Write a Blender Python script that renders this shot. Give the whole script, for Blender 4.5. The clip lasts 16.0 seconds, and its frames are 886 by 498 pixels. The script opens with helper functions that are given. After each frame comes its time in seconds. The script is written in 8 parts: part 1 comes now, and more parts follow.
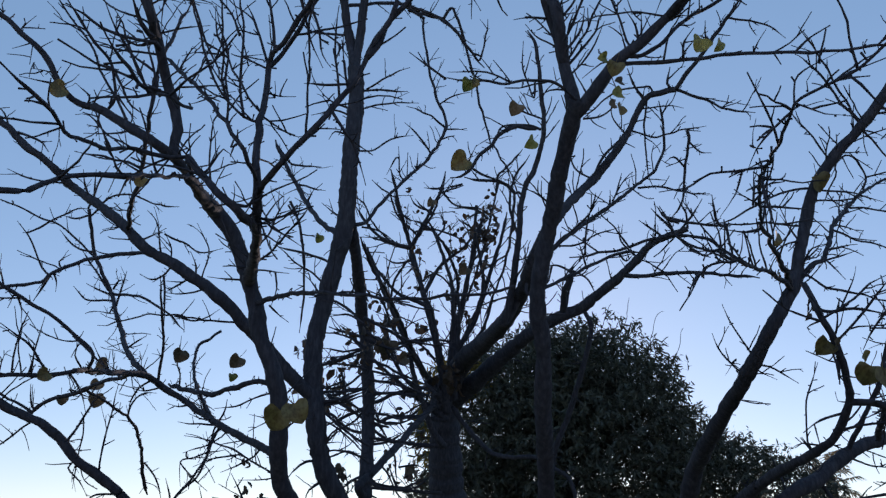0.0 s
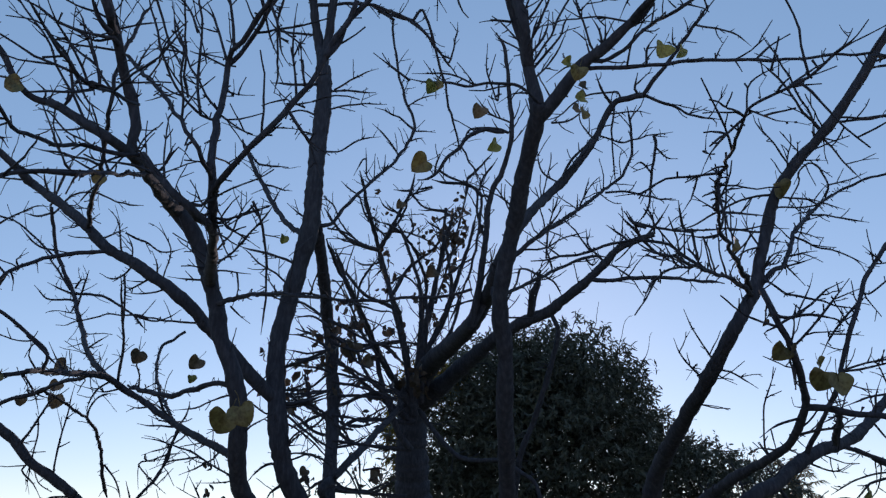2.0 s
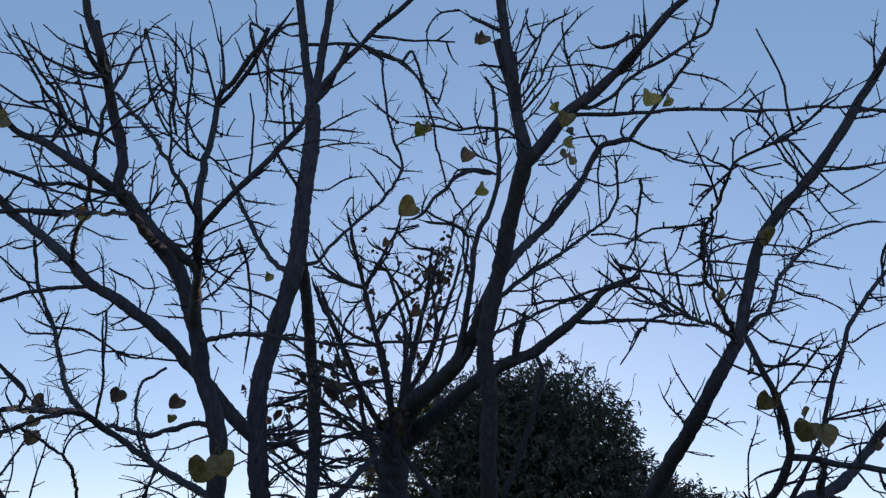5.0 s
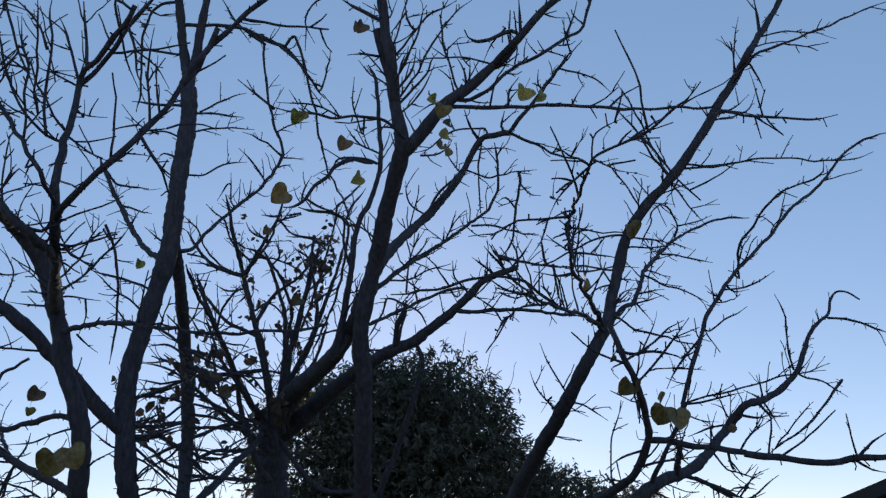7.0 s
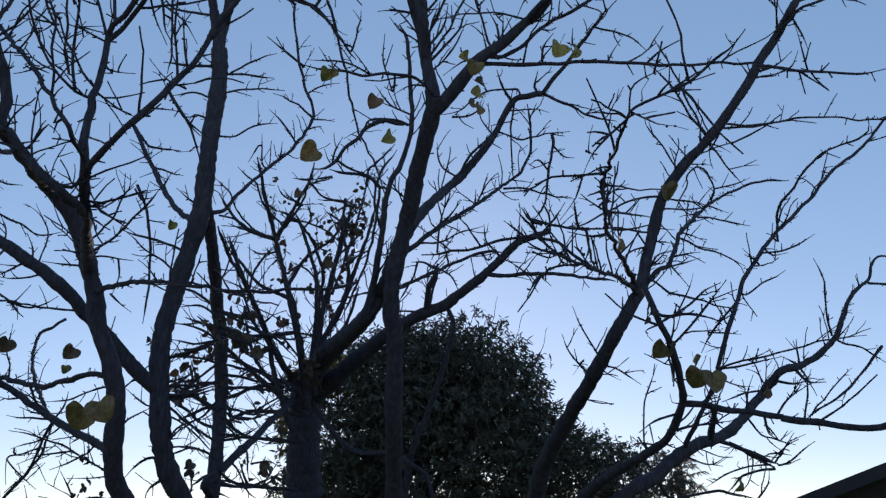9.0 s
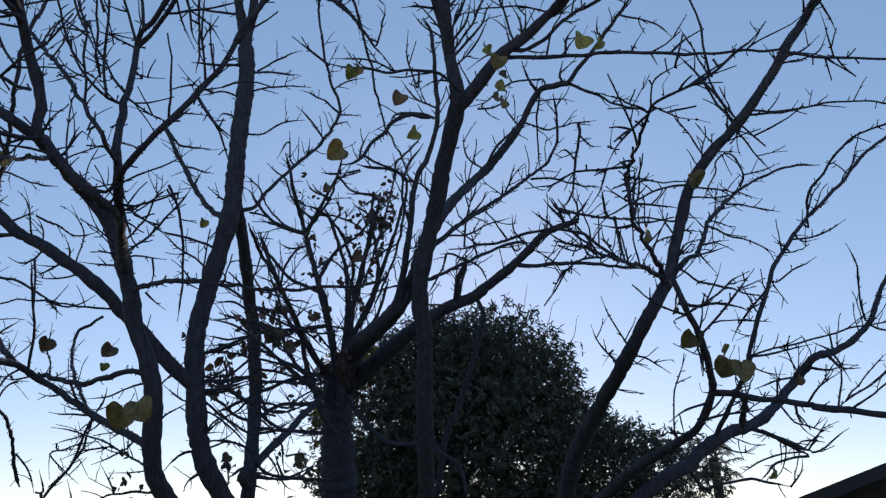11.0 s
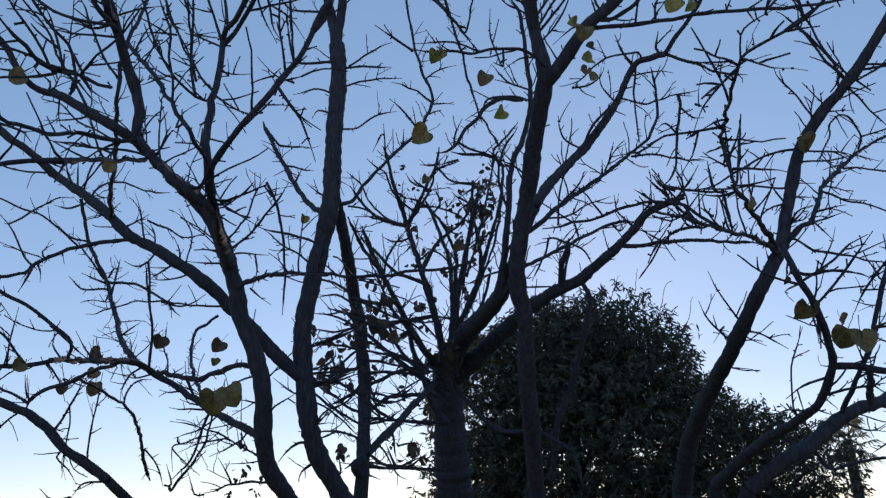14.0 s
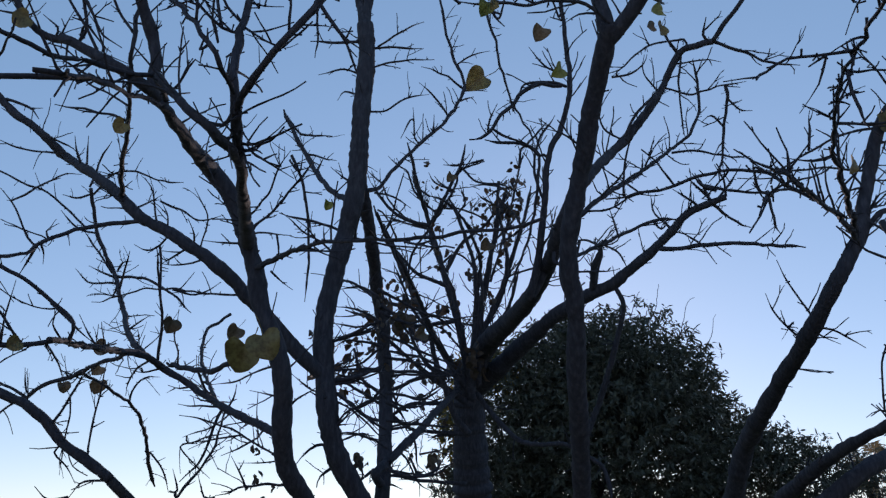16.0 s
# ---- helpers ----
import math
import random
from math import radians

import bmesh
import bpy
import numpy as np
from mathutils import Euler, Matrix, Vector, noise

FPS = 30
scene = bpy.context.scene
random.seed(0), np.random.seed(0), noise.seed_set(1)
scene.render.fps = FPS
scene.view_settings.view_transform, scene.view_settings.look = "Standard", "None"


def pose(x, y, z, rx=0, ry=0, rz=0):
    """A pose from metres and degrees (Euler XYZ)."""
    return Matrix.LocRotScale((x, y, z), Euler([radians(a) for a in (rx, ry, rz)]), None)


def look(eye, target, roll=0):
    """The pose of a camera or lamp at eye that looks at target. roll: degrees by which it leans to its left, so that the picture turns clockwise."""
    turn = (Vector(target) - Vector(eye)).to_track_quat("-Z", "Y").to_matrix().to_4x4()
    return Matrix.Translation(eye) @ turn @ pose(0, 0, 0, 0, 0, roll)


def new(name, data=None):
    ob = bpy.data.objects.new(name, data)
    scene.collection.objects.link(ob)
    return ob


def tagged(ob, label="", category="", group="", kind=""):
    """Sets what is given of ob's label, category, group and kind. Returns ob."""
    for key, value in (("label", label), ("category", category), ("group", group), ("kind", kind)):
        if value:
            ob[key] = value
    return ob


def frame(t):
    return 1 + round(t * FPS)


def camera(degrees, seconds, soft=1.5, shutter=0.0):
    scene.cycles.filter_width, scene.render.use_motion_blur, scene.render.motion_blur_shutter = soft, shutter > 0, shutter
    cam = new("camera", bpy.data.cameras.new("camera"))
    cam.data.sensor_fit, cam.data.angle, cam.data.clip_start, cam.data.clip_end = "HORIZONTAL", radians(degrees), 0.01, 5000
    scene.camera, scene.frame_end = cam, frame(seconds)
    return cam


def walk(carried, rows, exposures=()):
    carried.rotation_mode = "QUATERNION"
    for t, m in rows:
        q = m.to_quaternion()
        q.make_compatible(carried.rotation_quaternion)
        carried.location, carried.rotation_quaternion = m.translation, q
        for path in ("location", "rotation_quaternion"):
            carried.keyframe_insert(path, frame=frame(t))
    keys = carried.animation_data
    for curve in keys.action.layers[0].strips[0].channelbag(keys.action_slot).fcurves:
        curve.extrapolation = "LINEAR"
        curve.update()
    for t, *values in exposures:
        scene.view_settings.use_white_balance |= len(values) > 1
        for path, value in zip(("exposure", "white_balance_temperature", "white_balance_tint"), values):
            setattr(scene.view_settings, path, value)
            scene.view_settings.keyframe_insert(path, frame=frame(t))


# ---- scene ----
cam = camera(55.42, 16.0, soft=1.32)
# seconds, the eye, then degrees: pitch, roll to the left, turn to the left
ROWS = [
    (0, 0.0395, 0.0042, 1.6026, 20.057, 0.440, 0.452),
    (0.5, 0.0592, 0.0302, 1.6024, 20.507, 0.073, 0.518),
    (1, 0.0869, 0.0294, 1.5993, 20.317, 0.115, -0.548),
    (1.5, 0.0928, 0.0244, 1.6028, 20.203, 0.226, -1.393),
    (2, 0.0840, 0.0181, 1.6074, 20.244, 0.425, -1.447),
    (2.5, 0.0789, 0.0103, 1.6063, 20.397, 0.641, -1.217),
    (3, 0.0648, 0.0063, 1.6080, 21.098, 0.503, -0.419),
    (3.2, 0.0592, 0.0071, 1.6091, 21.398, 0.460, 0.032),
    (5.3, 0.0940, 0.0145, 1.6337, 22.731, 0.889, -3.524),
    (5.5, 0.1084, 0.0131, 1.6284, 22.576, 0.736, -4.359),
    (6, 0.1285, 0.0238, 1.6248, 22.049, 0.303, -7.059),
    (6.5, 0.1414, -0.0012, 1.6291, 21.976, -0.998, -10.581),
    (7, 0.1245, -0.0023, 1.6266, 21.972, -1.390, -10.709),
    (7.5, 0.1100, 0.0289, 1.6240, 21.623, -0.698, -8.876),
    (8, 0.1120, 0.0554, 1.6216, 20.788, -0.245, -7.891),
    (8.2, 0.1203, 0.0634, 1.6207, 20.524, -0.195, -8.194),
    (10.3, 0.1363, 0.0012, 1.6306, 18.915, -0.641, -8.158),
    (10.5, 0.1322, 0.0097, 1.6340, 18.879, -0.611, -7.331),
    (11, 0.1381, 0.0106, 1.6283, 19.009, -0.775, -6.236),
    (11.5, 0.1404, -0.0019, 1.6304, 19.494, -0.979, -5.935),
    (12, 0.1468, -0.0038, 1.6309, 19.725, -1.255, -5.426),
    (12.5, 0.1476, 0.0113, 1.6290, 19.498, -1.454, -3.872),
    (13, 0.1637, 0.0182, 1.6265, 19.394, -1.587, -1.975),
    (13.5, 0.1830, 0.0392, 1.6248, 19.123, -1.371, -0.321),
    (14, 0.1939, 0.0592, 1.6109, 18.550, -1.245, 1.542),
    (14.5, 0.1607, 0.1124, 1.6238, 18.870, -1.447, 3.650),
    (15, 0.1135, 0.1845, 1.6229, 19.956, -1.038, 4.882),
    (15.5, 0.0878, 0.2777, 1.6114, 20.133, -0.269, 4.052),
    (16, 0.0557, 0.4224, 1.5707, 19.969, 0.059, 2.155),
]


def aim(x, y, z, pitch, roll, yaw):
    return pose(x, y, z) @ pose(0, 0, 0, 0, 0, yaw) @ pose(0, 0, 0, 90 + pitch, 0, 0) @ pose(0, 0, 0, 0, 0, roll)


walk(cam, [(t, aim(*row)) for t, *row in ROWS], [(0.0, -0.40, 6850, 29)])

# ---- daylight: a clear low-sun sky ----
world = bpy.data.worlds.new("sky")
scene.world = world
world.use_nodes = True
wn, wl = world.node_tree.nodes, world.node_tree.links
wn.clear()
sky = wn.new("ShaderNodeTexSky")
sky.sky_type, sky.sun_disc = "NISHITA", False
SUN_UP, SUN_ROUND = 15.0, 7.0
sky.sun_elevation, sky.sun_rotation = radians(SUN_UP), radians(SUN_ROUND)
sky.altitude, sky.air_density, sky.dust_density, sky.ozone_density = 2200, 1.12, 0.3, 1.0
back_drop = wn.new("ShaderNodeBackground")
back_drop.inputs["Strength"].default_value = 0.15
wout = wn.new("ShaderNodeOutputWorld")
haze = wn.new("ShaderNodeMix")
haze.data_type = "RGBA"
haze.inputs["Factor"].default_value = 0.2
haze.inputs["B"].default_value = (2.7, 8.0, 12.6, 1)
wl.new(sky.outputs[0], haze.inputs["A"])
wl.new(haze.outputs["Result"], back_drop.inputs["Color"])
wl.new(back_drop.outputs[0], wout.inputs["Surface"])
sun = new("sun", bpy.data.lights.new("sun", "SUN"))
sun.data.energy, sun.data.angle, sun.data.color = 2.2, radians(0.5), (1.0, 0.91, 0.8)
az = radians(SUN_ROUND)
sun.matrix_world = look((0, 0, 0), (-math.sin(az) * math.cos(radians(SUN_UP)), -math.cos(az) * math.cos(radians(SUN_UP)), -math.sin(radians(SUN_UP))))


# ---- materials ----
def material(name, rough=0.8):
    m = bpy.data.materials.new(name)
    m.use_nodes = True
    b = m.node_tree.nodes["Principled BSDF"]
    b.inputs["Roughness"].default_value = rough
    return m, m.node_tree.nodes, m.node_tree.links, b


def ramp(nodes, links, factor, *stops):
    r = nodes.new("ShaderNodeValToRGB")
    while len(r.color_ramp.elements) < len(stops):
        r.color_ramp.elements.new(0.5)
    for e, (at, colour) in zip(r.color_ramp.elements, stops):
        e.position, e.color = at, (*colour, 1)
    links.new(factor, r.inputs["Fac"])
    return r.outputs["Color"]


def grain(nodes, links, scale, detail=6.0, stretch=None, rough=0.6):
    """Noise in the object's own metres, stretched along an axis where wanted."""
    co = nodes.new("ShaderNodeTexCoord")
    n = nodes.new("ShaderNodeTexNoise")
    n.inputs["Scale"].default_value, n.inputs["Detail"].default_value, n.inputs["Roughness"].default_value = scale, detail, rough
    if stretch:
        mp = nodes.new("ShaderNodeMapping")
        mp.inputs["Scale"].default_value = stretch
        links.new(co.outputs["Object"], mp.inputs["Vector"])
        links.new(mp.outputs["Vector"], n.inputs["Vector"])
    else:
        links.new(co.outputs["Object"], n.inputs["Vector"])
    return n.outputs["Fac"]


def mixed(nodes, links, a, b, how="MULTIPLY", fac=1.0):
    m = nodes.new("ShaderNodeMix")
    m.data_type, m.blend_type = "RGBA", how
    m.inputs["Factor"].default_value = fac
    links.new(a, m.inputs["A"])
    links.new(b, m.inputs["B"])
    return m.outputs["Result"]


def relief(nodes, links, b, height, strength, distance):
    bump = nodes.new("ShaderNodeBump")
    bump.inputs["Strength"].default_value, bump.inputs["Distance"].default_value = strength, distance
    links.new(height, bump.inputs["Height"])
    links.new(bump.outputs["Normal"], b.inputs["Normal"])


def bark_material(name, dark, mid, light):
    m, n, l, b = material(name, 0.9)
    fine = grain(n, l, 60, 8, (1, 1, 0.25))
    broad = grain(n, l, 7, 4)
    c = ramp(n, l, fine, (0.3, dark), (0.52, mid), (0.75, light))
    c = mixed(n, l, c, ramp(n, l, broad, (0.3, (0.78, 0.78, 0.76)), (0.7, (1, 1, 1))))
    l.new(c, b.inputs["Base Color"])
    relief(n, l, b, fine, 0.8, 0.01)
    b.inputs["Specular IOR Level"].default_value = 0.25
    return m


def leaf_material(name, dark, light, vein, translucent, rough=0.5, spread=True):
    m, n, l, b = material(name, rough)
    info = n.new("ShaderNodeObjectInfo" if spread else "ShaderNodeNewGeometry")
    pick = info.outputs["Random" if spread else "Random Per Island"]
    spots = grain(n, l, 6 if spread else 30, 6)
    c = ramp(n, l, pick, (0.0, dark), (1.0, light))
    c = mixed(n, l, c, ramp(n, l, spots, (0.38, vein), (0.58, (1, 1, 1))))
    l.new(c, b.inputs["Base Color"])
    tr = n.new("ShaderNodeBsdfTranslucent")
    l.new(c, tr.inputs["Color"])
    mx = n.new("ShaderNodeMixShader")
    mx.inputs["Fac"].default_value = translucent
    l.new(b.outputs[0], mx.inputs[1])
    l.new(tr.outputs[0], mx.inputs[2])
    l.new(mx.outputs[0], n["Material Output"].inputs["Surface"])
    relief(n, l, b, spots, 0.3, 0.002)
    return m


BARK = bark_material("grey_brown_bark", (0.03, 0.031, 0.041), (0.046, 0.047, 0.061), (0.077, 0.079, 0.099))
TWIG_BARK = bark_material("dark_twig_bark", (0.03, 0.031, 0.041), (0.047, 0.048, 0.062), (0.078, 0.08, 0.1))
OLD_BARK = bark_material("old_bark", (0.021, 0.022, 0.026), (0.032, 0.034, 0.039), (0.052, 0.054, 0.061))
YELLOW = leaf_material("autumn_leaf", (0.115, 0.097, 0.034), (0.18, 0.152, 0.053), (0.55, 0.45, 0.4), 0.22)
GREEN = leaf_material("fading_green_leaf", (0.13, 0.16, 0.04), (0.22, 0.22, 0.06), (0.6, 0.55, 0.35), 0.28)
DRY = leaf_material("dry_leaf", (0.065, 0.054, 0.038), (0.12, 0.097, 0.065), (0.6, 0.5, 0.4), 0.3)
DRY_MANY = leaf_material("dry_small_leaf", (0.035, 0.026, 0.02), (0.1, 0.066, 0.045), (0.6, 0.5, 0.4), 0.25, spread=False)
EVERGREEN = leaf_material("glossy_evergreen_leaf", (0.046, 0.051, 0.038), (0.068, 0.075, 0.05), (0.9, 0.88, 0.84), 0.18, rough=0.55, spread=False)
# lit copy of the evergreen leaf: sunlight put into its yellow colour
SUNLIT_EVERGREEN = leaf_material("sunlit_evergreen_leaf", (0.13, 0.11, 0.03), (0.3, 0.23, 0.05), (0.75, 0.7, 0.5), 0.5, spread=False)
PALM_LEAF = leaf_material("palm_leaf", (0.2, 0.145, 0.085), (0.4, 0.29, 0.17), (0.7, 0.6, 0.4), 0.4, spread=False)


# ---- building helpers ----
def part(name, bm, mat, parent=None, label=""):
    me = bpy.data.meshes.new(name)
    bm.to_mesh(me)
    bm.free()
    me.materials.append(mat)
    ob = new(name, me)
    ob.parent = parent
    if label:
        tagged(ob, label)
    return ob


def raw(name, verts, faces, mat, parent=None, label="", smooth=True):
    me = bpy.data.meshes.new(name)
    me.from_pydata(verts, [], faces)
    me.materials.append(mat)
    if smooth:
        me.shade_smooth()
    ob = new(name, me)
    ob.parent = parent
    if label:
        tagged(ob, label)
    return ob


def spline(points, step):
    """Catmull-Rom through the points, and how far along each sample lies (0 to 1)."""
    P = np.array(points, float)
    P = np.vstack([2 * P[0] - P[1], P, 2 * P[-1] - P[-2]])
    out = []
    for i in range(1, len(P) - 2):
        n = max(2, int(np.linalg.norm(P[i + 1] - P[i]) / step))
        for k in range(n):
            u = k / n
            a, b, c, d = P[i - 1], P[i], P[i + 1], P[i + 2]
            out.append(0.5 * ((2 * b) + (c - a) * u + (2 * a - 5 * b + 4 * c - d) * u * u + (3 * b - a - 3 * c + d) * u ** 3))
    out.append(P[-2])
    out = np.array(out)
    run = np.concatenate([[0], np.cumsum(np.linalg.norm(np.diff(out, axis=0), axis=1))])
    return out, run / run[-1], run[-1]


def tube(verts, faces, path, radii, sides):
    """Adds a closed tapering tube to the lists."""
    first = len(verts)
    tangent = np.gradient(path, axis=0)
    tangent /= np.linalg.norm(tangent, axis=1)[:, None] + 1e-9
    ref = np.array([0.31, 0.85, 0.42])
    u = np.cross(tangent, ref)
    u /= np.linalg.norm(u, axis=1)[:, None] + 1e-9
    v = np.cross(tangent, u)
    ang = np.arange(sides) * 2 * math.pi / sides
    ring = path[:, None, :] + radii[:, None, None] * (np.cos(ang)[None, :, None] * u[:, None, :] + np.sin(ang)[None, :, None] * v[:, None, :])
    verts.extend(map(tuple, ring.reshape(-1, 3)))
    for i in range(len(path) - 1):
        a = first + i * sides
        for k in range(sides):
            k2 = (k + 1) % sides
            faces.append((a + k, a + k2, a + sides + k2, a + sides + k))
    last = first + (len(path) - 1) * sides
    faces.append(tuple(range(first + sides - 1, first - 1, -1)))
    faces.append(tuple(range(last, last + sides)))


rng = np.random.default_rng(11)


def twig_line(start, way, length, bend=0.13, rise=0.02):
    """A crooked shoot that turns a little at every bud."""
    n = max(3, int(length / 0.03))
    pts, d = [np.array(start, float)], np.array(way, float)
    for k in range(n):
        d = d + rng.normal(0, bend, 3) + np.array([0, 0, rise])
        d /= np.linalg.norm(d)
        pts.append(pts[-1] + d * length / n)
    return np.array(pts)


def side_way(tangent, low=30, high=70, up=0.25):
    t = tangent / np.linalg.norm(tangent)
    r = rng.normal(0, 1, 3)
    r -= t * (r @ t)
    r /= np.linalg.norm(r)
    a = radians(rng.uniform(low, high))
    w = t * math.cos(a) + r * math.sin(a) + np.array([0, 0, up])
    return w / np.linalg.norm(w)


def shoot(verts, faces, start, way, length, radius, level):
    line = twig_line(start, way, length)
    s = np.linspace(0, 1, len(line))
    buds = 1 + 0.28 * (np.arange(len(line)) % 2) * rng.uniform(0.2, 1, len(line))
    tube(verts, faces, line, radius * (1 - 0.42 * s) * buds, 4)
    if level > 0:
        gap = 0.065
        for k in range(int(length / gap)):
            if rng.random() < 0.5:
                i = min(len(line) - 2, 1 + int(rng.random() * (len(line) - 2)))
                l2 = length * rng.uniform(0.12, 0.5) if level > 1 else rng.uniform(0.02, 0.11)
                if rng.random() < 0.4:
                    l2 = rng.uniform(0.008, 0.02)
                shoot(verts, faces, line[i], side_way(line[i + 1] - line[i]), min(l2, 0.35), max(0.0017, radius * 0.72), level - 1)


def nub(verts, faces, at, way, length, radius):
    """A short blunt spur, swollen at its tip."""
    p = np.array([at, at + way * length * 0.55, at + way * length])
    tube(verts, faces, p, radius * np.array([1.0, 0.8, 1.05]), 4)


def bough(tree, name, radii, points, twiggy, longest, zigzag):
    """A limb with its swellings, crooks and the shoots and spurs that grow along it."""
    path, along, length = spline(points, 0.022)
    thin = min(1.0, 0.012 / radii[1]) ** 0.5
    nodes = np.linspace(0, length, max(3, int(length / 0.05)))
    for k in range(3):
        off = rng.normal(0, zigzag * thin, len(nodes))
        off[0] = 0
        path[:, k] += np.interp(along * length, nodes, off)
    r = np.interp(along, [0, 0.5, 1], radii)
    r = r * (1 + 0.05 * np.sin(along * length * 23 + rng.uniform(0, 6)) + rng.normal(0, 0.05, len(r)))
    if name in ("branch", "twig"):
        r = r * np.clip((1 - along) * length / 0.08, 0.45, 1)
    verts, faces = [], []
    tube(verts, faces, path, r, 12 if radii[0] > 0.02 else (8 if radii[0] > 0.008 else 5))
    for k in range(int(length * (16 if radii[0] > 0.02 else 26))):
        i = int(rng.uniform(0.02, 0.98) * (len(path) - 2))
        nub(verts, faces, path[i], side_way(path[i + 1] - path[i], 45, 85, 0.1), r[i] + 0.003 + 0.026 * rng.random() ** 2.2, rng.uniform(0.0016, 0.003))
    ob = raw(name, verts, faces, BARK if radii[0] > 0.012 else TWIG_BARK, tree)
    verts, faces = [], []
    fine = 0.0034 if tree == back_tree else 0.0026
    if tree == back_tree:
        twiggy, longest = twiggy * 1.15, longest * 1.3
    for k in range(int(length * twiggy + rng.random())):
        i = int(rng.uniform(0.06, 0.98) * (len(path) - 2))
        l1 = 0.03 + longest * rng.random() ** 1.6
        shoot(verts, faces, path[i], side_way(path[i + 1] - path[i]), l1, np.clip(fine + 0.005 * l1, fine, max(fine, 0.6 * r[i])), 0 if l1 < 0.06 else 1)
    if faces:
        tagged(raw("twig_spray", verts, faces, TWIG_BARK, ob, "dark fine crooked bare twigs with buds"), kind="stuff")
    return ob


def stem(tree, radii, *points):
    return bough(tree, "stem", radii, points, 4, 0.24, 0.0025)


def limb(tree, radii, *points):
    return bough(tree, "limb", radii, points, 7, 0.24, 0.003)


def branch(tree, radii, *points):
    return bough(tree, "branch", radii, points, 10, 0.21, 0.0035)


def twig(tree, radii, *points):
    return bough(tree, "twig", radii, points, 9, 0.12, 0.0035)


def tree_base(name, at, label, category="tree"):
    ob = new(name)
    ob.location = (0, 0, 0)
    return tagged(ob, label, category, "bare trees")


# ---- ground ----
def ground_sheet():
    verts, faces = [], []
    rings = [0, 2, 4, 6, 9, 13, 18, 26, 40, 80, 200, 800, 3000]
    seg = 48
    verts.append((0, 4, 0))
    for r in rings[1:]:
        for k in range(seg):
            a = k * 2 * math.pi / seg
            x, y = r * math.cos(a), 4 + r * math.sin(a)
            verts.append((x, y, 0.04 * noise.noise(Vector((x * 0.3, y * 0.3, 0)))))
    for k in range(seg):
        faces.append((0, 1 + k, 1 + (k + 1) % seg))
    for j in range(len(rings) - 2):
        for k in range(seg):
            a, b = 1 + j * seg, 1 + (j + 1) * seg
            faces.append((a + k, b + k, b + (k + 1) % seg, a + (k + 1) % seg))
    # ground stays out of view; pale colour chosen to bounce fill light up
    m, n, l, b = material("pale_fill_ground", 0.95)
    fine, broad = grain(n, l, 90, 8), grain(n, l, 0.8, 5)
    c = mixed(n, l, ramp(n, l, fine, (0.3, (0.15, 0.13, 0.06)), (0.7, (0.36, 0.31, 0.17))), ramp(n, l, broad, (0.35, (0.6, 0.55, 0.45)), (0.65, (1, 1, 0.95))))
    l.new(c, b.inputs["Base Color"])
    relief(n, l, b, fine, 0.7, 0.03)
    tagged(raw("ground", verts, faces, m), "unseen patchy ground under the trees, pale to bounce light", "ground", kind="structure")


ground_sheet()

# ---- the bare trees ----
main_tree = tree_base("bare_tree", None, "leafless multi-stemmed tree with dark grey bark and crooked twigs")
near_tree = tree_base("bare_tree", None, "slender leafless tree with one long dark leaning stem")
right_tree = tree_base("bare_tree", None, "leafless tree with spreading dark limbs and a few yellow leaves")
back_tree = tree_base("bare_tree", None, "leafless tree with a fan of twigs and withered leaves")
stem(main_tree, (0.0521, 0.0496, 0.0488), (-0.403, 4.610, 1.657), (-0.458, 4.567, 1.759), (-0.521, 4.518, 1.878), (-0.584, 4.492, 1.981), (-0.635, 4.468, 2.135), (-0.665, 4.471, 2.338), (-0.690, 4.495, 2.522), (-0.692, 4.506, 2.709), (-0.664, 4.513, 2.875), (-0.630, 4.495, 3.025), (-0.592, 4.474, 3.182), (-0.564, 4.463, 3.311), (-0.548, 4.455, 3.444), (-0.545, 4.463, 3.693), (-0.543, 4.491, 3.888), (-0.536, 4.517, 4.088), (-0.536, 4.541, 4.295), (-0.554, 4.559, 4.464))
stem(main_tree, (0.0419, 0.0406, 0.0322), (-0.458, 5.242, 1.914), (-0.459, 5.286, 2.021), (-0.463, 5.351, 2.194), (-0.468, 5.413, 2.374), (-0.475, 5.441, 2.557), (-0.483, 5.381, 2.728), (-0.490, 5.287, 2.891), (-0.512, 5.169, 3.045), (-0.511, 4.947, 3.162), (-0.514, 4.734, 3.270), (-0.524, 4.599, 3.362), (-0.532, 4.500, 3.428))
stem(main_tree, (0.0407, 0.0364, 0.0361), (-0.578, 4.053, 1.689), (-0.632, 3.956, 1.779), (-0.670, 3.882, 1.848), (-0.698, 3.820, 1.921), (-0.697, 3.734, 2.032), (-0.690, 3.676, 2.167), (-0.698, 3.645, 2.258), (-0.733, 3.634, 2.379), (-0.790, 3.634, 2.504), (-0.825, 3.650, 2.636), (-0.871, 3.665, 2.772), (-0.924, 3.679, 2.913), (-0.978, 3.651, 3.018), (-1.054, 3.621, 3.113))
limb(main_tree, (0.0348, 0.0204, 0.0155), (-1.044, 3.624, 3.103), (-0.985, 3.186, 2.996), (-0.928, 2.811, 2.924), (-0.923, 2.638, 2.902), (-0.965, 2.571, 2.923), (-1.026, 2.571, 2.959), (-1.120, 2.599, 3.024), (-1.217, 2.626, 3.092))
limb(main_tree, (0.0310, 0.0238, 0.0173), (-0.875, 3.666, 2.784), (-0.753, 3.197, 2.672), (-0.597, 2.609, 2.536))
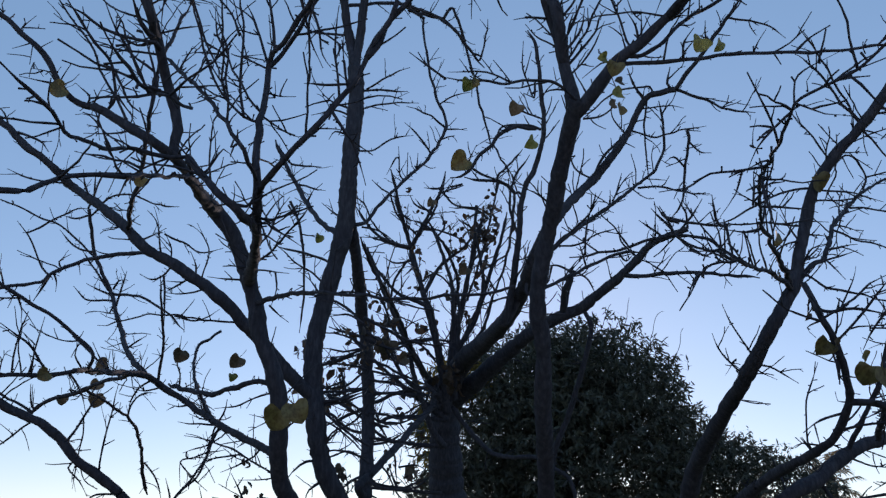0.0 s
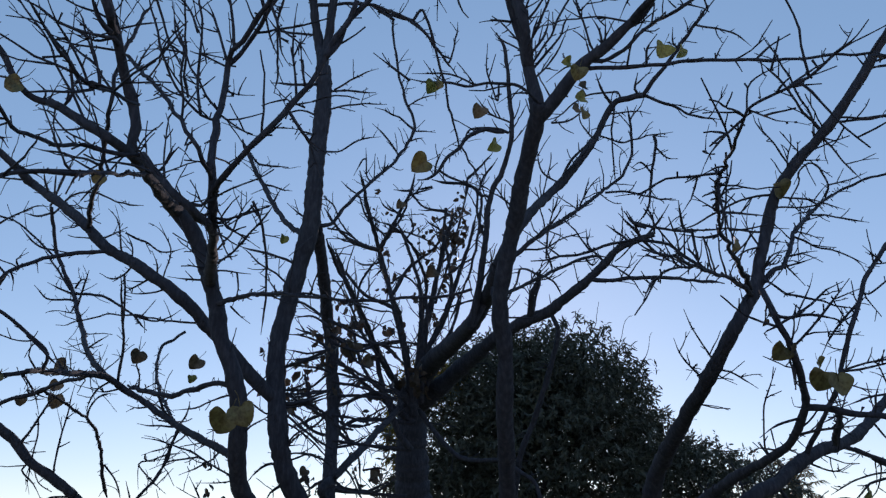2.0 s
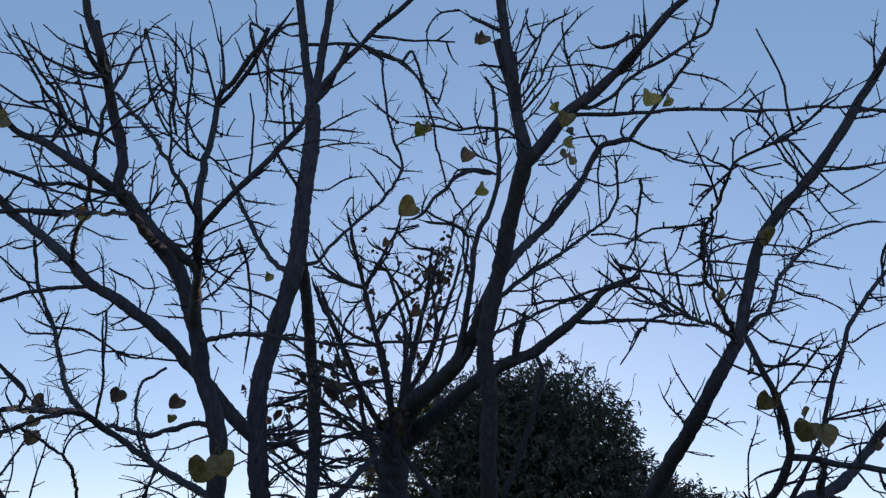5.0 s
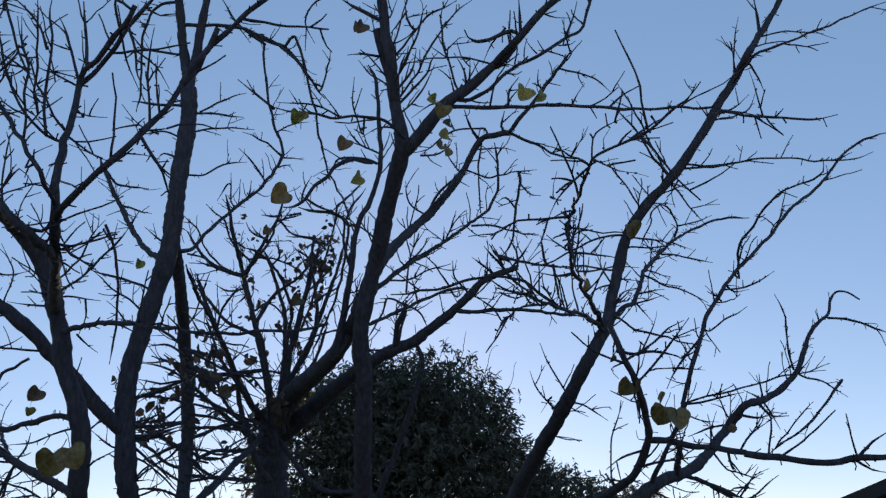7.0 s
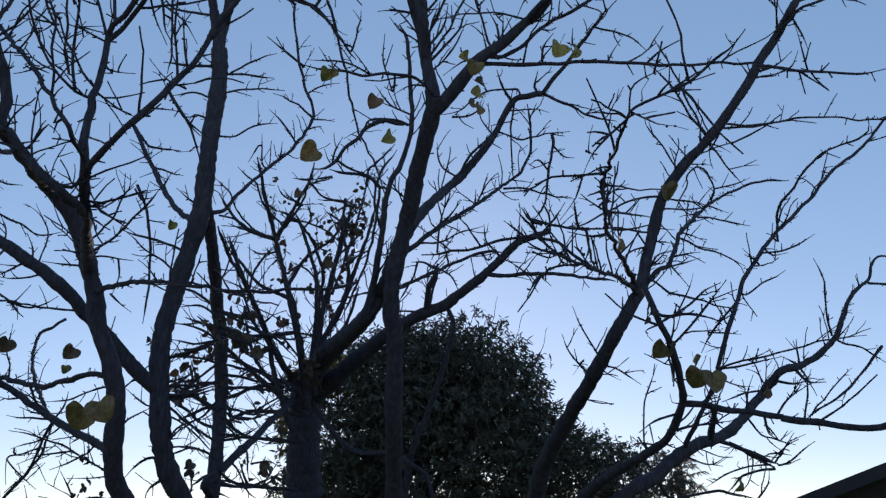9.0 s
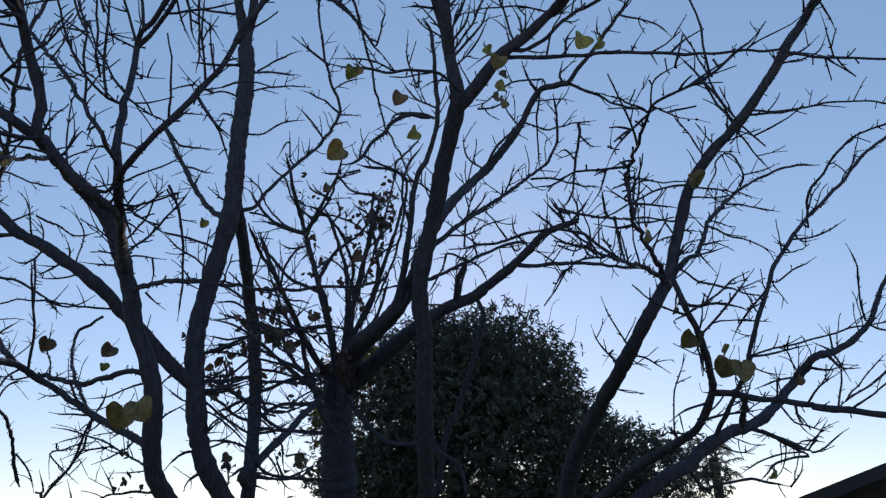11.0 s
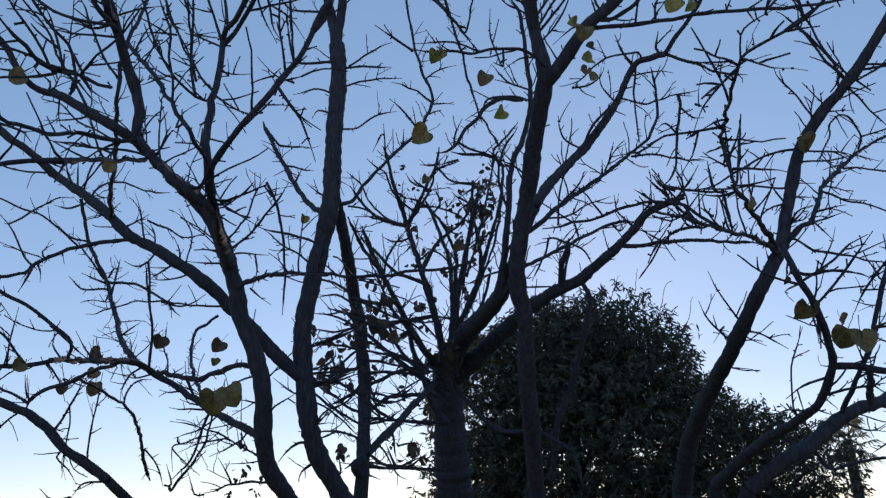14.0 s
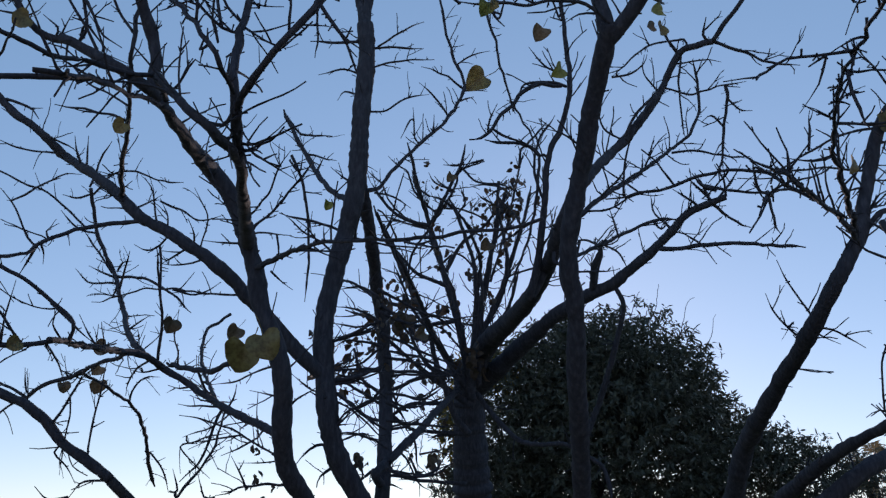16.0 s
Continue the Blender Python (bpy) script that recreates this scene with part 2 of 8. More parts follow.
limb(main_tree, (0.0140, 0.0113, 0.0105), (-0.530, 2.332, 2.505), (-0.521, 2.181, 2.478), (-0.536, 2.109, 2.483), (-0.593, 2.107, 2.530), (-0.674, 2.161, 2.625), (-0.728, 2.219, 2.693))
branch(main_tree, (0.0068, 0.0071, 0.0075), (-0.554, 2.121, 2.504), (-0.512, 2.117, 2.498), (-0.491, 2.105, 2.519), (-0.482, 2.095, 2.539))
limb(main_tree, (0.0164, 0.0111, 0.0074), (-0.597, 2.609, 2.536), (-0.520, 2.279, 2.514), (-0.488, 2.133, 2.531), (-0.489, 2.097, 2.598), (-0.504, 2.140, 2.695), (-0.518, 2.198, 2.796), (-0.519, 2.225, 2.857), (-0.524, 2.267, 2.957), (-0.532, 2.299, 3.045), (-0.508, 2.263, 3.072), (-0.476, 2.232, 3.092), (-0.432, 2.180, 3.126), (-0.385, 2.128, 3.157), (-0.354, 2.086, 3.185))
branch(main_tree, (0.0052, 0.0044, 0.0036), (-0.533, 2.299, 3.051), (-0.553, 2.304, 3.120), (-0.582, 2.311, 3.196), (-0.602, 2.315, 3.252), (-0.629, 2.321, 3.299))
branch(main_tree, (0.0060, 0.0052, 0.0044), (-0.509, 2.267, 3.079), (-0.519, 2.256, 3.148), (-0.536, 2.255, 3.250), (-0.546, 2.259, 3.316))
limb(main_tree, (0.0090, 0.0080, 0.0075), (-0.488, 2.130, 2.537), (-0.448, 2.059, 2.544), (-0.418, 2.022, 2.562), (-0.355, 1.972, 2.605), (-0.299, 1.950, 2.661), (-0.271, 1.953, 2.703), (-0.234, 1.958, 2.759), (-0.198, 1.962, 2.825), (-0.181, 1.963, 2.885), (-0.159, 1.958, 2.926), (-0.128, 1.942, 2.970), (-0.105, 1.925, 3.017))
limb(main_tree, (0.0204, 0.0181, 0.0150), (-0.924, 2.681, 2.908), (-0.935, 2.677, 2.991), (-0.940, 2.675, 3.077), (-0.954, 2.652, 3.143), (-0.972, 2.611, 3.209), (-0.979, 2.570, 3.251), (-0.989, 2.515, 3.306), (-0.998, 2.462, 3.359), (-1.002, 2.435, 3.384), (-1.004, 2.396, 3.423))
branch(main_tree, (0.0096, 0.0084, 0.0074), (-0.979, 2.534, 3.269), (-0.998, 2.484, 3.289), (-1.015, 2.437, 3.308), (-1.028, 2.388, 3.351), (-1.033, 2.361, 3.375))
branch(main_tree, (0.0060, 0.0060, 0.0078), (-0.488, 2.115, 2.564), (-0.487, 2.034, 2.569), (-0.494, 1.982, 2.579), (-0.513, 1.963, 2.615), (-0.545, 1.982, 2.665), (-0.601, 2.043, 2.748), (-0.686, 2.167, 2.873), (-0.774, 2.293, 2.994), (-0.878, 2.442, 3.137), (-0.968, 2.561, 3.252))
limb(main_tree, (0.0383, 0.0289, 0.0230), (-0.672, 4.477, 2.384), (-0.762, 4.422, 2.465), (-0.861, 4.380, 2.563), (-0.953, 4.309, 2.668), (-1.039, 4.253, 2.745), (-1.095, 4.208, 2.809), (-1.194, 4.181, 2.892), (-1.312, 4.170, 2.967), (-1.422, 4.176, 3.047), (-1.517, 4.187, 3.092), (-1.614, 4.192, 3.164), (-1.714, 4.226, 3.273), (-1.802, 4.276, 3.343), (-1.917, 4.342, 3.437), (-2.077, 4.459, 3.556), (-2.243, 4.576, 3.680))
limb(main_tree, (0.0227, 0.0207, 0.0186), (-2.160, 4.518, 3.618), (-2.321, 4.413, 3.759), (-2.429, 4.404, 3.833), (-2.539, 4.388, 3.942), (-2.649, 4.380, 4.012), (-2.760, 4.372, 4.079), (-2.872, 4.365, 4.147), (-3.023, 4.349, 4.256))
branch(main_tree, (0.0132, 0.0084, 0.0073), (-1.681, 4.215, 3.237), (-1.554, 3.871, 3.237), (-1.419, 3.601, 3.208), (-1.332, 3.407, 3.216), (-1.247, 3.199, 3.234), (-1.176, 3.013, 3.276), (-1.164, 2.977, 3.382), (-1.155, 2.987, 3.485), (-1.146, 3.031, 3.597), (-1.138, 3.071, 3.711), (-1.131, 3.103, 3.806), (-1.110, 3.136, 3.892))
limb(main_tree, (0.0078, 0.0062, 0.0056), (-0.728, 2.219, 2.693), (-0.779, 2.421, 2.729), (-0.749, 2.181, 2.610), (-0.711, 1.901, 2.485), (-0.715, 1.774, 2.424), (-0.745, 1.738, 2.404))
limb(main_tree, (0.0059, 0.0066, 0.0072), (-0.712, 1.879, 2.475), (-0.829, 1.823, 2.448), (-0.855, 1.778, 2.424), (-0.869, 1.723, 2.382), (-0.876, 1.682, 2.345), (-0.901, 1.647, 2.328), (-0.931, 1.604, 2.317))
branch(main_tree, (0.0125, 0.0176, 0.0166), (-2.669, 5.844, 4.035), (-2.668, 5.942, 3.903), (-2.665, 6.046, 3.762), (-2.581, 6.049, 3.584), (-2.493, 6.047, 3.451), (-2.338, 5.814, 3.215), (-2.201, 5.617, 3.042), (-2.034, 5.294, 2.851), (-1.794, 4.863, 2.650), (-1.605, 4.536, 2.525))
limb(main_tree, (0.0183, 0.0185, 0.0093), (-0.697, 3.755, 2.004), (-0.891, 4.053, 2.108), (-1.081, 4.333, 2.200), (-1.231, 4.532, 2.287), (-1.359, 4.636, 2.364), (-1.468, 4.670, 2.433), (-1.559, 4.655, 2.485), (-1.591, 4.488, 2.510), (-1.605, 4.237, 2.468), (-1.518, 3.738, 2.371), (-1.370, 3.139, 2.254))
limb(main_tree, (0.0096, 0.0080, 0.0067), (-1.395, 3.239, 2.274), (-1.497, 3.147, 2.240), (-1.564, 3.041, 2.212), (-1.613, 2.985, 2.193), (-1.658, 2.919, 2.206), (-1.702, 2.859, 2.208))
branch(main_tree, (0.0121, 0.0123, 0.0130), (-0.702, 3.630, 2.299), (-0.815, 3.693, 2.318), (-0.947, 3.817, 2.318), (-1.049, 3.952, 2.318), (-1.152, 4.070, 2.340), (-1.281, 4.209, 2.381), (-1.418, 4.349, 2.436))
branch(main_tree, (0.0101, 0.0108, 0.0113), (-1.599, 4.342, 2.486), (-1.783, 4.600, 2.511), (-1.899, 4.698, 2.509), (-2.035, 4.804, 2.493), (-2.149, 4.888, 2.484))
branch(main_tree, (0.0113, 0.0115, 0.0117), (-2.012, 4.786, 2.496), (-2.149, 4.877, 2.476), (-2.272, 4.926, 2.455), (-2.379, 4.979, 2.417), (-2.451, 5.035, 2.361))
branch(main_tree, (0.0106, 0.0109, 0.0094), (-1.683, 6.211, 3.199), (-1.756, 6.194, 3.132), (-1.828, 6.175, 3.077), (-1.809, 6.025, 2.927), (-1.714, 5.769, 2.755), (-1.559, 5.411, 2.576), (-1.300, 4.803, 2.341))
twig(main_tree, (0.0080, 0.0107, 0.0136), (-2.044, 4.811, 2.492), (-1.955, 5.053, 2.425), (-1.929, 5.253, 2.386), (-1.937, 5.462, 2.309), (-1.973, 5.653, 2.225), (-2.024, 5.876, 2.119), (-2.068, 6.116, 1.999))
limb(main_tree, (0.0126, 0.0063, 0.0040), (-0.836, 3.653, 2.670), (-0.677, 3.379, 2.620), (-0.568, 3.158, 2.565), (-0.449, 2.901, 2.491), (-0.327, 2.671, 2.417), (-0.237, 2.564, 2.380), (-0.162, 2.471, 2.342), (-0.063, 2.402, 2.321), (0.022, 2.361, 2.316), (0.104, 2.339, 2.314), (0.185, 2.324, 2.322), (0.226, 2.315, 2.327))
branch(main_tree, (0.0161, 0.0158, 0.0141), (-0.566, 4.464, 3.301), (-0.762, 4.817, 3.540), (-0.917, 5.112, 3.817), (-1.060, 5.290, 4.083), (-1.164, 5.391, 4.297), (-1.219, 5.446, 4.422))
branch(main_tree, (0.0113, 0.0101, 0.0078), (-0.559, 4.460, 3.356), (-0.453, 4.560, 3.423), (-0.410, 4.594, 3.499), (-0.321, 4.661, 3.652), (-0.226, 4.724, 3.790), (-0.128, 4.801, 3.921), (-0.078, 4.859, 4.019), (-0.027, 4.923, 4.139), (0.016, 4.960, 4.261), (0.002, 4.972, 4.372), (-0.047, 4.990, 4.488), (-0.073, 4.985, 4.594), (-0.095, 4.972, 4.673), (-0.121, 4.944, 4.831), (-0.140, 4.937, 5.005), (-0.160, 4.929, 5.182))
limb(main_tree, (0.0246, 0.0243, 0.0241), (-0.458, 5.250, 1.932), (-0.483, 5.113, 1.983), (-0.417, 5.294, 2.086), (-0.352, 5.611, 2.218), (-0.289, 5.968, 2.349), (-0.219, 6.419, 2.526), (-0.111, 6.904, 2.728), (-0.027, 7.224, 2.873))
stem(back_tree, (0.1680, 0.1428, 0.1186), (0.037, 7.969, 1.955), (0.015, 7.800, 2.436), (0.009, 7.729, 2.729), (0.001, 7.694, 2.928), (0.035, 7.653, 3.152))
branch(back_tree, (0.0226, 0.0151, 0.0100), (0.007, 7.688, 2.965), (-0.035, 7.515, 2.948), (-0.205, 6.941, 3.086), (-0.263, 6.400, 3.150), (-0.288, 6.138, 3.175), (-0.331, 5.733, 3.216), (-0.369, 5.424, 3.248), (-0.405, 5.219, 3.282), (-0.452, 4.992, 3.321), (-0.489, 4.723, 3.390))
limb(back_tree, (0.1105, 0.0625, 0.0361), (0.024, 7.667, 3.077), (0.027, 7.480, 3.042), (0.171, 6.808, 3.121), (0.320, 6.172, 3.128), (0.408, 5.670, 3.115), (0.472, 5.218, 3.133), (0.503, 4.904, 3.166), (0.544, 4.683, 3.269), (0.601, 4.586, 3.373))
limb(back_tree, (0.0330, 0.0276, 0.0184), (0.601, 4.586, 3.373), (0.665, 4.626, 3.477), (0.750, 4.730, 3.610), (0.865, 4.891, 3.773), (0.973, 4.967, 3.904), (1.053, 4.968, 4.005), (1.156, 4.966, 4.146), (1.241, 4.962, 4.288), (1.299, 4.916, 4.409), (1.350, 4.870, 4.458), (1.437, 4.833, 4.465), (1.506, 4.805, 4.469))
branch(back_tree, (0.0147, 0.0127, 0.0107), (1.506, 4.805, 4.469), (1.572, 4.735, 4.552), (1.621, 4.688, 4.605), (1.685, 4.619, 4.686), (1.749, 4.550, 4.765), (1.811, 4.482, 4.843), (1.857, 4.426, 4.908))
branch(back_tree, (0.0111, 0.0084, 0.0056), (1.506, 4.805, 4.469), (1.688, 4.876, 4.445), (1.791, 4.919, 4.418), (1.921, 4.928, 4.379), (2.053, 4.929, 4.365))
branch(back_tree, (0.0151, 0.0130, 0.0084), (0.534, 4.738, 3.244), (0.657, 4.789, 3.348), (0.753, 4.841, 3.450), (0.837, 4.927, 3.539), (1.004, 5.146, 3.721), (1.155, 5.327, 3.877), (1.321, 5.517, 4.065), (1.435, 5.638, 4.185), (1.504, 5.651, 4.236), (1.565, 5.652, 4.305), (1.630, 5.642, 4.485), (1.625, 5.587, 4.645), (1.602, 5.532, 4.805))
branch(back_tree, (0.0117, 0.0110, 0.0094), (0.513, 4.849, 3.192), (0.504, 4.798, 3.080), (0.585, 4.878, 3.121), (0.742, 5.023, 3.236), (0.866, 5.130, 3.326), (0.996, 5.237, 3.418), (1.156, 5.266, 3.497), (1.325, 5.256, 3.507))
limb(back_tree, (0.0904, 0.0516, 0.0214), (0.010, 7.684, 2.984), (0.116, 7.512, 2.944), (0.461, 7.115, 3.182), (0.687, 6.782, 3.317), (0.922, 6.522, 3.410), (1.071, 6.423, 3.449), (1.195, 6.311, 3.529), (1.323, 6.234, 3.618), (1.407, 6.177, 3.690), (1.490, 6.119, 3.761), (1.551, 6.065, 3.833), (1.633, 6.018, 3.883), (1.735, 5.976, 3.912), (1.837, 5.935, 3.940))
branch(back_tree, (0.0174, 0.0137, 0.0104), (1.372, 6.201, 3.660), (1.518, 6.102, 3.617), (1.675, 6.026, 3.612), (1.867, 5.943, 3.594), (2.104, 5.892, 3.559), (2.298, 5.851, 3.529))
branch(back_tree, (0.0244, 0.0176, 0.0109), (0.485, 5.087, 3.147), (0.382, 5.059, 2.954), (0.427, 4.986, 3.157), (0.451, 4.928, 3.321), (0.468, 4.880, 3.489), (0.486, 4.839, 3.660), (0.521, 4.805, 3.798), (0.576, 4.780, 3.901), (0.623, 4.738, 4.075), (0.627, 4.704, 4.216), (0.617, 4.677, 4.361), (0.601, 4.650, 4.550), (0.581, 4.629, 4.703), (0.536, 4.622, 4.783))
branch(back_tree, (0.0284, 0.0208, 0.0132), (0.010, 7.684, 2.984), (-0.036, 7.629, 3.227), (-0.084, 7.558, 3.475), (-0.159, 7.530, 3.736), (-0.236, 7.501, 4.001), (-0.314, 7.478, 4.217), (-0.340, 7.465, 4.325))
branch(back_tree, (0.0206, 0.0152, 0.0094), (0.035, 7.653, 3.152), (0.061, 7.541, 3.468), (0.086, 7.436, 3.705), (0.122, 7.211, 3.903), (0.061, 7.030, 4.055), (-0.008, 6.865, 4.154), (-0.145, 6.667, 4.236), (-0.279, 6.536, 4.247))
stem(near_tree, (0.0377, 0.0350, 0.0322), (0.478, 3.932, 1.779), (0.457, 3.724, 2.004), (0.437, 3.553, 2.218), (0.432, 3.429, 2.431), (0.410, 3.383, 2.540), (0.407, 3.334, 2.647), (0.424, 3.283, 2.752), (0.445, 3.228, 2.855), (0.462, 3.152, 2.947), (0.476, 3.076, 3.037), (0.491, 3.006, 3.102), (0.503, 2.932, 3.162), (0.513, 2.877, 3.206), (0.522, 2.832, 3.241))
stem(near_tree, (0.0270, 0.0241, 0.0205), (0.517, 2.860, 3.220), (0.511, 2.868, 3.299), (0.491, 2.882, 3.421), (0.477, 2.904, 3.551), (0.454, 2.900, 3.655), (0.436, 2.886, 3.699), (0.415, 2.863, 3.764))
limb(near_tree, (0.0280, 0.0223, 0.0166), (0.512, 2.887, 3.198), (0.570, 2.837, 3.255), (0.613, 2.812, 3.301), (0.645, 2.786, 3.347), (0.686, 2.759, 3.378), (0.737, 2.729, 3.408), (0.778, 2.702, 3.439), (0.827, 2.668, 3.476), (0.877, 2.634, 3.514), (0.915, 2.603, 3.552))
branch(near_tree, (0.0086, 0.0060, 0.0036), (0.678, 2.782, 3.368), (0.785, 2.777, 3.371), (0.850, 2.774, 3.374), (0.931, 2.752, 3.366), (1.023, 2.700, 3.352), (1.130, 2.641, 3.329), (1.216, 2.594, 3.302), (1.298, 2.549, 3.272), (1.376, 2.503, 3.245), (1.452, 2.450, 3.233), (1.523, 2.404, 3.208), (1.592, 2.360, 3.174), (1.680, 2.300, 3.132))
branch(near_tree, (0.0086, 0.0076, 0.0066), (0.699, 2.751, 3.386), (0.772, 2.781, 3.407), (0.837, 2.784, 3.455), (0.909, 2.782, 3.530), (0.981, 2.782, 3.594), (1.025, 2.782, 3.633))
branch(near_tree, (0.0065, 0.0058, 0.0054), (0.522, 2.832, 3.241), (0.440, 2.799, 3.296), (0.373, 2.762, 3.286), (0.309, 2.747, 3.277), (0.247, 2.765, 3.270), (0.142, 2.785, 3.298), (0.024, 2.818, 3.329))
stem(right_tree, (0.0504, 0.0289, 0.0178), (1.344, 4.903, 1.797), (1.342, 4.743, 1.938), (1.350, 4.600, 2.059), (1.354, 4.379, 2.149), (1.357, 4.212, 2.211), (1.361, 4.017, 2.276), (1.360, 3.732, 2.360), (1.388, 3.557, 2.467), (1.422, 3.479, 2.547), (1.492, 3.474, 2.657), (1.533, 3.480, 2.723), (1.562, 3.486, 2.829), (1.597, 3.491, 2.936), (1.642, 3.489, 3.072), (1.669, 3.455, 3.167), (1.721, 3.424, 3.250), (1.779, 3.377, 3.324), (1.846, 3.324, 3.394), (1.911, 3.267, 3.475), (1.952, 3.218, 3.545), (2.010, 3.174, 3.631), (2.061, 3.139, 3.723), (2.135, 3.121, 3.826), (2.192, 3.124, 3.917), (2.269, 3.127, 4.040))
branch(right_tree, (0.0133, 0.0048, 0.0027), (1.516, 3.477, 2.695), (1.309, 3.057, 2.670), (1.151, 2.756, 2.640), (1.065, 2.589, 2.629), (1.013, 2.447, 2.621), (0.942, 2.264, 2.600), (0.835, 1.957, 2.522), (0.783, 1.763, 2.475), (0.752, 1.614, 2.456), (0.752, 1.577, 2.476), (0.754, 1.548, 2.493), (0.779, 1.525, 2.502), (0.822, 1.497, 2.515), (0.861, 1.472, 2.530), (0.889, 1.452, 2.545), (0.909, 1.422, 2.564), (0.928, 1.394, 2.580), (0.941, 1.368, 2.597))
branch(right_tree, (0.0121, 0.0068, 0.0039), (1.516, 3.477, 2.695), (1.248, 3.008, 2.613), (1.024, 2.643, 2.514), (0.870, 2.399, 2.462), (0.765, 2.259, 2.425), (0.687, 2.166, 2.405))
branch(right_tree, (0.0058, 0.0055, 0.0050), (1.061, 2.704, 2.530), (0.922, 2.750, 2.652), (0.840, 2.778, 2.671), (0.794, 2.798, 2.669), (0.696, 2.821, 2.651), (0.575, 2.836, 2.622), (0.464, 2.845, 2.606))
branch(right_tree, (0.0036, 0.0035, 0.0036), (0.947, 2.521, 2.488), (0.803, 2.325, 2.405), (0.736, 2.202, 2.348), (0.686, 2.103, 2.292), (0.659, 2.066, 2.250), (0.644, 2.041, 2.221))
branch(right_tree, (0.0109, 0.0108, 0.0070), (1.519, 3.478, 2.701), (1.616, 3.491, 2.803), (1.706, 3.557, 2.862), (1.770, 3.619, 2.955), (1.848, 3.739, 3.071), (1.917, 3.827, 3.150), (2.155, 4.186, 3.358), (2.425, 4.583, 3.595), (2.602, 4.773, 3.745), (2.794, 4.909, 3.871), (2.937, 4.840, 3.925), (3.008, 4.707, 3.882), (3.072, 4.647, 3.860))
limb(right_tree, (0.0314, 0.0171, 0.0097), (1.305, 4.059, 1.788), (1.344, 3.717, 1.887), (1.370, 3.484, 1.935), (1.394, 3.282, 1.968), (1.412, 3.116, 1.999), (1.422, 3.036, 2.038), (1.428, 2.962, 2.096), (1.417, 2.901, 2.145), (1.382, 2.831, 2.201), (1.337, 2.769, 2.256), (1.304, 2.729, 2.305), (1.270, 2.704, 2.357), (1.260, 2.729, 2.424), (1.247, 2.754, 2.489))
limb(right_tree, (0.0128, 0.0115, 0.0099), (1.419, 2.932, 2.115), (1.476, 2.904, 2.109), (1.535, 2.867, 2.088), (1.592, 2.790, 2.069), (1.661, 2.688, 2.031))
limb(right_tree, (0.0120, 0.0111, 0.0105), (1.661, 2.688, 2.031), (1.747, 2.559, 1.991), (1.829, 2.474, 1.974), (1.876, 2.425, 1.978), (1.925, 2.397, 1.977), (2.000, 2.352, 1.978))
branch(right_tree, (0.0107, 0.0122, 0.0138), (1.524, 2.882, 2.096), (1.704, 3.284, 2.101), (1.920, 3.770, 2.097))
limb(right_tree, (0.0338, 0.0277, 0.0241), (1.350, 3.753, 1.750), (1.484, 3.709, 1.860), (1.607, 3.752, 1.919), (1.710, 3.800, 1.982), (1.824, 3.864, 2.048), (1.938, 3.929, 2.097), (2.061, 4.011, 2.132), (2.185, 4.113, 2.178), (2.329, 4.233, 2.263), (2.562, 4.462, 2.416), (2.803, 4.688, 2.567))
limb(right_tree, (0.0241, 0.0157, 0.0055), (2.622, 4.518, 2.454), (2.688, 4.398, 2.558), (2.849, 4.479, 2.610), (3.004, 4.535, 2.685), (3.099, 4.547, 2.758), (3.159, 4.553, 2.813), (3.211, 4.561, 2.904), (3.294, 4.593, 3.023), (3.410, 4.647, 3.135), (3.521, 4.668, 3.220), (3.566, 4.673, 3.319), (3.609, 4.660, 3.367), (3.681, 4.648, 3.362), (3.756, 4.652, 3.319))
branch(right_tree, (0.0106, 0.0108, 0.0110), (2.050, 4.004, 2.129), (2.208, 4.052, 2.089), (2.311, 4.107, 2.053), (2.425, 4.154, 2.010))
branch(right_tree, (0.0110, 0.0104, 0.0097), (2.117, 3.996, 2.110), (2.252, 3.953, 2.040), (2.349, 3.976, 2.004))
branch(right_tree, (0.0115, 0.0096, 0.0068), (1.824, 3.864, 2.048), (1.873, 3.544, 2.342), (1.882, 3.535, 2.379), (1.906, 3.513, 2.465), (1.935, 3.488, 2.564), (2.000, 3.515, 2.693), (2.069, 3.552, 2.803), (2.147, 3.584, 2.902), (2.259, 3.636, 3.021), (2.367, 3.680, 3.125), (2.503, 3.730, 3.235), (2.630, 3.775, 3.351), (2.738, 3.811, 3.455), (2.847, 3.845, 3.563), (3.027, 3.895, 3.692), (3.198, 3.939, 3.854), (3.318, 3.939, 3.979), (3.437, 3.921, 4.062), (3.607, 3.909, 4.127))
branch(right_tree, (0.0076, 0.0057, 0.0038), (2.135, 3.121, 3.826), (2.127, 2.886, 3.826), (2.206, 2.859, 3.855), (2.329, 2.818, 3.899), (2.452, 2.776, 3.944), (2.574, 2.730, 4.000), (2.693, 2.694, 4.033))
limb(main_tree, (0.0129, 0.0109, 0.0089), (-1.217, 2.626, 3.092), (-1.255, 2.685, 3.126), (-1.320, 2.666, 3.143), (-1.364, 2.638, 3.193), (-1.389, 2.614, 3.248), (-1.436, 2.589, 3.305), (-1.493, 2.567, 3.352), (-1.539, 2.546, 3.399), (-1.626, 2.521, 3.447), (-1.702, 2.497, 3.495))
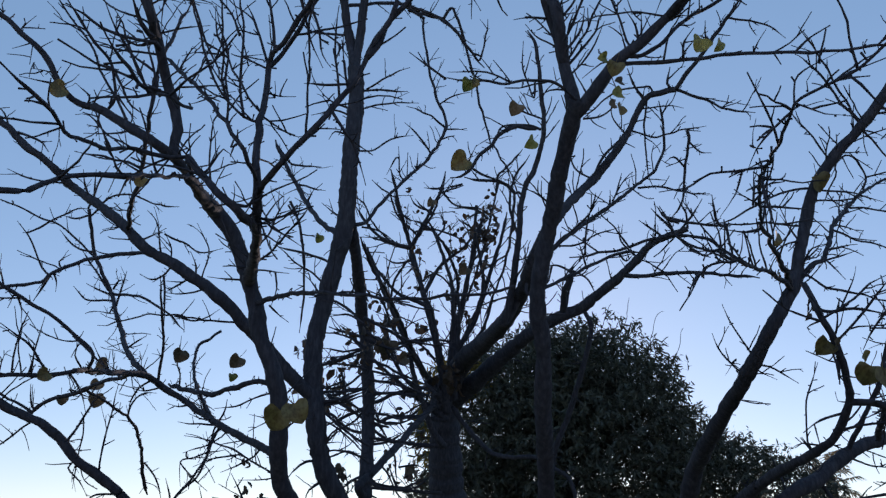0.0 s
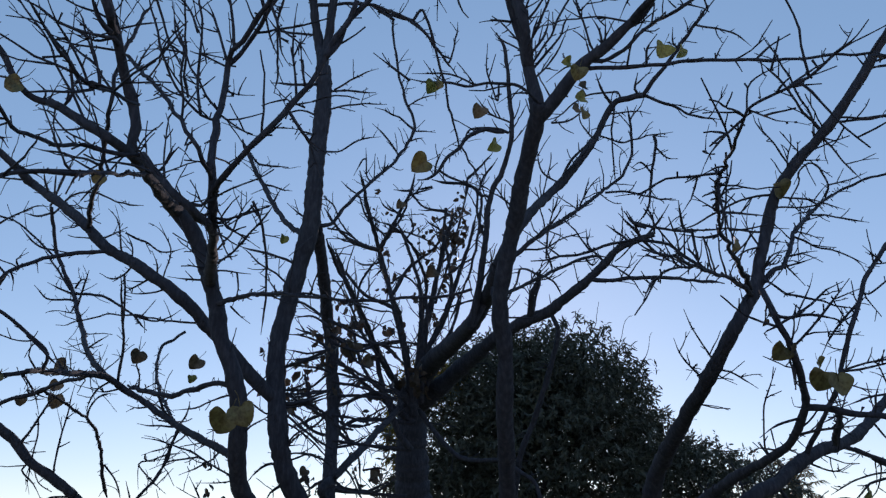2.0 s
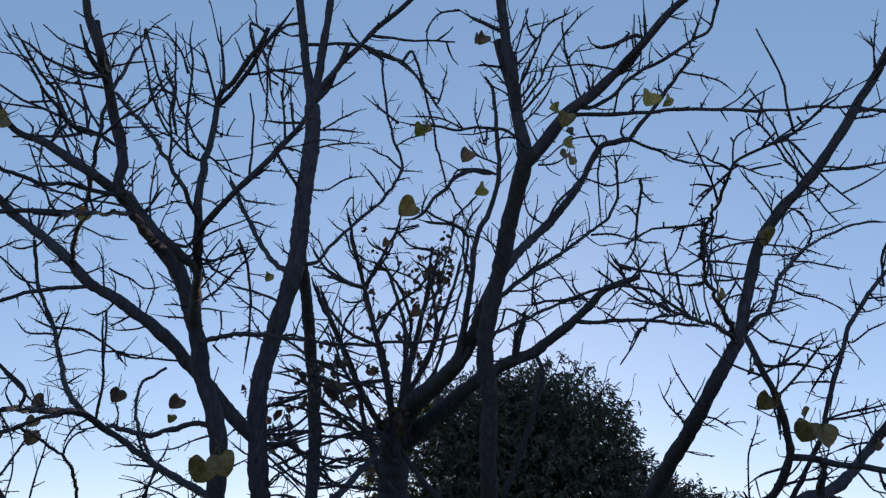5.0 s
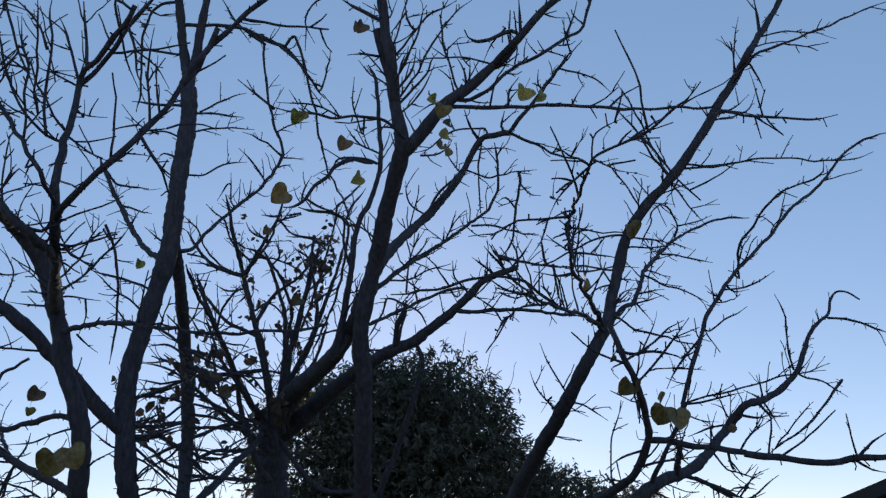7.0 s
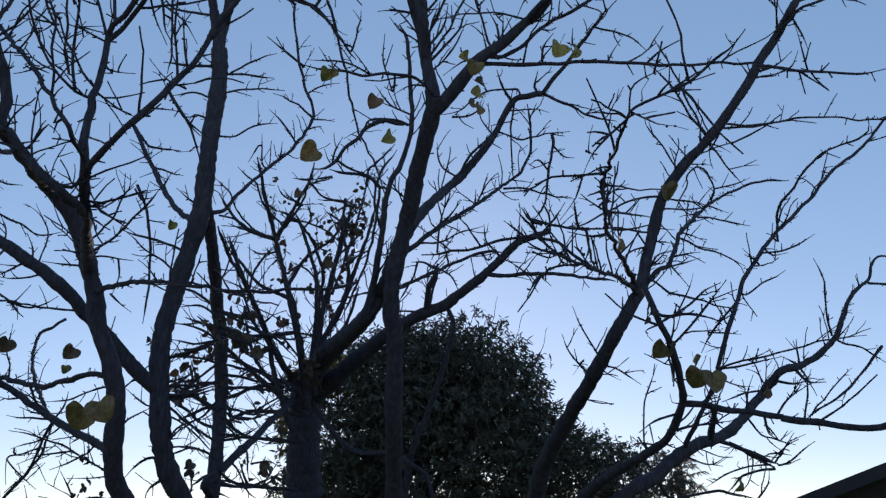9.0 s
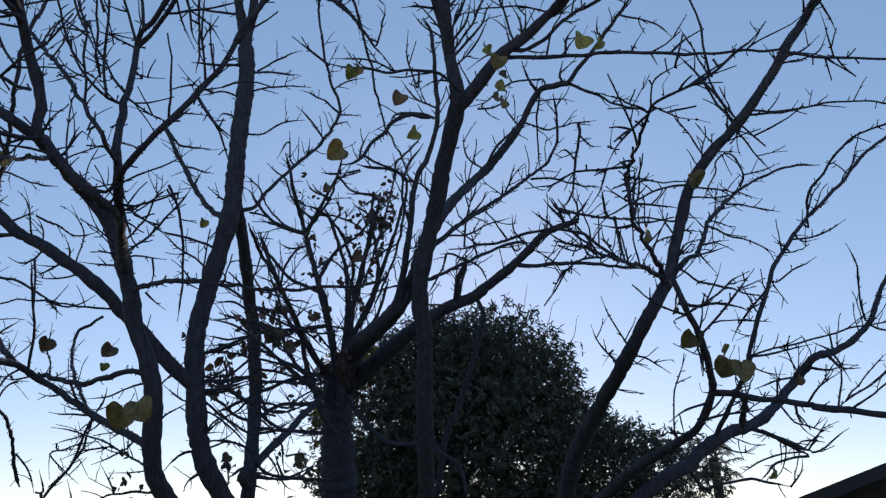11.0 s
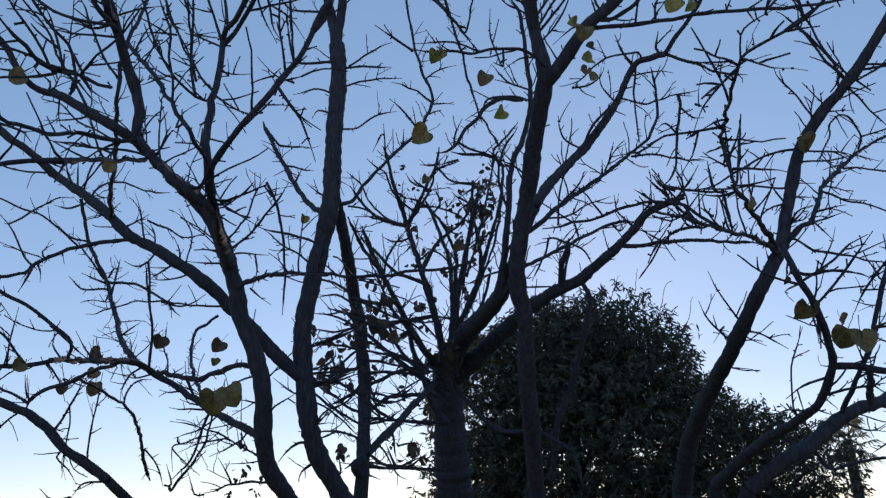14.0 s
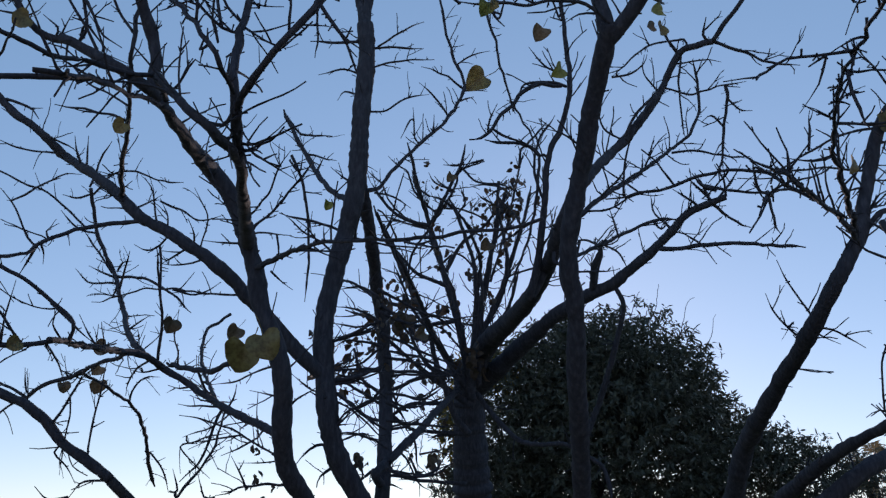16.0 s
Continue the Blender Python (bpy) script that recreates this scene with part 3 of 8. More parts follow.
branch(main_tree, (0.0071, 0.0057, 0.0048), (-0.728, 2.219, 2.693), (-0.840, 2.093, 2.652), (-0.856, 1.977, 2.602), (-0.874, 1.879, 2.568), (-0.878, 1.812, 2.554), (-0.876, 1.760, 2.548), (-0.869, 1.702, 2.543), (-0.860, 1.623, 2.531), (-0.860, 1.564, 2.529), (-0.866, 1.533, 2.533), (-0.876, 1.475, 2.538))
branch(main_tree, (0.0118, 0.0091, 0.0066), (-1.533, 4.188, 3.104), (-1.653, 4.174, 3.089), (-1.761, 4.149, 3.070), (-1.854, 4.101, 3.018), (-1.917, 4.057, 2.971), (-1.976, 4.014, 2.915), (-1.993, 3.999, 2.873), (-2.088, 3.918, 2.833), (-2.166, 3.869, 2.780), (-2.249, 3.827, 2.744), (-2.309, 3.795, 2.721))
branch(main_tree, (0.0079, 0.0082, 0.0083), (-1.432, 3.388, 2.303), (-1.395, 3.346, 2.364), (-1.461, 3.298, 2.424), (-1.524, 3.248, 2.482), (-1.582, 3.196, 2.516), (-1.631, 3.154, 2.540), (-1.686, 3.102, 2.572), (-1.738, 3.046, 2.613), (-1.783, 3.002, 2.639), (-1.840, 2.945, 2.673))
branch(main_tree, (0.0090, 0.0085, 0.0080), (-1.613, 2.985, 2.193), (-1.657, 3.012, 2.240), (-1.635, 2.996, 2.287), (-1.612, 2.981, 2.334), (-1.619, 2.960, 2.391), (-1.657, 2.936, 2.448), (-1.704, 2.911, 2.506), (-1.761, 2.885, 2.563))
limb(main_tree, (0.0191, 0.0209, 0.0223), (-2.210, 3.791, 2.315), (-2.084, 3.809, 2.296), (-1.961, 3.846, 2.222), (-1.827, 3.858, 2.170), (-1.720, 3.873, 2.094), (-1.626, 3.893, 1.995), (-1.534, 3.904, 1.934), (-1.430, 3.919, 1.856))
branch(main_tree, (0.0035, 0.0034, 0.0035), (-0.462, 1.447, 2.418), (-0.465, 1.396, 2.398), (-0.463, 1.328, 2.376), (-0.470, 1.266, 2.352), (-0.474, 1.214, 2.337), (-0.480, 1.180, 2.344), (-0.489, 1.155, 2.347), (-0.494, 1.115, 2.356), (-0.494, 1.091, 2.362))
branch(main_tree, (0.0059, 0.0059, 0.0057), (-1.193, 2.681, 3.111), (-1.168, 2.668, 3.151), (-1.175, 2.647, 3.207), (-1.187, 2.615, 3.268), (-1.235, 2.549, 3.331), (-1.288, 2.476, 3.398), (-1.298, 2.450, 3.426))
stem(main_tree, (0.0314, 0.0284, 0.0253), (-0.554, 4.559, 4.464), (-0.604, 4.641, 4.712), (-0.639, 4.620, 4.905), (-0.675, 4.592, 5.140), (-0.701, 4.572, 5.299))
stem(main_tree, (0.0296, 0.0266, 0.0235), (-0.554, 4.559, 4.464), (-0.542, 4.615, 4.700), (-0.530, 4.595, 4.856), (-0.517, 4.579, 4.974), (-0.501, 4.557, 5.133), (-0.491, 4.535, 5.294))
limb(main_tree, (0.0090, 0.0079, 0.0068), (-0.186, 1.963, 2.865), (-0.153, 1.978, 2.928), (-0.133, 1.962, 2.964), (-0.098, 1.944, 3.000), (-0.062, 1.924, 3.034), (-0.027, 1.904, 3.068), (0.023, 1.880, 3.102), (0.059, 1.860, 3.136))
branch(main_tree, (0.0085, 0.0071, 0.0059), (-0.532, 2.299, 3.045), (-0.498, 2.299, 3.090), (-0.446, 2.250, 3.132), (-0.403, 2.205, 3.175), (-0.365, 2.176, 3.228), (-0.325, 2.153, 3.266), (-0.294, 2.132, 3.304))
stem(near_tree, (0.0243, 0.0222, 0.0196), (0.490, 2.884, 3.431), (0.465, 2.811, 3.574), (0.442, 2.814, 3.709), (0.425, 2.790, 3.855), (0.409, 2.774, 3.954))
limb(near_tree, (0.0169, 0.0140, 0.0114), (0.852, 2.651, 3.495), (0.888, 2.514, 3.501), (0.940, 2.457, 3.553), (0.988, 2.427, 3.598), (1.037, 2.402, 3.636), (1.086, 2.374, 3.683))
branch(near_tree, (0.0076, 0.0066, 0.0055), (0.957, 2.782, 3.573), (1.006, 2.619, 3.523), (1.120, 2.602, 3.601), (1.178, 2.592, 3.640), (1.208, 2.558, 3.711), (1.221, 2.539, 3.752), (1.235, 2.511, 3.813))
limb(main_tree, (0.0172, 0.0153, 0.0134), (-0.988, 2.520, 3.301), (-0.972, 2.414, 3.304), (-0.998, 2.387, 3.375), (-1.014, 2.367, 3.428), (-1.032, 2.346, 3.482))
branch(back_tree, (0.0269, 0.0221, 0.0174), (0.947, 6.506, 3.416), (0.939, 6.308, 3.556), (0.978, 6.215, 3.646), (0.988, 6.151, 3.711))
branch(back_tree, (0.0241, 0.0192, 0.0152), (0.002, 7.697, 2.911), (0.044, 7.238, 2.825), (0.163, 7.173, 2.670), (0.277, 7.106, 2.518), (0.412, 7.030, 2.392), (0.566, 6.933, 2.356), (0.738, 6.814, 2.339), (0.863, 6.761, 2.257), (0.989, 6.755, 2.155), (1.044, 6.779, 1.923))
branch(back_tree, (0.0177, 0.0224, 0.0273), (1.092, 6.405, 3.462), (1.150, 6.412, 3.306), (1.141, 6.472, 3.185), (1.097, 6.554, 3.023), (1.039, 6.658, 2.819), (0.972, 6.762, 2.614), (0.904, 6.847, 2.449), (0.858, 6.972, 2.198), (0.834, 7.097, 1.943))
stem(right_tree, (0.0170, 0.0151, 0.0127), (2.159, 3.122, 3.864), (2.139, 2.969, 3.885), (2.254, 3.007, 4.044), (2.371, 3.031, 4.207), (2.432, 3.024, 4.310), (2.478, 3.017, 4.414))
branch(near_tree, (0.0064, 0.0050, 0.0036), (1.607, 2.350, 3.167), (1.441, 2.181, 3.053), (1.536, 2.145, 3.026), (1.614, 2.116, 3.001), (1.706, 2.078, 2.982), (1.786, 2.035, 2.983))
# the finer wood
twig(main_tree, (0.0071, 0.0059, 0.0047), (-2.014, 5.258, 2.834), (-1.939, 5.224, 2.869), (-1.863, 5.193, 2.903))
twig(main_tree, (0.0082, 0.0069, 0.0054), (-1.565, 4.627, 2.489), (-1.519, 4.510, 2.665), (-1.507, 4.379, 2.848), (-1.502, 4.268, 3.001))
twig(main_tree, (0.0059, 0.0049, 0.0038), (-1.470, 4.182, 3.070), (-1.487, 4.160, 3.119), (-1.492, 4.115, 3.227), (-1.510, 4.099, 3.268), (-1.546, 4.085, 3.301))
twig(main_tree, (0.0059, 0.0049, 0.0039), (-1.614, 4.192, 3.164), (-1.514, 4.182, 3.206), (-1.471, 4.179, 3.226))
twig(main_tree, (0.0049, 0.0041, 0.0032), (-1.422, 4.176, 3.047), (-1.425, 4.163, 3.120), (-1.461, 4.157, 3.205))
twig(main_tree, (0.0059, 0.0049, 0.0039), (-1.466, 4.159, 3.196), (-1.360, 4.173, 3.153), (-1.274, 4.191, 3.102), (-1.157, 4.181, 3.127))
twig(main_tree, (0.0048, 0.0040, 0.0032), (-1.253, 4.175, 2.930), (-1.208, 4.110, 3.067), (-1.226, 4.072, 3.145), (-1.256, 4.040, 3.210))
twig(main_tree, (0.0058, 0.0049, 0.0038), (-1.282, 4.173, 2.948), (-1.278, 4.138, 3.016), (-1.301, 4.102, 3.080))
twig(main_tree, (0.0058, 0.0049, 0.0038), (-1.404, 4.175, 3.034), (-1.468, 4.205, 2.981), (-1.531, 4.224, 2.963), (-1.593, 4.225, 2.999))
twig(main_tree, (0.0058, 0.0049, 0.0038), (-1.302, 4.171, 2.961), (-1.420, 4.226, 2.910), (-1.466, 4.235, 2.944))
twig(main_tree, (0.0058, 0.0049, 0.0038), (-1.214, 4.179, 2.905), (-1.356, 4.200, 2.880), (-1.444, 4.205, 2.889))
twig(main_tree, (0.0051, 0.0043, 0.0033), (-0.875, 3.666, 2.784), (-0.987, 3.645, 2.782), (-1.055, 3.624, 2.784))
twig(main_tree, (0.0047, 0.0040, 0.0031), (-1.326, 4.254, 2.403), (-1.324, 4.208, 2.479), (-1.327, 4.178, 2.530), (-1.303, 4.117, 2.629))
twig(main_tree, (0.0058, 0.0049, 0.0038), (-1.143, 4.416, 2.236), (-1.293, 4.463, 2.244), (-1.385, 4.489, 2.264))
twig(main_tree, (0.0047, 0.0040, 0.0031), (-1.081, 4.333, 2.200), (-1.109, 4.346, 2.166), (-1.196, 4.368, 2.123), (-1.312, 4.389, 2.092))
twig(main_tree, (0.0047, 0.0040, 0.0031), (-1.292, 4.385, 2.097), (-1.284, 4.396, 2.064), (-1.156, 4.335, 2.091), (-1.062, 4.294, 2.098))
twig(main_tree, (0.0051, 0.0043, 0.0034), (-0.818, 3.940, 2.071), (-0.848, 3.956, 2.028), (-0.912, 3.967, 1.999), (-1.002, 3.982, 1.960))
twig(main_tree, (0.0061, 0.0051, 0.0040), (-1.377, 4.640, 2.380), (-1.433, 4.630, 2.365), (-1.496, 4.608, 2.378))
twig(main_tree, (0.0059, 0.0050, 0.0039), (-1.196, 4.495, 2.281), (-1.261, 4.490, 2.273), (-1.322, 4.472, 2.301))
twig(main_tree, (0.0062, 0.0052, 0.0041), (-1.544, 4.657, 2.479), (-1.647, 4.655, 2.456), (-1.712, 4.647, 2.465))
twig(main_tree, (0.0061, 0.0051, 0.0040), (-1.586, 4.560, 2.493), (-1.643, 4.565, 2.450), (-1.684, 4.574, 2.392), (-1.695, 4.587, 2.320))
twig(main_tree, (0.0050, 0.0042, 0.0033), (-1.531, 3.903, 1.935), (-1.522, 3.885, 2.018), (-1.509, 3.859, 2.137), (-1.481, 3.838, 2.233), (-1.459, 3.816, 2.329))
twig(main_tree, (0.0067, 0.0056, 0.0044), (-1.696, 3.878, 2.069), (-1.620, 3.841, 2.162), (-1.568, 3.809, 2.243), (-1.542, 3.787, 2.301))
twig(main_tree, (0.0077, 0.0064, 0.0050), (-1.131, 4.399, 2.229), (-1.159, 4.411, 2.197), (-1.199, 4.434, 2.088), (-1.252, 4.456, 1.980), (-1.334, 4.471, 1.896))
twig(main_tree, (0.0047, 0.0040, 0.0031), (-1.284, 4.396, 2.064), (-1.326, 4.404, 2.047), (-1.260, 4.441, 1.966), (-1.193, 4.467, 1.911))
twig(main_tree, (0.0049, 0.0041, 0.0032), (-0.701, 3.644, 2.268), (-0.817, 3.675, 2.242), (-0.908, 3.706, 2.212), (-0.985, 3.725, 2.205))
twig(main_tree, (0.0045, 0.0037, 0.0029), (-1.425, 3.339, 2.293), (-1.445, 3.293, 2.347), (-1.423, 3.255, 2.394))
twig(main_tree, (0.0059, 0.0050, 0.0039), (-1.468, 3.295, 2.426), (-1.400, 3.307, 2.371), (-1.344, 3.319, 2.317), (-1.310, 3.326, 2.288))
twig(main_tree, (0.0065, 0.0054, 0.0042), (-2.125, 4.875, 2.466), (-2.152, 4.855, 2.495), (-2.046, 4.841, 2.458), (-1.994, 4.832, 2.449))
twig(main_tree, (0.0042, 0.0035, 0.0027), (-1.607, 3.832, 2.185), (-1.612, 3.861, 2.091), (-1.632, 3.891, 1.997), (-1.656, 3.929, 1.875))
twig(main_tree, (0.0084, 0.0070, 0.0055), (-2.668, 5.877, 3.991), (-2.493, 5.774, 4.102), (-2.353, 5.726, 4.115), (-2.217, 5.700, 4.066), (-2.081, 5.677, 4.001), (-1.925, 5.639, 3.970))
twig(main_tree, (0.0062, 0.0052, 0.0040), (-1.892, 4.326, 3.413), (-1.830, 4.324, 3.412), (-1.785, 4.328, 3.396))
twig(main_tree, (0.0084, 0.0070, 0.0055), (-2.668, 5.869, 4.002), (-2.787, 5.880, 3.980), (-2.890, 5.874, 4.006))
twig(main_tree, (0.0085, 0.0071, 0.0056), (-2.684, 6.040, 3.769), (-2.805, 6.023, 3.801), (-2.924, 5.973, 3.919))
twig(main_tree, (0.0083, 0.0070, 0.0055), (-2.491, 6.030, 3.425), (-2.546, 6.007, 3.449), (-2.654, 5.962, 3.494))
twig(main_tree, (0.0082, 0.0069, 0.0054), (-2.429, 5.950, 3.353), (-2.607, 5.941, 3.359), (-2.721, 5.897, 3.454))
twig(main_tree, (0.0084, 0.0070, 0.0055), (-2.482, 6.043, 3.472), (-2.432, 6.004, 3.524), (-2.363, 5.985, 3.526))
twig(main_tree, (0.0081, 0.0068, 0.0053), (-2.379, 5.890, 3.298), (-2.336, 5.825, 3.383), (-2.273, 5.723, 3.517))
twig(main_tree, (0.0068, 0.0056, 0.0044), (-2.399, 5.890, 3.299), (-2.434, 5.915, 3.244), (-2.462, 5.898, 3.302))
twig(main_tree, (0.0111, 0.0093, 0.0073), (-2.480, 6.028, 3.432), (-2.246, 5.984, 3.394), (-2.133, 5.970, 3.337), (-1.999, 5.959, 3.247), (-1.887, 5.957, 3.127))
twig(main_tree, (0.0058, 0.0049, 0.0038), (-1.039, 4.253, 2.745), (-1.231, 4.294, 2.760), (-1.422, 4.335, 2.798), (-1.584, 4.375, 2.812), (-1.750, 4.430, 2.789), (-1.885, 4.473, 2.772))
twig(main_tree, (0.0059, 0.0050, 0.0039), (-1.422, 4.335, 2.798), (-1.311, 4.359, 2.778), (-1.183, 4.358, 2.836))
twig(main_tree, (0.0068, 0.0057, 0.0045), (-1.459, 4.204, 2.980), (-1.432, 4.190, 2.825), (-1.414, 4.177, 2.698))
twig(main_tree, (0.0084, 0.0070, 0.0055), (-2.677, 5.842, 4.043), (-2.629, 5.807, 4.163), (-2.576, 5.771, 4.282), (-2.515, 5.748, 4.362))
twig(main_tree, (0.0063, 0.0053, 0.0041), (-2.010, 4.410, 3.507), (-2.029, 4.362, 3.565), (-2.023, 4.310, 3.644))
twig(main_tree, (0.0063, 0.0053, 0.0041), (-1.970, 4.381, 3.477), (-1.968, 4.352, 3.560), (-1.961, 4.322, 3.648))
twig(main_tree, (0.0066, 0.0055, 0.0043), (-1.338, 3.391, 3.217), (-1.436, 3.383, 3.252), (-1.534, 3.380, 3.274), (-1.632, 3.379, 3.288))
twig(main_tree, (0.0039, 0.0033, 0.0025), (-1.193, 2.619, 3.075), (-1.191, 2.624, 3.021), (-1.177, 2.620, 2.955))
twig(main_tree, (0.0031, 0.0026, 0.0020), (-0.838, 2.104, 2.656), (-0.807, 2.096, 2.669), (-0.790, 2.087, 2.689))
twig(main_tree, (0.0048, 0.0040, 0.0031), (-1.287, 3.286, 3.225), (-1.355, 3.268, 3.270), (-1.436, 3.253, 3.303), (-1.515, 3.222, 3.381), (-1.572, 3.220, 3.381))
twig(main_tree, (0.0038, 0.0032, 0.0025), (-1.041, 2.576, 2.970), (-1.130, 2.597, 2.967), (-1.235, 2.617, 2.981))
twig(main_tree, (0.0047, 0.0039, 0.0030), (-1.186, 2.676, 3.126), (-1.160, 2.652, 3.157), (-1.080, 2.653, 3.057))
twig(main_tree, (0.0025, 0.0021, 0.0017), (-0.467, 1.276, 2.357), (-0.475, 1.270, 2.391), (-0.487, 1.264, 2.426), (-0.503, 1.258, 2.461), (-0.534, 1.257, 2.483))
twig(main_tree, (0.0053, 0.0044, 0.0035), (-1.171, 2.627, 3.244), (-1.136, 2.632, 3.179), (-1.101, 2.635, 3.124), (-1.024, 2.635, 3.046))
twig(main_tree, (0.0060, 0.0050, 0.0039), (-1.167, 2.986, 3.355), (-1.227, 2.950, 3.443), (-1.255, 2.911, 3.533), (-1.284, 2.876, 3.614), (-1.314, 2.850, 3.674))
twig(main_tree, (0.0046, 0.0038, 0.0030), (-0.980, 2.561, 3.260), (-1.082, 2.545, 3.263), (-1.161, 2.527, 3.274), (-1.221, 2.512, 3.283))
twig(main_tree, (0.0044, 0.0037, 0.0029), (-0.952, 2.442, 3.233), (-1.026, 2.462, 3.237), (-1.101, 2.474, 3.279), (-1.188, 2.488, 3.323))
twig(main_tree, (0.0044, 0.0037, 0.0029), (-0.961, 2.435, 3.251), (-1.001, 2.431, 3.282), (-1.040, 2.426, 3.322))
twig(main_tree, (0.0039, 0.0032, 0.0025), (-0.990, 2.511, 3.310), (-0.905, 2.533, 3.350), (-0.825, 2.571, 3.392))
twig(main_tree, (0.0046, 0.0039, 0.0030), (-1.148, 3.023, 3.579), (-1.145, 3.011, 3.638), (-1.140, 3.004, 3.674))
twig(main_tree, (0.0048, 0.0041, 0.0032), (-1.133, 3.104, 3.818), (-1.172, 3.100, 3.867))
twig(main_tree, (0.0037, 0.0031, 0.0024), (-0.852, 2.405, 3.102), (-0.810, 2.393, 3.169), (-0.771, 2.388, 3.214))
twig(main_tree, (0.0034, 0.0029, 0.0022), (-0.765, 2.273, 2.973), (-0.727, 2.247, 3.015), (-0.688, 2.208, 3.087))
twig(main_tree, (0.0039, 0.0033, 0.0026), (-0.554, 1.992, 2.679), (-0.548, 1.972, 2.734), (-0.558, 1.952, 2.789), (-0.553, 1.932, 2.843), (-0.559, 1.917, 2.884), (-0.572, 1.897, 2.939), (-0.579, 1.882, 2.981))
twig(main_tree, (0.0039, 0.0032, 0.0025), (-0.526, 2.218, 2.844), (-0.566, 2.220, 2.892), (-0.595, 2.218, 2.948), (-0.620, 2.217, 2.995), (-0.644, 2.216, 3.043), (-0.674, 2.214, 3.101), (-0.691, 2.205, 3.215))
twig(main_tree, (0.0034, 0.0028, 0.0022), (-0.644, 2.216, 3.034), (-0.676, 2.213, 3.038), (-0.741, 2.208, 3.039), (-0.774, 2.209, 3.031))
twig(main_tree, (0.0045, 0.0038, 0.0029), (-1.163, 2.978, 3.391), (-1.148, 2.979, 3.388), (-1.066, 2.980, 3.387))
twig(main_tree, (0.0032, 0.0027, 0.0021), (-0.660, 2.126, 2.831), (-0.715, 2.132, 2.817))
twig(main_tree, (0.0032, 0.0026, 0.0021), (-0.647, 2.114, 2.824), (-0.602, 2.113, 2.844), (-0.576, 2.114, 2.849))
twig(main_tree, (0.0028, 0.0023, 0.0018), (-0.566, 2.220, 2.892), (-0.575, 2.223, 2.884), (-0.623, 2.223, 2.876))
twig(main_tree, (0.0035, 0.0029, 0.0023), (-0.532, 2.297, 3.038), (-0.608, 2.283, 3.076), (-0.650, 2.268, 3.117))
twig(main_tree, (0.0028, 0.0023, 0.0018), (-0.595, 2.218, 2.948), (-0.570, 2.206, 2.988), (-0.545, 2.200, 3.009))
twig(main_tree, (0.0029, 0.0024, 0.0019), (-0.608, 2.283, 3.076), (-0.548, 2.280, 3.083))
twig(main_tree, (0.0035, 0.0029, 0.0023), (-0.490, 2.242, 3.088), (-0.494, 2.246, 3.061))
twig(main_tree, (0.0040, 0.0033, 0.0026), (-0.523, 2.257, 2.932), (-0.479, 2.259, 2.923), (-0.431, 2.265, 2.931))
twig(main_tree, (0.0033, 0.0028, 0.0022), (-0.548, 2.220, 2.864), (-0.569, 2.204, 2.883))
twig(main_tree, (0.0034, 0.0028, 0.0022), (-0.494, 2.258, 2.926), (-0.496, 2.262, 2.915), (-0.489, 2.233, 2.956))
twig(main_tree, (0.0033, 0.0028, 0.0022), (-0.512, 2.209, 2.820), (-0.456, 2.203, 2.780), (-0.404, 2.196, 2.749), (-0.369, 2.184, 2.751))
twig(main_tree, (0.0034, 0.0028, 0.0022), (-0.510, 1.966, 2.609), (-0.528, 1.970, 2.599), (-0.509, 1.965, 2.640), (-0.475, 1.963, 2.671))
twig(main_tree, (0.0032, 0.0027, 0.0021), (-0.412, 2.198, 2.753), (-0.459, 2.188, 2.772), (-0.499, 2.183, 2.779))
twig(main_tree, (0.0036, 0.0030, 0.0024), (-0.651, 2.146, 2.606), (-0.634, 2.136, 2.618), (-0.590, 2.102, 2.665), (-0.556, 2.105, 2.619))
twig(main_tree, (0.0032, 0.0026, 0.0021), (-0.514, 2.144, 2.706), (-0.534, 2.149, 2.657))
twig(main_tree, (0.0029, 0.0024, 0.0019), (-0.383, 1.988, 2.594), (-0.398, 2.001, 2.568), (-0.413, 1.989, 2.618))
twig(main_tree, (0.0032, 0.0027, 0.0021), (-0.520, 2.279, 2.514), (-0.478, 2.275, 2.504), (-0.448, 2.254, 2.529))
twig(main_tree, (0.0031, 0.0026, 0.0020), (-0.498, 2.182, 2.525), (-0.479, 2.181, 2.526), (-0.452, 2.160, 2.550))
twig(main_tree, (0.0068, 0.0057, 0.0045), (-0.893, 3.671, 2.831), (-0.797, 3.654, 2.902), (-0.735, 3.643, 2.965), (-0.697, 3.633, 3.015))
twig(main_tree, (0.0052, 0.0043, 0.0034), (-0.915, 3.677, 2.889), (-0.804, 3.614, 2.969), (-0.730, 3.535, 3.073), (-0.673, 3.493, 3.122))
twig(main_tree, (0.0052, 0.0043, 0.0034), (-0.919, 3.678, 2.901), (-0.879, 3.674, 2.910), (-0.825, 3.645, 2.967))
twig(main_tree, (0.0051, 0.0043, 0.0034), (-0.889, 3.670, 2.819), (-0.832, 3.664, 2.830), (-0.756, 3.663, 2.823), (-0.692, 3.662, 2.821))
twig(main_tree, (0.0051, 0.0043, 0.0034), (-0.756, 3.663, 2.823), (-0.748, 3.681, 2.749), (-0.767, 3.700, 2.675))
twig(main_tree, (0.0032, 0.0027, 0.0021), (-0.486, 2.276, 2.504), (-0.430, 2.284, 2.472), (-0.375, 2.293, 2.440))
twig(main_tree, (0.0051, 0.0043, 0.0033), (-0.780, 3.700, 2.675), (-0.735, 3.736, 2.632), (-0.701, 3.760, 2.606))
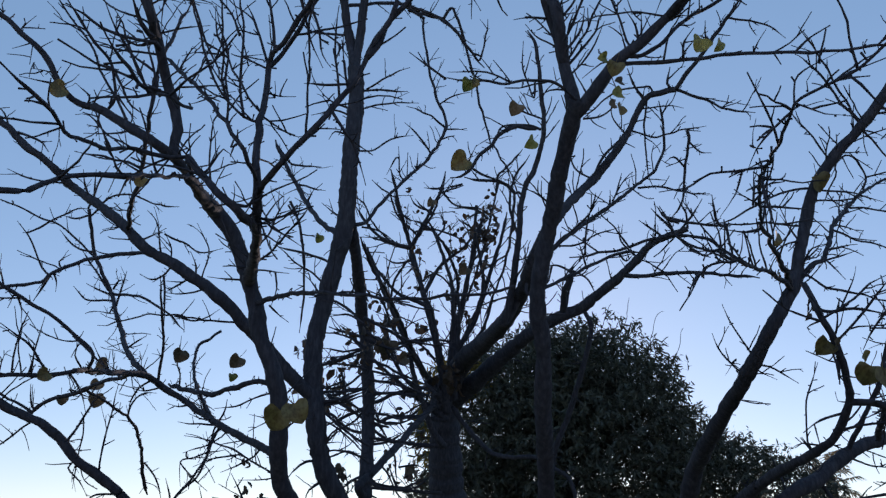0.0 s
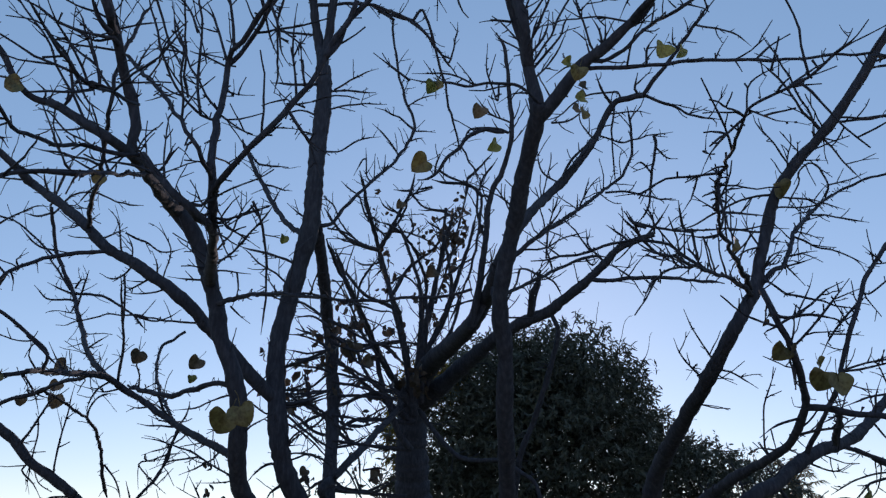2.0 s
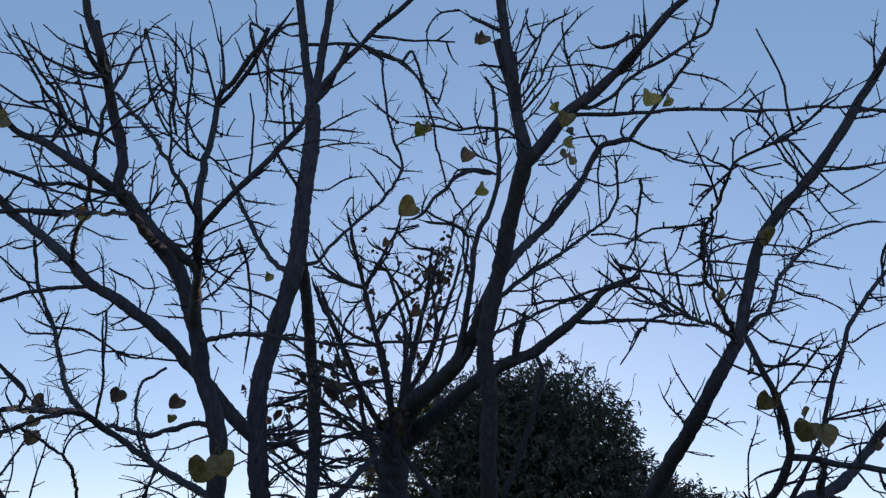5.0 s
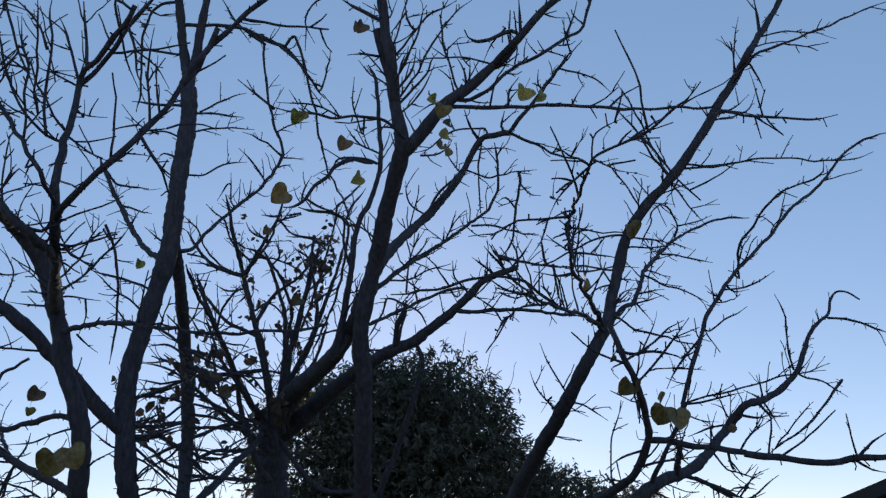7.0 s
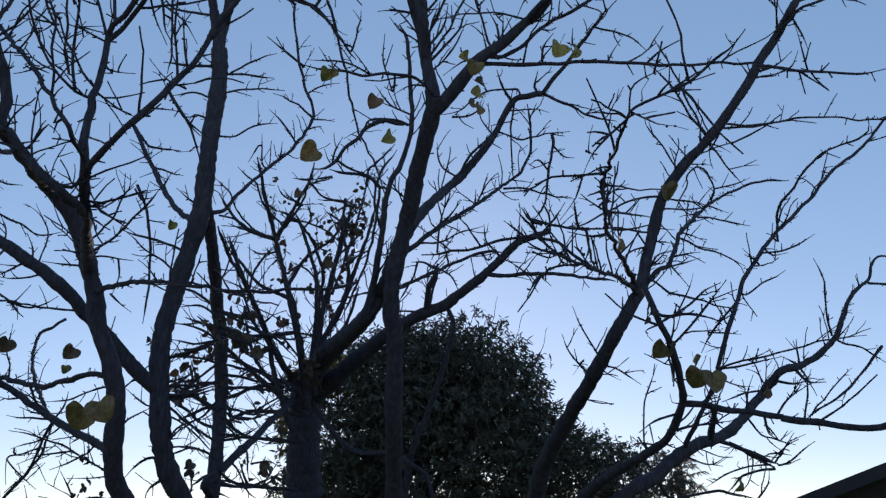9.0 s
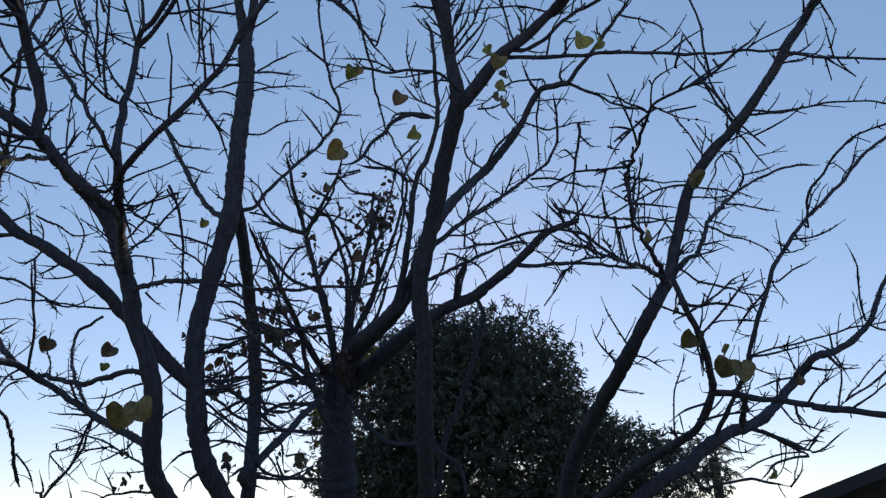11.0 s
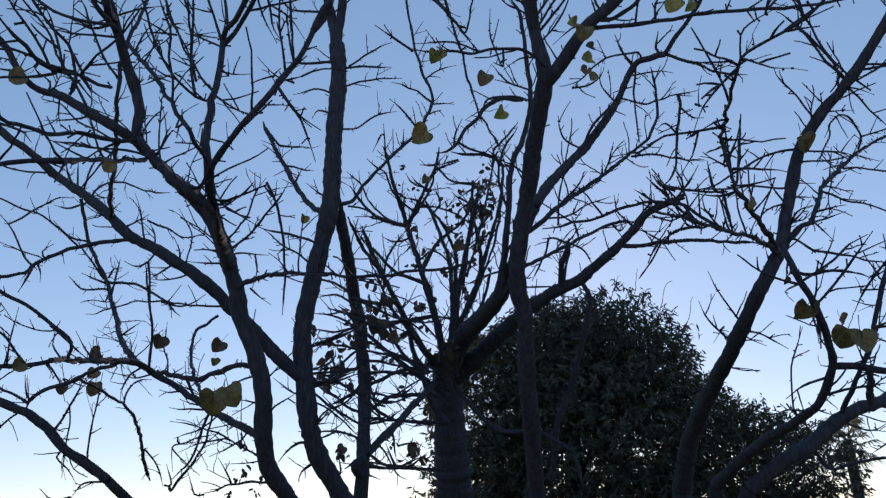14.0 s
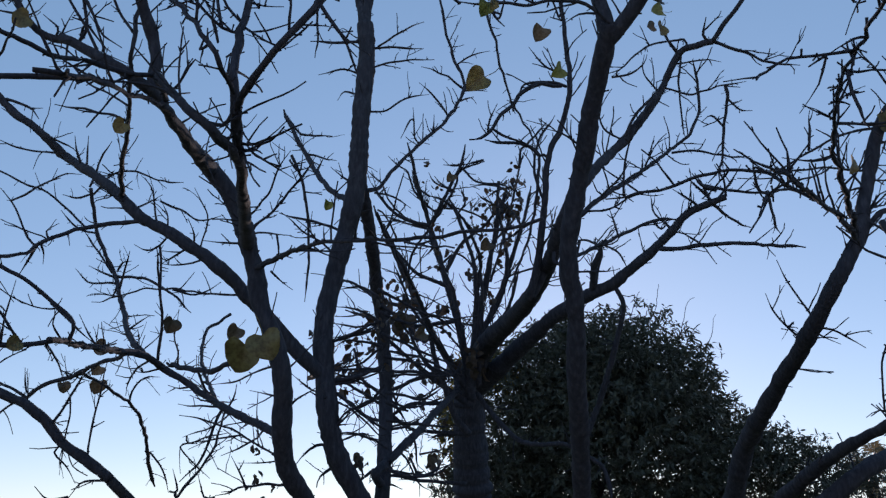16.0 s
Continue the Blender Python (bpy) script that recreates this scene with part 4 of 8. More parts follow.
twig(main_tree, (0.0031, 0.0026, 0.0020), (-0.521, 2.182, 2.477), (-0.504, 2.168, 2.504), (-0.509, 2.144, 2.553))
twig(main_tree, (0.0084, 0.0071, 0.0055), (-0.612, 4.636, 4.761), (-0.779, 4.608, 4.751), (-0.863, 4.581, 4.759), (-0.926, 4.528, 4.822))
twig(main_tree, (0.0093, 0.0077, 0.0061), (-0.540, 4.546, 4.337), (-0.724, 4.502, 4.312), (-0.849, 4.454, 4.293))
twig(main_tree, (0.0035, 0.0029, 0.0023), (-0.231, 1.959, 2.764), (-0.244, 1.929, 2.839), (-0.238, 1.902, 2.906))
twig(main_tree, (0.0045, 0.0037, 0.0029), (-0.381, 2.128, 3.157), (-0.356, 2.147, 3.083), (-0.340, 2.166, 3.008), (-0.315, 2.176, 2.967))
twig(main_tree, (0.0039, 0.0033, 0.0026), (-0.252, 1.956, 2.731), (-0.253, 1.937, 2.793), (-0.260, 1.917, 2.865), (-0.264, 1.901, 2.922), (-0.252, 1.884, 2.979))
twig(main_tree, (0.0033, 0.0028, 0.0022), (-0.356, 2.147, 3.083), (-0.298, 2.153, 3.038), (-0.248, 2.164, 2.978))
twig(main_tree, (0.0029, 0.0024, 0.0019), (-0.265, 1.954, 2.713), (-0.208, 1.946, 2.715), (-0.163, 1.933, 2.732))
twig(main_tree, (0.0068, 0.0057, 0.0044), (-0.536, 4.517, 4.088), (-0.648, 4.493, 4.126), (-0.795, 4.484, 4.092))
twig(main_tree, (0.0049, 0.0041, 0.0032), (-0.269, 1.954, 2.696), (-0.244, 1.961, 2.658), (-0.215, 1.968, 2.621), (-0.164, 1.973, 2.580))
twig(main_tree, (0.0039, 0.0032, 0.0025), (-0.244, 1.961, 2.658), (-0.209, 1.979, 2.611), (-0.189, 2.002, 2.550), (-0.180, 2.018, 2.509))
twig(main_tree, (0.0029, 0.0025, 0.0019), (-0.264, 1.954, 2.720), (-0.288, 1.944, 2.740), (-0.316, 1.930, 2.773))
twig(main_tree, (0.0029, 0.0024, 0.0019), (-0.274, 1.953, 2.703), (-0.295, 1.945, 2.732), (-0.310, 1.943, 2.739))
twig(main_tree, (0.0029, 0.0024, 0.0019), (-0.313, 1.956, 2.647), (-0.261, 1.975, 2.653), (-0.220, 1.992, 2.655))
twig(main_tree, (0.0067, 0.0056, 0.0044), (-0.540, 4.500, 3.955), (-0.643, 4.498, 3.986), (-0.695, 4.523, 3.943))
twig(main_tree, (0.0094, 0.0078, 0.0061), (-1.187, 5.414, 4.349), (-1.113, 5.408, 4.247), (-1.049, 5.397, 4.197), (-0.861, 5.339, 4.155))
twig(main_tree, (0.0076, 0.0064, 0.0050), (-1.001, 5.218, 3.966), (-0.914, 5.256, 3.961), (-0.808, 5.300, 3.958))
twig(main_tree, (0.0085, 0.0071, 0.0056), (-0.887, 5.061, 3.775), (-0.833, 5.037, 3.863))
twig(main_tree, (0.0060, 0.0050, 0.0039), (-0.747, 3.646, 2.952), (-0.691, 3.607, 3.005), (-0.635, 3.568, 3.058), (-0.585, 3.531, 3.110))
twig(main_tree, (0.0067, 0.0056, 0.0044), (-0.680, 3.504, 3.108), (-0.650, 3.547, 3.036), (-0.624, 3.606, 2.936), (-0.624, 3.672, 2.824), (-0.643, 3.780, 2.642), (-0.655, 3.821, 2.572))
twig(main_tree, (0.0084, 0.0070, 0.0055), (-0.605, 4.481, 3.129), (-0.700, 4.466, 3.181), (-0.825, 4.459, 3.214), (-0.950, 4.453, 3.247))
twig(main_tree, (0.0063, 0.0053, 0.0041), (-0.633, 4.497, 3.012), (-0.726, 4.463, 3.082), (-0.815, 4.431, 3.138), (-0.917, 4.384, 3.222))
twig(main_tree, (0.0039, 0.0033, 0.0026), (-0.417, 2.845, 2.470), (-0.444, 2.821, 2.514), (-0.481, 2.806, 2.541))
twig(main_tree, (0.0051, 0.0042, 0.0033), (-0.689, 3.515, 3.091), (-0.649, 3.518, 3.038), (-0.631, 3.471, 3.112))
twig(main_tree, (0.0064, 0.0054, 0.0042), (-0.553, 4.457, 3.400), (-0.645, 4.441, 3.458), (-0.692, 4.432, 3.489))
twig(main_tree, (0.0081, 0.0067, 0.0053), (-0.536, 4.541, 4.295), (-0.357, 4.562, 4.309), (-0.221, 4.588, 4.318))
twig(main_tree, (0.0069, 0.0058, 0.0045), (-0.475, 4.546, 4.305), (-0.317, 4.499, 4.384), (-0.206, 4.475, 4.416))
twig(main_tree, (0.0068, 0.0057, 0.0045), (-0.536, 4.523, 4.140), (-0.400, 4.514, 4.180), (-0.282, 4.516, 4.195), (-0.147, 4.522, 4.201))
twig(main_tree, (0.0066, 0.0056, 0.0044), (-0.543, 4.486, 3.855), (-0.409, 4.511, 3.878), (-0.313, 4.532, 3.950), (-0.182, 4.569, 3.998))
twig(main_tree, (0.0065, 0.0055, 0.0043), (-0.466, 4.545, 3.393), (-0.367, 4.525, 3.359), (-0.268, 4.514, 3.291))
twig(back_tree, (0.0107, 0.0089, 0.0070), (-0.366, 7.463, 4.335), (-0.551, 7.447, 4.434), (-0.683, 7.416, 4.567), (-0.761, 7.374, 4.723), (-0.893, 7.343, 4.856))
twig(main_tree, (0.0054, 0.0045, 0.0035), (-0.547, 4.457, 3.507), (-0.490, 4.455, 3.506), (-0.442, 4.461, 3.473))
twig(main_tree, (0.0072, 0.0060, 0.0047), (-0.078, 4.859, 4.019), (-0.164, 4.793, 4.114), (-0.249, 4.739, 4.186))
twig(main_tree, (0.0075, 0.0062, 0.0049), (0.016, 4.960, 4.261), (-0.135, 4.889, 4.348), (-0.243, 4.859, 4.366))
twig(main_tree, (0.0062, 0.0052, 0.0041), (0.017, 4.957, 4.250), (0.157, 4.953, 4.247))
twig(main_tree, (0.0061, 0.0051, 0.0040), (-0.009, 4.933, 4.165), (0.046, 4.929, 4.190), (0.090, 4.948, 4.150))
twig(near_tree, (0.0058, 0.0048, 0.0038), (0.024, 2.819, 3.324), (-0.050, 2.794, 3.371), (-0.112, 2.770, 3.418))
twig(main_tree, (0.0063, 0.0053, 0.0041), (-0.028, 4.982, 4.454), (0.086, 4.960, 4.512), (0.180, 4.950, 4.535))
twig(main_tree, (0.0130, 0.0109, 0.0085), (-0.158, 4.930, 5.168), (-0.257, 4.935, 5.164), (-0.142, 4.957, 5.147), (-0.026, 4.981, 5.126), (0.089, 5.031, 5.045), (0.147, 5.069, 4.978), (0.224, 5.117, 4.894), (0.282, 5.146, 4.844))
twig(main_tree, (0.0105, 0.0088, 0.0069), (-0.017, 4.985, 5.119), (0.053, 4.954, 5.199), (0.110, 5.007, 5.074), (0.147, 5.052, 4.967), (0.184, 5.104, 4.841), (0.221, 5.150, 4.734), (0.257, 5.226, 4.554), (0.314, 5.302, 4.372), (0.344, 5.332, 4.299))
twig(main_tree, (0.0080, 0.0066, 0.0052), (0.234, 5.121, 4.886), (0.264, 5.111, 4.913), (0.309, 5.067, 5.184))
twig(main_tree, (0.0080, 0.0066, 0.0052), (0.264, 5.112, 4.909), (0.146, 5.106, 4.980))
twig(near_tree, (0.0042, 0.0035, 0.0028), (0.268, 2.758, 3.273), (0.205, 2.757, 3.304), (0.142, 2.760, 3.323), (0.026, 2.776, 3.327))
twig(near_tree, (0.0042, 0.0036, 0.0028), (0.111, 2.766, 3.320), (0.079, 2.771, 3.379))
twig(main_tree, (0.0070, 0.0059, 0.0046), (-0.168, 4.768, 3.867), (-0.160, 4.746, 3.972))
twig(main_tree, (0.0058, 0.0048, 0.0038), (-0.234, 4.718, 3.779), (-0.266, 4.711, 3.804), (-0.274, 4.658, 3.968))
twig(main_tree, (0.0058, 0.0048, 0.0038), (-0.271, 4.680, 3.900), (-0.292, 4.680, 3.903), (-0.347, 4.732, 3.815))
twig(back_tree, (0.0124, 0.0104, 0.0081), (-0.330, 7.465, 4.324), (-0.362, 7.382, 4.463), (-0.444, 7.271, 4.646), (-0.481, 7.190, 4.782))
twig(back_tree, (0.0142, 0.0119, 0.0093), (-0.340, 7.465, 4.325), (-0.231, 7.397, 4.467), (-0.122, 7.328, 4.608), (-0.067, 7.263, 4.751), (-0.027, 7.198, 4.894))
twig(back_tree, (0.0107, 0.0089, 0.0070), (-0.340, 7.465, 4.325), (-0.554, 7.489, 4.393), (-0.770, 7.505, 4.488))
twig(back_tree, (0.0106, 0.0089, 0.0069), (-0.122, 7.328, 4.608), (-0.201, 7.318, 4.691), (-0.280, 7.308, 4.774))
twig(back_tree, (0.0106, 0.0089, 0.0069), (-0.066, 7.241, 4.799), (0.092, 7.272, 4.867), (0.172, 7.287, 4.902))
twig(back_tree, (0.0097, 0.0081, 0.0064), (-0.053, 6.778, 4.200), (-0.003, 6.745, 4.290), (-0.050, 6.706, 4.406))
twig(main_tree, (0.0068, 0.0057, 0.0044), (-0.321, 4.661, 3.652), (-0.269, 4.653, 3.611))
twig(back_tree, (0.0094, 0.0079, 0.0062), (-0.279, 6.539, 4.238), (-0.424, 6.579, 4.358))
twig(back_tree, (0.0106, 0.0089, 0.0070), (-0.249, 7.408, 4.443), (-0.295, 7.400, 4.469), (-0.127, 7.426, 4.504), (0.084, 7.487, 4.467), (0.297, 7.583, 4.356))
twig(back_tree, (0.0106, 0.0089, 0.0069), (-0.065, 7.220, 4.847), (0.091, 7.221, 4.673), (0.298, 7.179, 4.624), (0.451, 7.162, 4.531))
twig(back_tree, (0.0098, 0.0082, 0.0064), (-0.008, 6.865, 4.154), (0.088, 6.935, 4.074), (0.186, 6.969, 4.058))
twig(back_tree, (0.0106, 0.0089, 0.0070), (-0.314, 7.478, 4.217), (-0.473, 7.492, 4.196), (-0.578, 7.478, 4.249))
twig(back_tree, (0.0106, 0.0088, 0.0069), (-0.236, 7.501, 4.001), (-0.128, 7.422, 4.056), (-0.022, 7.370, 4.064))
twig(back_tree, (0.0106, 0.0089, 0.0069), (-0.288, 7.484, 4.162), (-0.394, 7.508, 4.061))
twig(back_tree, (0.0089, 0.0075, 0.0058), (-0.355, 5.475, 3.243), (-0.313, 5.407, 3.380), (-0.196, 5.333, 3.512))
twig(main_tree, (0.0032, 0.0027, 0.0021), (0.172, 2.326, 2.320), (0.154, 2.333, 2.359), (0.105, 2.341, 2.414))
twig(back_tree, (0.0102, 0.0086, 0.0067), (0.105, 7.303, 3.826), (-0.019, 7.223, 3.962), (-0.168, 7.173, 4.028))
twig(back_tree, (0.0139, 0.0117, 0.0091), (0.288, 7.174, 4.651), (0.268, 7.247, 4.401), (0.238, 7.320, 4.152), (0.208, 7.393, 3.905), (0.151, 7.480, 3.609))
twig(back_tree, (0.0094, 0.0079, 0.0062), (0.500, 4.825, 3.717), (0.449, 4.822, 3.730), (0.427, 4.890, 3.493), (0.352, 4.969, 3.226), (0.242, 5.046, 2.961))
twig(back_tree, (0.0071, 0.0059, 0.0046), (0.490, 5.035, 3.152), (0.315, 5.044, 3.104), (0.174, 5.058, 3.038))
twig(back_tree, (0.0104, 0.0087, 0.0068), (0.238, 7.320, 4.152), (0.395, 7.223, 4.279), (0.499, 7.109, 4.454))
twig(back_tree, (0.0070, 0.0059, 0.0046), (0.389, 4.930, 3.359), (0.283, 4.961, 3.298), (0.177, 4.993, 3.237))
twig(back_tree, (0.0121, 0.0101, 0.0079), (0.206, 7.422, 3.806), (0.317, 7.383, 4.173), (0.461, 7.322, 4.711))
twig(back_tree, (0.0106, 0.0089, 0.0070), (0.413, 7.343, 4.531), (0.461, 7.295, 4.756), (0.519, 7.250, 4.967))
twig(back_tree, (0.0107, 0.0089, 0.0070), (0.449, 7.307, 4.700), (0.407, 7.306, 4.705), (0.457, 7.318, 4.594), (0.506, 7.337, 4.432))
twig(back_tree, (0.0083, 0.0070, 0.0054), (0.610, 4.725, 4.128), (0.510, 4.696, 4.141), (0.367, 4.672, 4.115), (0.323, 4.682, 4.011))
twig(near_tree, (0.0042, 0.0035, 0.0028), (0.357, 2.758, 3.284), (0.355, 2.779, 3.224), (0.331, 2.767, 3.265), (0.307, 2.748, 3.326), (0.313, 2.715, 3.427))
twig(near_tree, (0.0044, 0.0037, 0.0029), (0.509, 2.870, 3.309), (0.423, 2.867, 3.299), (0.361, 2.870, 3.264))
twig(back_tree, (0.0071, 0.0060, 0.0047), (0.626, 4.710, 4.192), (0.513, 4.689, 4.229), (0.390, 4.630, 4.336))
twig(main_tree, (0.0080, 0.0067, 0.0052), (0.333, 5.317, 4.336), (0.426, 5.304, 4.154), (0.468, 5.299, 4.023))
twig(back_tree, (0.0094, 0.0078, 0.0061), (0.461, 4.880, 3.489), (0.415, 4.895, 3.685), (0.458, 4.905, 3.883), (0.555, 4.919, 4.048))
twig(near_tree, (0.0046, 0.0038, 0.0030), (0.461, 3.158, 2.939), (0.384, 3.154, 2.999), (0.317, 3.161, 3.028))
twig(back_tree, (0.0100, 0.0084, 0.0066), (1.325, 4.893, 4.434), (1.238, 4.836, 4.533), (1.199, 4.788, 4.610))
twig(near_tree, (0.0043, 0.0036, 0.0028), (0.710, 2.781, 3.367), (0.638, 2.792, 3.388), (0.596, 2.809, 3.374), (0.542, 2.836, 3.341))
twig(back_tree, (0.0075, 0.0063, 0.0049), (1.365, 4.864, 4.459), (1.350, 4.844, 4.515), (1.210, 4.893, 4.524), (1.121, 4.934, 4.507), (1.031, 4.992, 4.456), (0.940, 5.060, 4.388))
twig(back_tree, (0.0077, 0.0064, 0.0050), (0.940, 5.060, 4.388), (1.045, 4.997, 4.373), (1.113, 4.932, 4.399), (1.127, 4.885, 4.436))
twig(back_tree, (0.0062, 0.0052, 0.0041), (1.198, 4.964, 4.217), (1.105, 4.914, 4.326), (1.104, 4.865, 4.424))
twig(back_tree, (0.0098, 0.0082, 0.0064), (0.955, 4.954, 3.883), (0.970, 4.933, 3.929), (1.042, 4.877, 4.041), (1.151, 4.820, 4.151))
twig(back_tree, (0.0075, 0.0063, 0.0049), (1.238, 4.964, 4.247), (1.391, 4.992, 4.218), (1.547, 4.995, 4.260), (1.743, 5.002, 4.303))
twig(back_tree, (0.0075, 0.0063, 0.0049), (1.333, 4.880, 4.451), (1.318, 4.932, 4.291), (1.325, 4.989, 4.113), (1.347, 5.046, 3.935))
twig(back_tree, (0.0063, 0.0052, 0.0041), (1.289, 4.924, 4.389), (1.428, 4.908, 4.403), (1.575, 4.900, 4.388))
twig(back_tree, (0.0073, 0.0061, 0.0048), (0.964, 4.960, 3.893), (0.845, 4.936, 3.972), (0.811, 4.886, 4.109))
twig(near_tree, (0.0042, 0.0035, 0.0028), (0.848, 2.654, 3.492), (0.740, 2.688, 3.534), (0.640, 2.730, 3.554), (0.537, 2.780, 3.557))
twig(near_tree, (0.0045, 0.0038, 0.0030), (0.482, 2.896, 3.508), (0.392, 2.918, 3.575), (0.345, 2.931, 3.651))
twig(near_tree, (0.0061, 0.0051, 0.0040), (0.454, 2.900, 3.655), (0.348, 2.894, 3.652), (0.291, 2.893, 3.639))
twig(near_tree, (0.0058, 0.0049, 0.0038), (0.486, 2.806, 3.441), (0.543, 2.760, 3.505), (0.553, 2.716, 3.575))
twig(near_tree, (0.0059, 0.0050, 0.0039), (0.493, 2.881, 3.410), (0.594, 2.902, 3.549), (0.649, 2.920, 3.668), (0.677, 2.929, 3.729))
twig(near_tree, (0.0044, 0.0037, 0.0029), (0.499, 2.876, 3.370), (0.590, 2.816, 3.454), (0.632, 2.757, 3.541))
twig(near_tree, (0.0044, 0.0037, 0.0029), (0.470, 2.809, 3.565), (0.496, 2.798, 3.583), (0.518, 2.777, 3.620))
twig(near_tree, (0.0043, 0.0036, 0.0028), (0.707, 2.745, 3.394), (0.687, 2.725, 3.455), (0.677, 2.711, 3.496))
twig(near_tree, (0.0057, 0.0048, 0.0037), (0.747, 2.723, 3.415), (0.739, 2.704, 3.490), (0.699, 2.691, 3.556))
twig(near_tree, (0.0043, 0.0036, 0.0028), (0.767, 2.709, 3.431), (0.757, 2.706, 3.441), (0.763, 2.691, 3.555))
twig(near_tree, (0.0049, 0.0041, 0.0032), (0.798, 2.688, 3.454), (0.768, 2.676, 3.507))
twig(back_tree, (0.0099, 0.0083, 0.0065), (1.489, 4.811, 4.472), (1.450, 4.791, 4.503), (1.465, 4.735, 4.595))
twig(near_tree, (0.0057, 0.0048, 0.0037), (0.920, 2.754, 3.368), (0.923, 2.738, 3.436), (0.958, 2.722, 3.501))
twig(back_tree, (0.0101, 0.0085, 0.0066), (1.612, 4.998, 4.274), (1.624, 5.020, 4.209), (1.604, 5.093, 4.036), (1.593, 5.151, 3.898), (1.566, 5.195, 3.794), (1.509, 5.226, 3.726))
twig(back_tree, (0.0076, 0.0063, 0.0050), (1.623, 5.023, 4.202), (1.709, 5.081, 4.155), (1.794, 5.109, 4.159))
twig(back_tree, (0.0076, 0.0064, 0.0050), (1.605, 5.090, 4.043), (1.530, 5.069, 4.109), (1.465, 5.083, 4.075))
twig(back_tree, (0.0083, 0.0069, 0.0054), (1.400, 5.592, 4.120), (1.572, 5.534, 4.105), (1.721, 5.496, 4.050), (1.868, 5.454, 4.007))
twig(right_tree, (0.0037, 0.0031, 0.0024), (0.809, 1.876, 2.504), (0.735, 1.867, 2.489), (0.677, 1.861, 2.472), (0.626, 1.858, 2.449), (0.576, 1.853, 2.433), (0.534, 1.849, 2.417))
twig(back_tree, (0.0078, 0.0065, 0.0051), (1.159, 5.339, 3.903), (1.207, 5.335, 4.029), (1.233, 5.332, 4.113))
twig(back_tree, (0.0078, 0.0065, 0.0051), (1.133, 5.310, 3.870), (1.133, 5.267, 3.957))
twig(back_tree, (0.0070, 0.0059, 0.0046), (0.774, 4.861, 3.476), (0.870, 4.760, 3.546), (0.932, 4.671, 3.619))
twig(back_tree, (0.0069, 0.0058, 0.0045), (0.681, 4.802, 3.374), (0.794, 4.785, 3.374), (0.929, 4.741, 3.428), (1.062, 4.703, 3.465))
twig(right_tree, (0.0040, 0.0034, 0.0026), (0.524, 2.839, 2.618), (0.526, 2.812, 2.694), (0.537, 2.792, 2.750), (0.558, 2.765, 2.825))
twig(back_tree, (0.0074, 0.0062, 0.0048), (0.931, 5.187, 3.363), (0.885, 5.174, 3.555))
twig(back_tree, (0.0088, 0.0073, 0.0057), (0.967, 6.171, 3.696), (1.092, 6.158, 3.620), (1.163, 6.167, 3.486))
twig(back_tree, (0.0120, 0.0101, 0.0079), (0.948, 6.483, 3.375), (0.981, 6.448, 3.551), (1.019, 6.412, 3.729), (0.931, 6.407, 3.800), (0.819, 6.426, 3.809))
twig(back_tree, (0.0091, 0.0076, 0.0060), (0.864, 6.418, 3.805), (0.819, 6.500, 3.665), (0.728, 6.597, 3.505))
twig(near_tree, (0.0047, 0.0039, 0.0031), (0.410, 3.379, 2.549), (0.541, 3.358, 2.542), (0.587, 3.345, 2.550))
twig(back_tree, (0.0076, 0.0063, 0.0049), (1.156, 5.263, 3.504), (1.211, 5.277, 3.448), (1.267, 5.254, 3.499))
twig(back_tree, (0.0088, 0.0073, 0.0057), (1.490, 6.119, 3.761), (1.374, 6.146, 3.913), (1.364, 6.150, 4.057))
twig(right_tree, (0.0031, 0.0026, 0.0020), (0.698, 2.184, 2.400), (0.749, 2.206, 2.390), (0.784, 2.212, 2.408), (0.819, 2.222, 2.411))
twig(back_tree, (0.0116, 0.0097, 0.0076), (1.735, 5.976, 3.912), (1.916, 6.053, 3.799), (2.030, 6.085, 3.763))
twig(back_tree, (0.0086, 0.0072, 0.0056), (1.675, 6.026, 3.612), (1.633, 6.023, 3.634), (1.509, 6.009, 3.722))
twig(back_tree, (0.0101, 0.0085, 0.0066), (1.667, 6.004, 3.893), (1.573, 6.004, 3.971), (1.493, 6.009, 4.045))
twig(right_tree, (0.0054, 0.0045, 0.0035), (0.774, 2.803, 2.664), (0.754, 2.796, 2.683))
twig(back_tree, (0.0101, 0.0085, 0.0066), (1.735, 5.967, 3.931), (1.693, 5.938, 4.013), (1.630, 5.901, 4.115))
twig(back_tree, (0.0115, 0.0097, 0.0076), (1.672, 5.931, 4.033), (1.814, 5.910, 3.990), (1.976, 5.884, 3.950), (2.136, 5.850, 3.933))
twig(back_tree, (0.0101, 0.0085, 0.0066), (1.735, 5.967, 3.931), (1.672, 5.947, 3.994), (1.566, 5.915, 4.098))
twig(back_tree, (0.0086, 0.0072, 0.0056), (1.837, 5.935, 3.940), (1.817, 5.898, 4.041), (1.754, 5.854, 4.163))
twig(back_tree, (0.0101, 0.0084, 0.0066), (1.776, 5.958, 3.927), (1.886, 5.997, 4.057), (1.974, 6.029, 4.188))
twig(right_tree, (0.0028, 0.0023, 0.0018), (0.750, 1.869, 2.489), (0.735, 1.885, 2.437), (0.706, 1.902, 2.385))
twig(right_tree, (0.0060, 0.0050, 0.0039), (1.656, 3.457, 3.162), (1.530, 3.508, 3.151), (1.437, 3.557, 3.117), (1.330, 3.615, 3.073), (1.245, 3.650, 3.060))
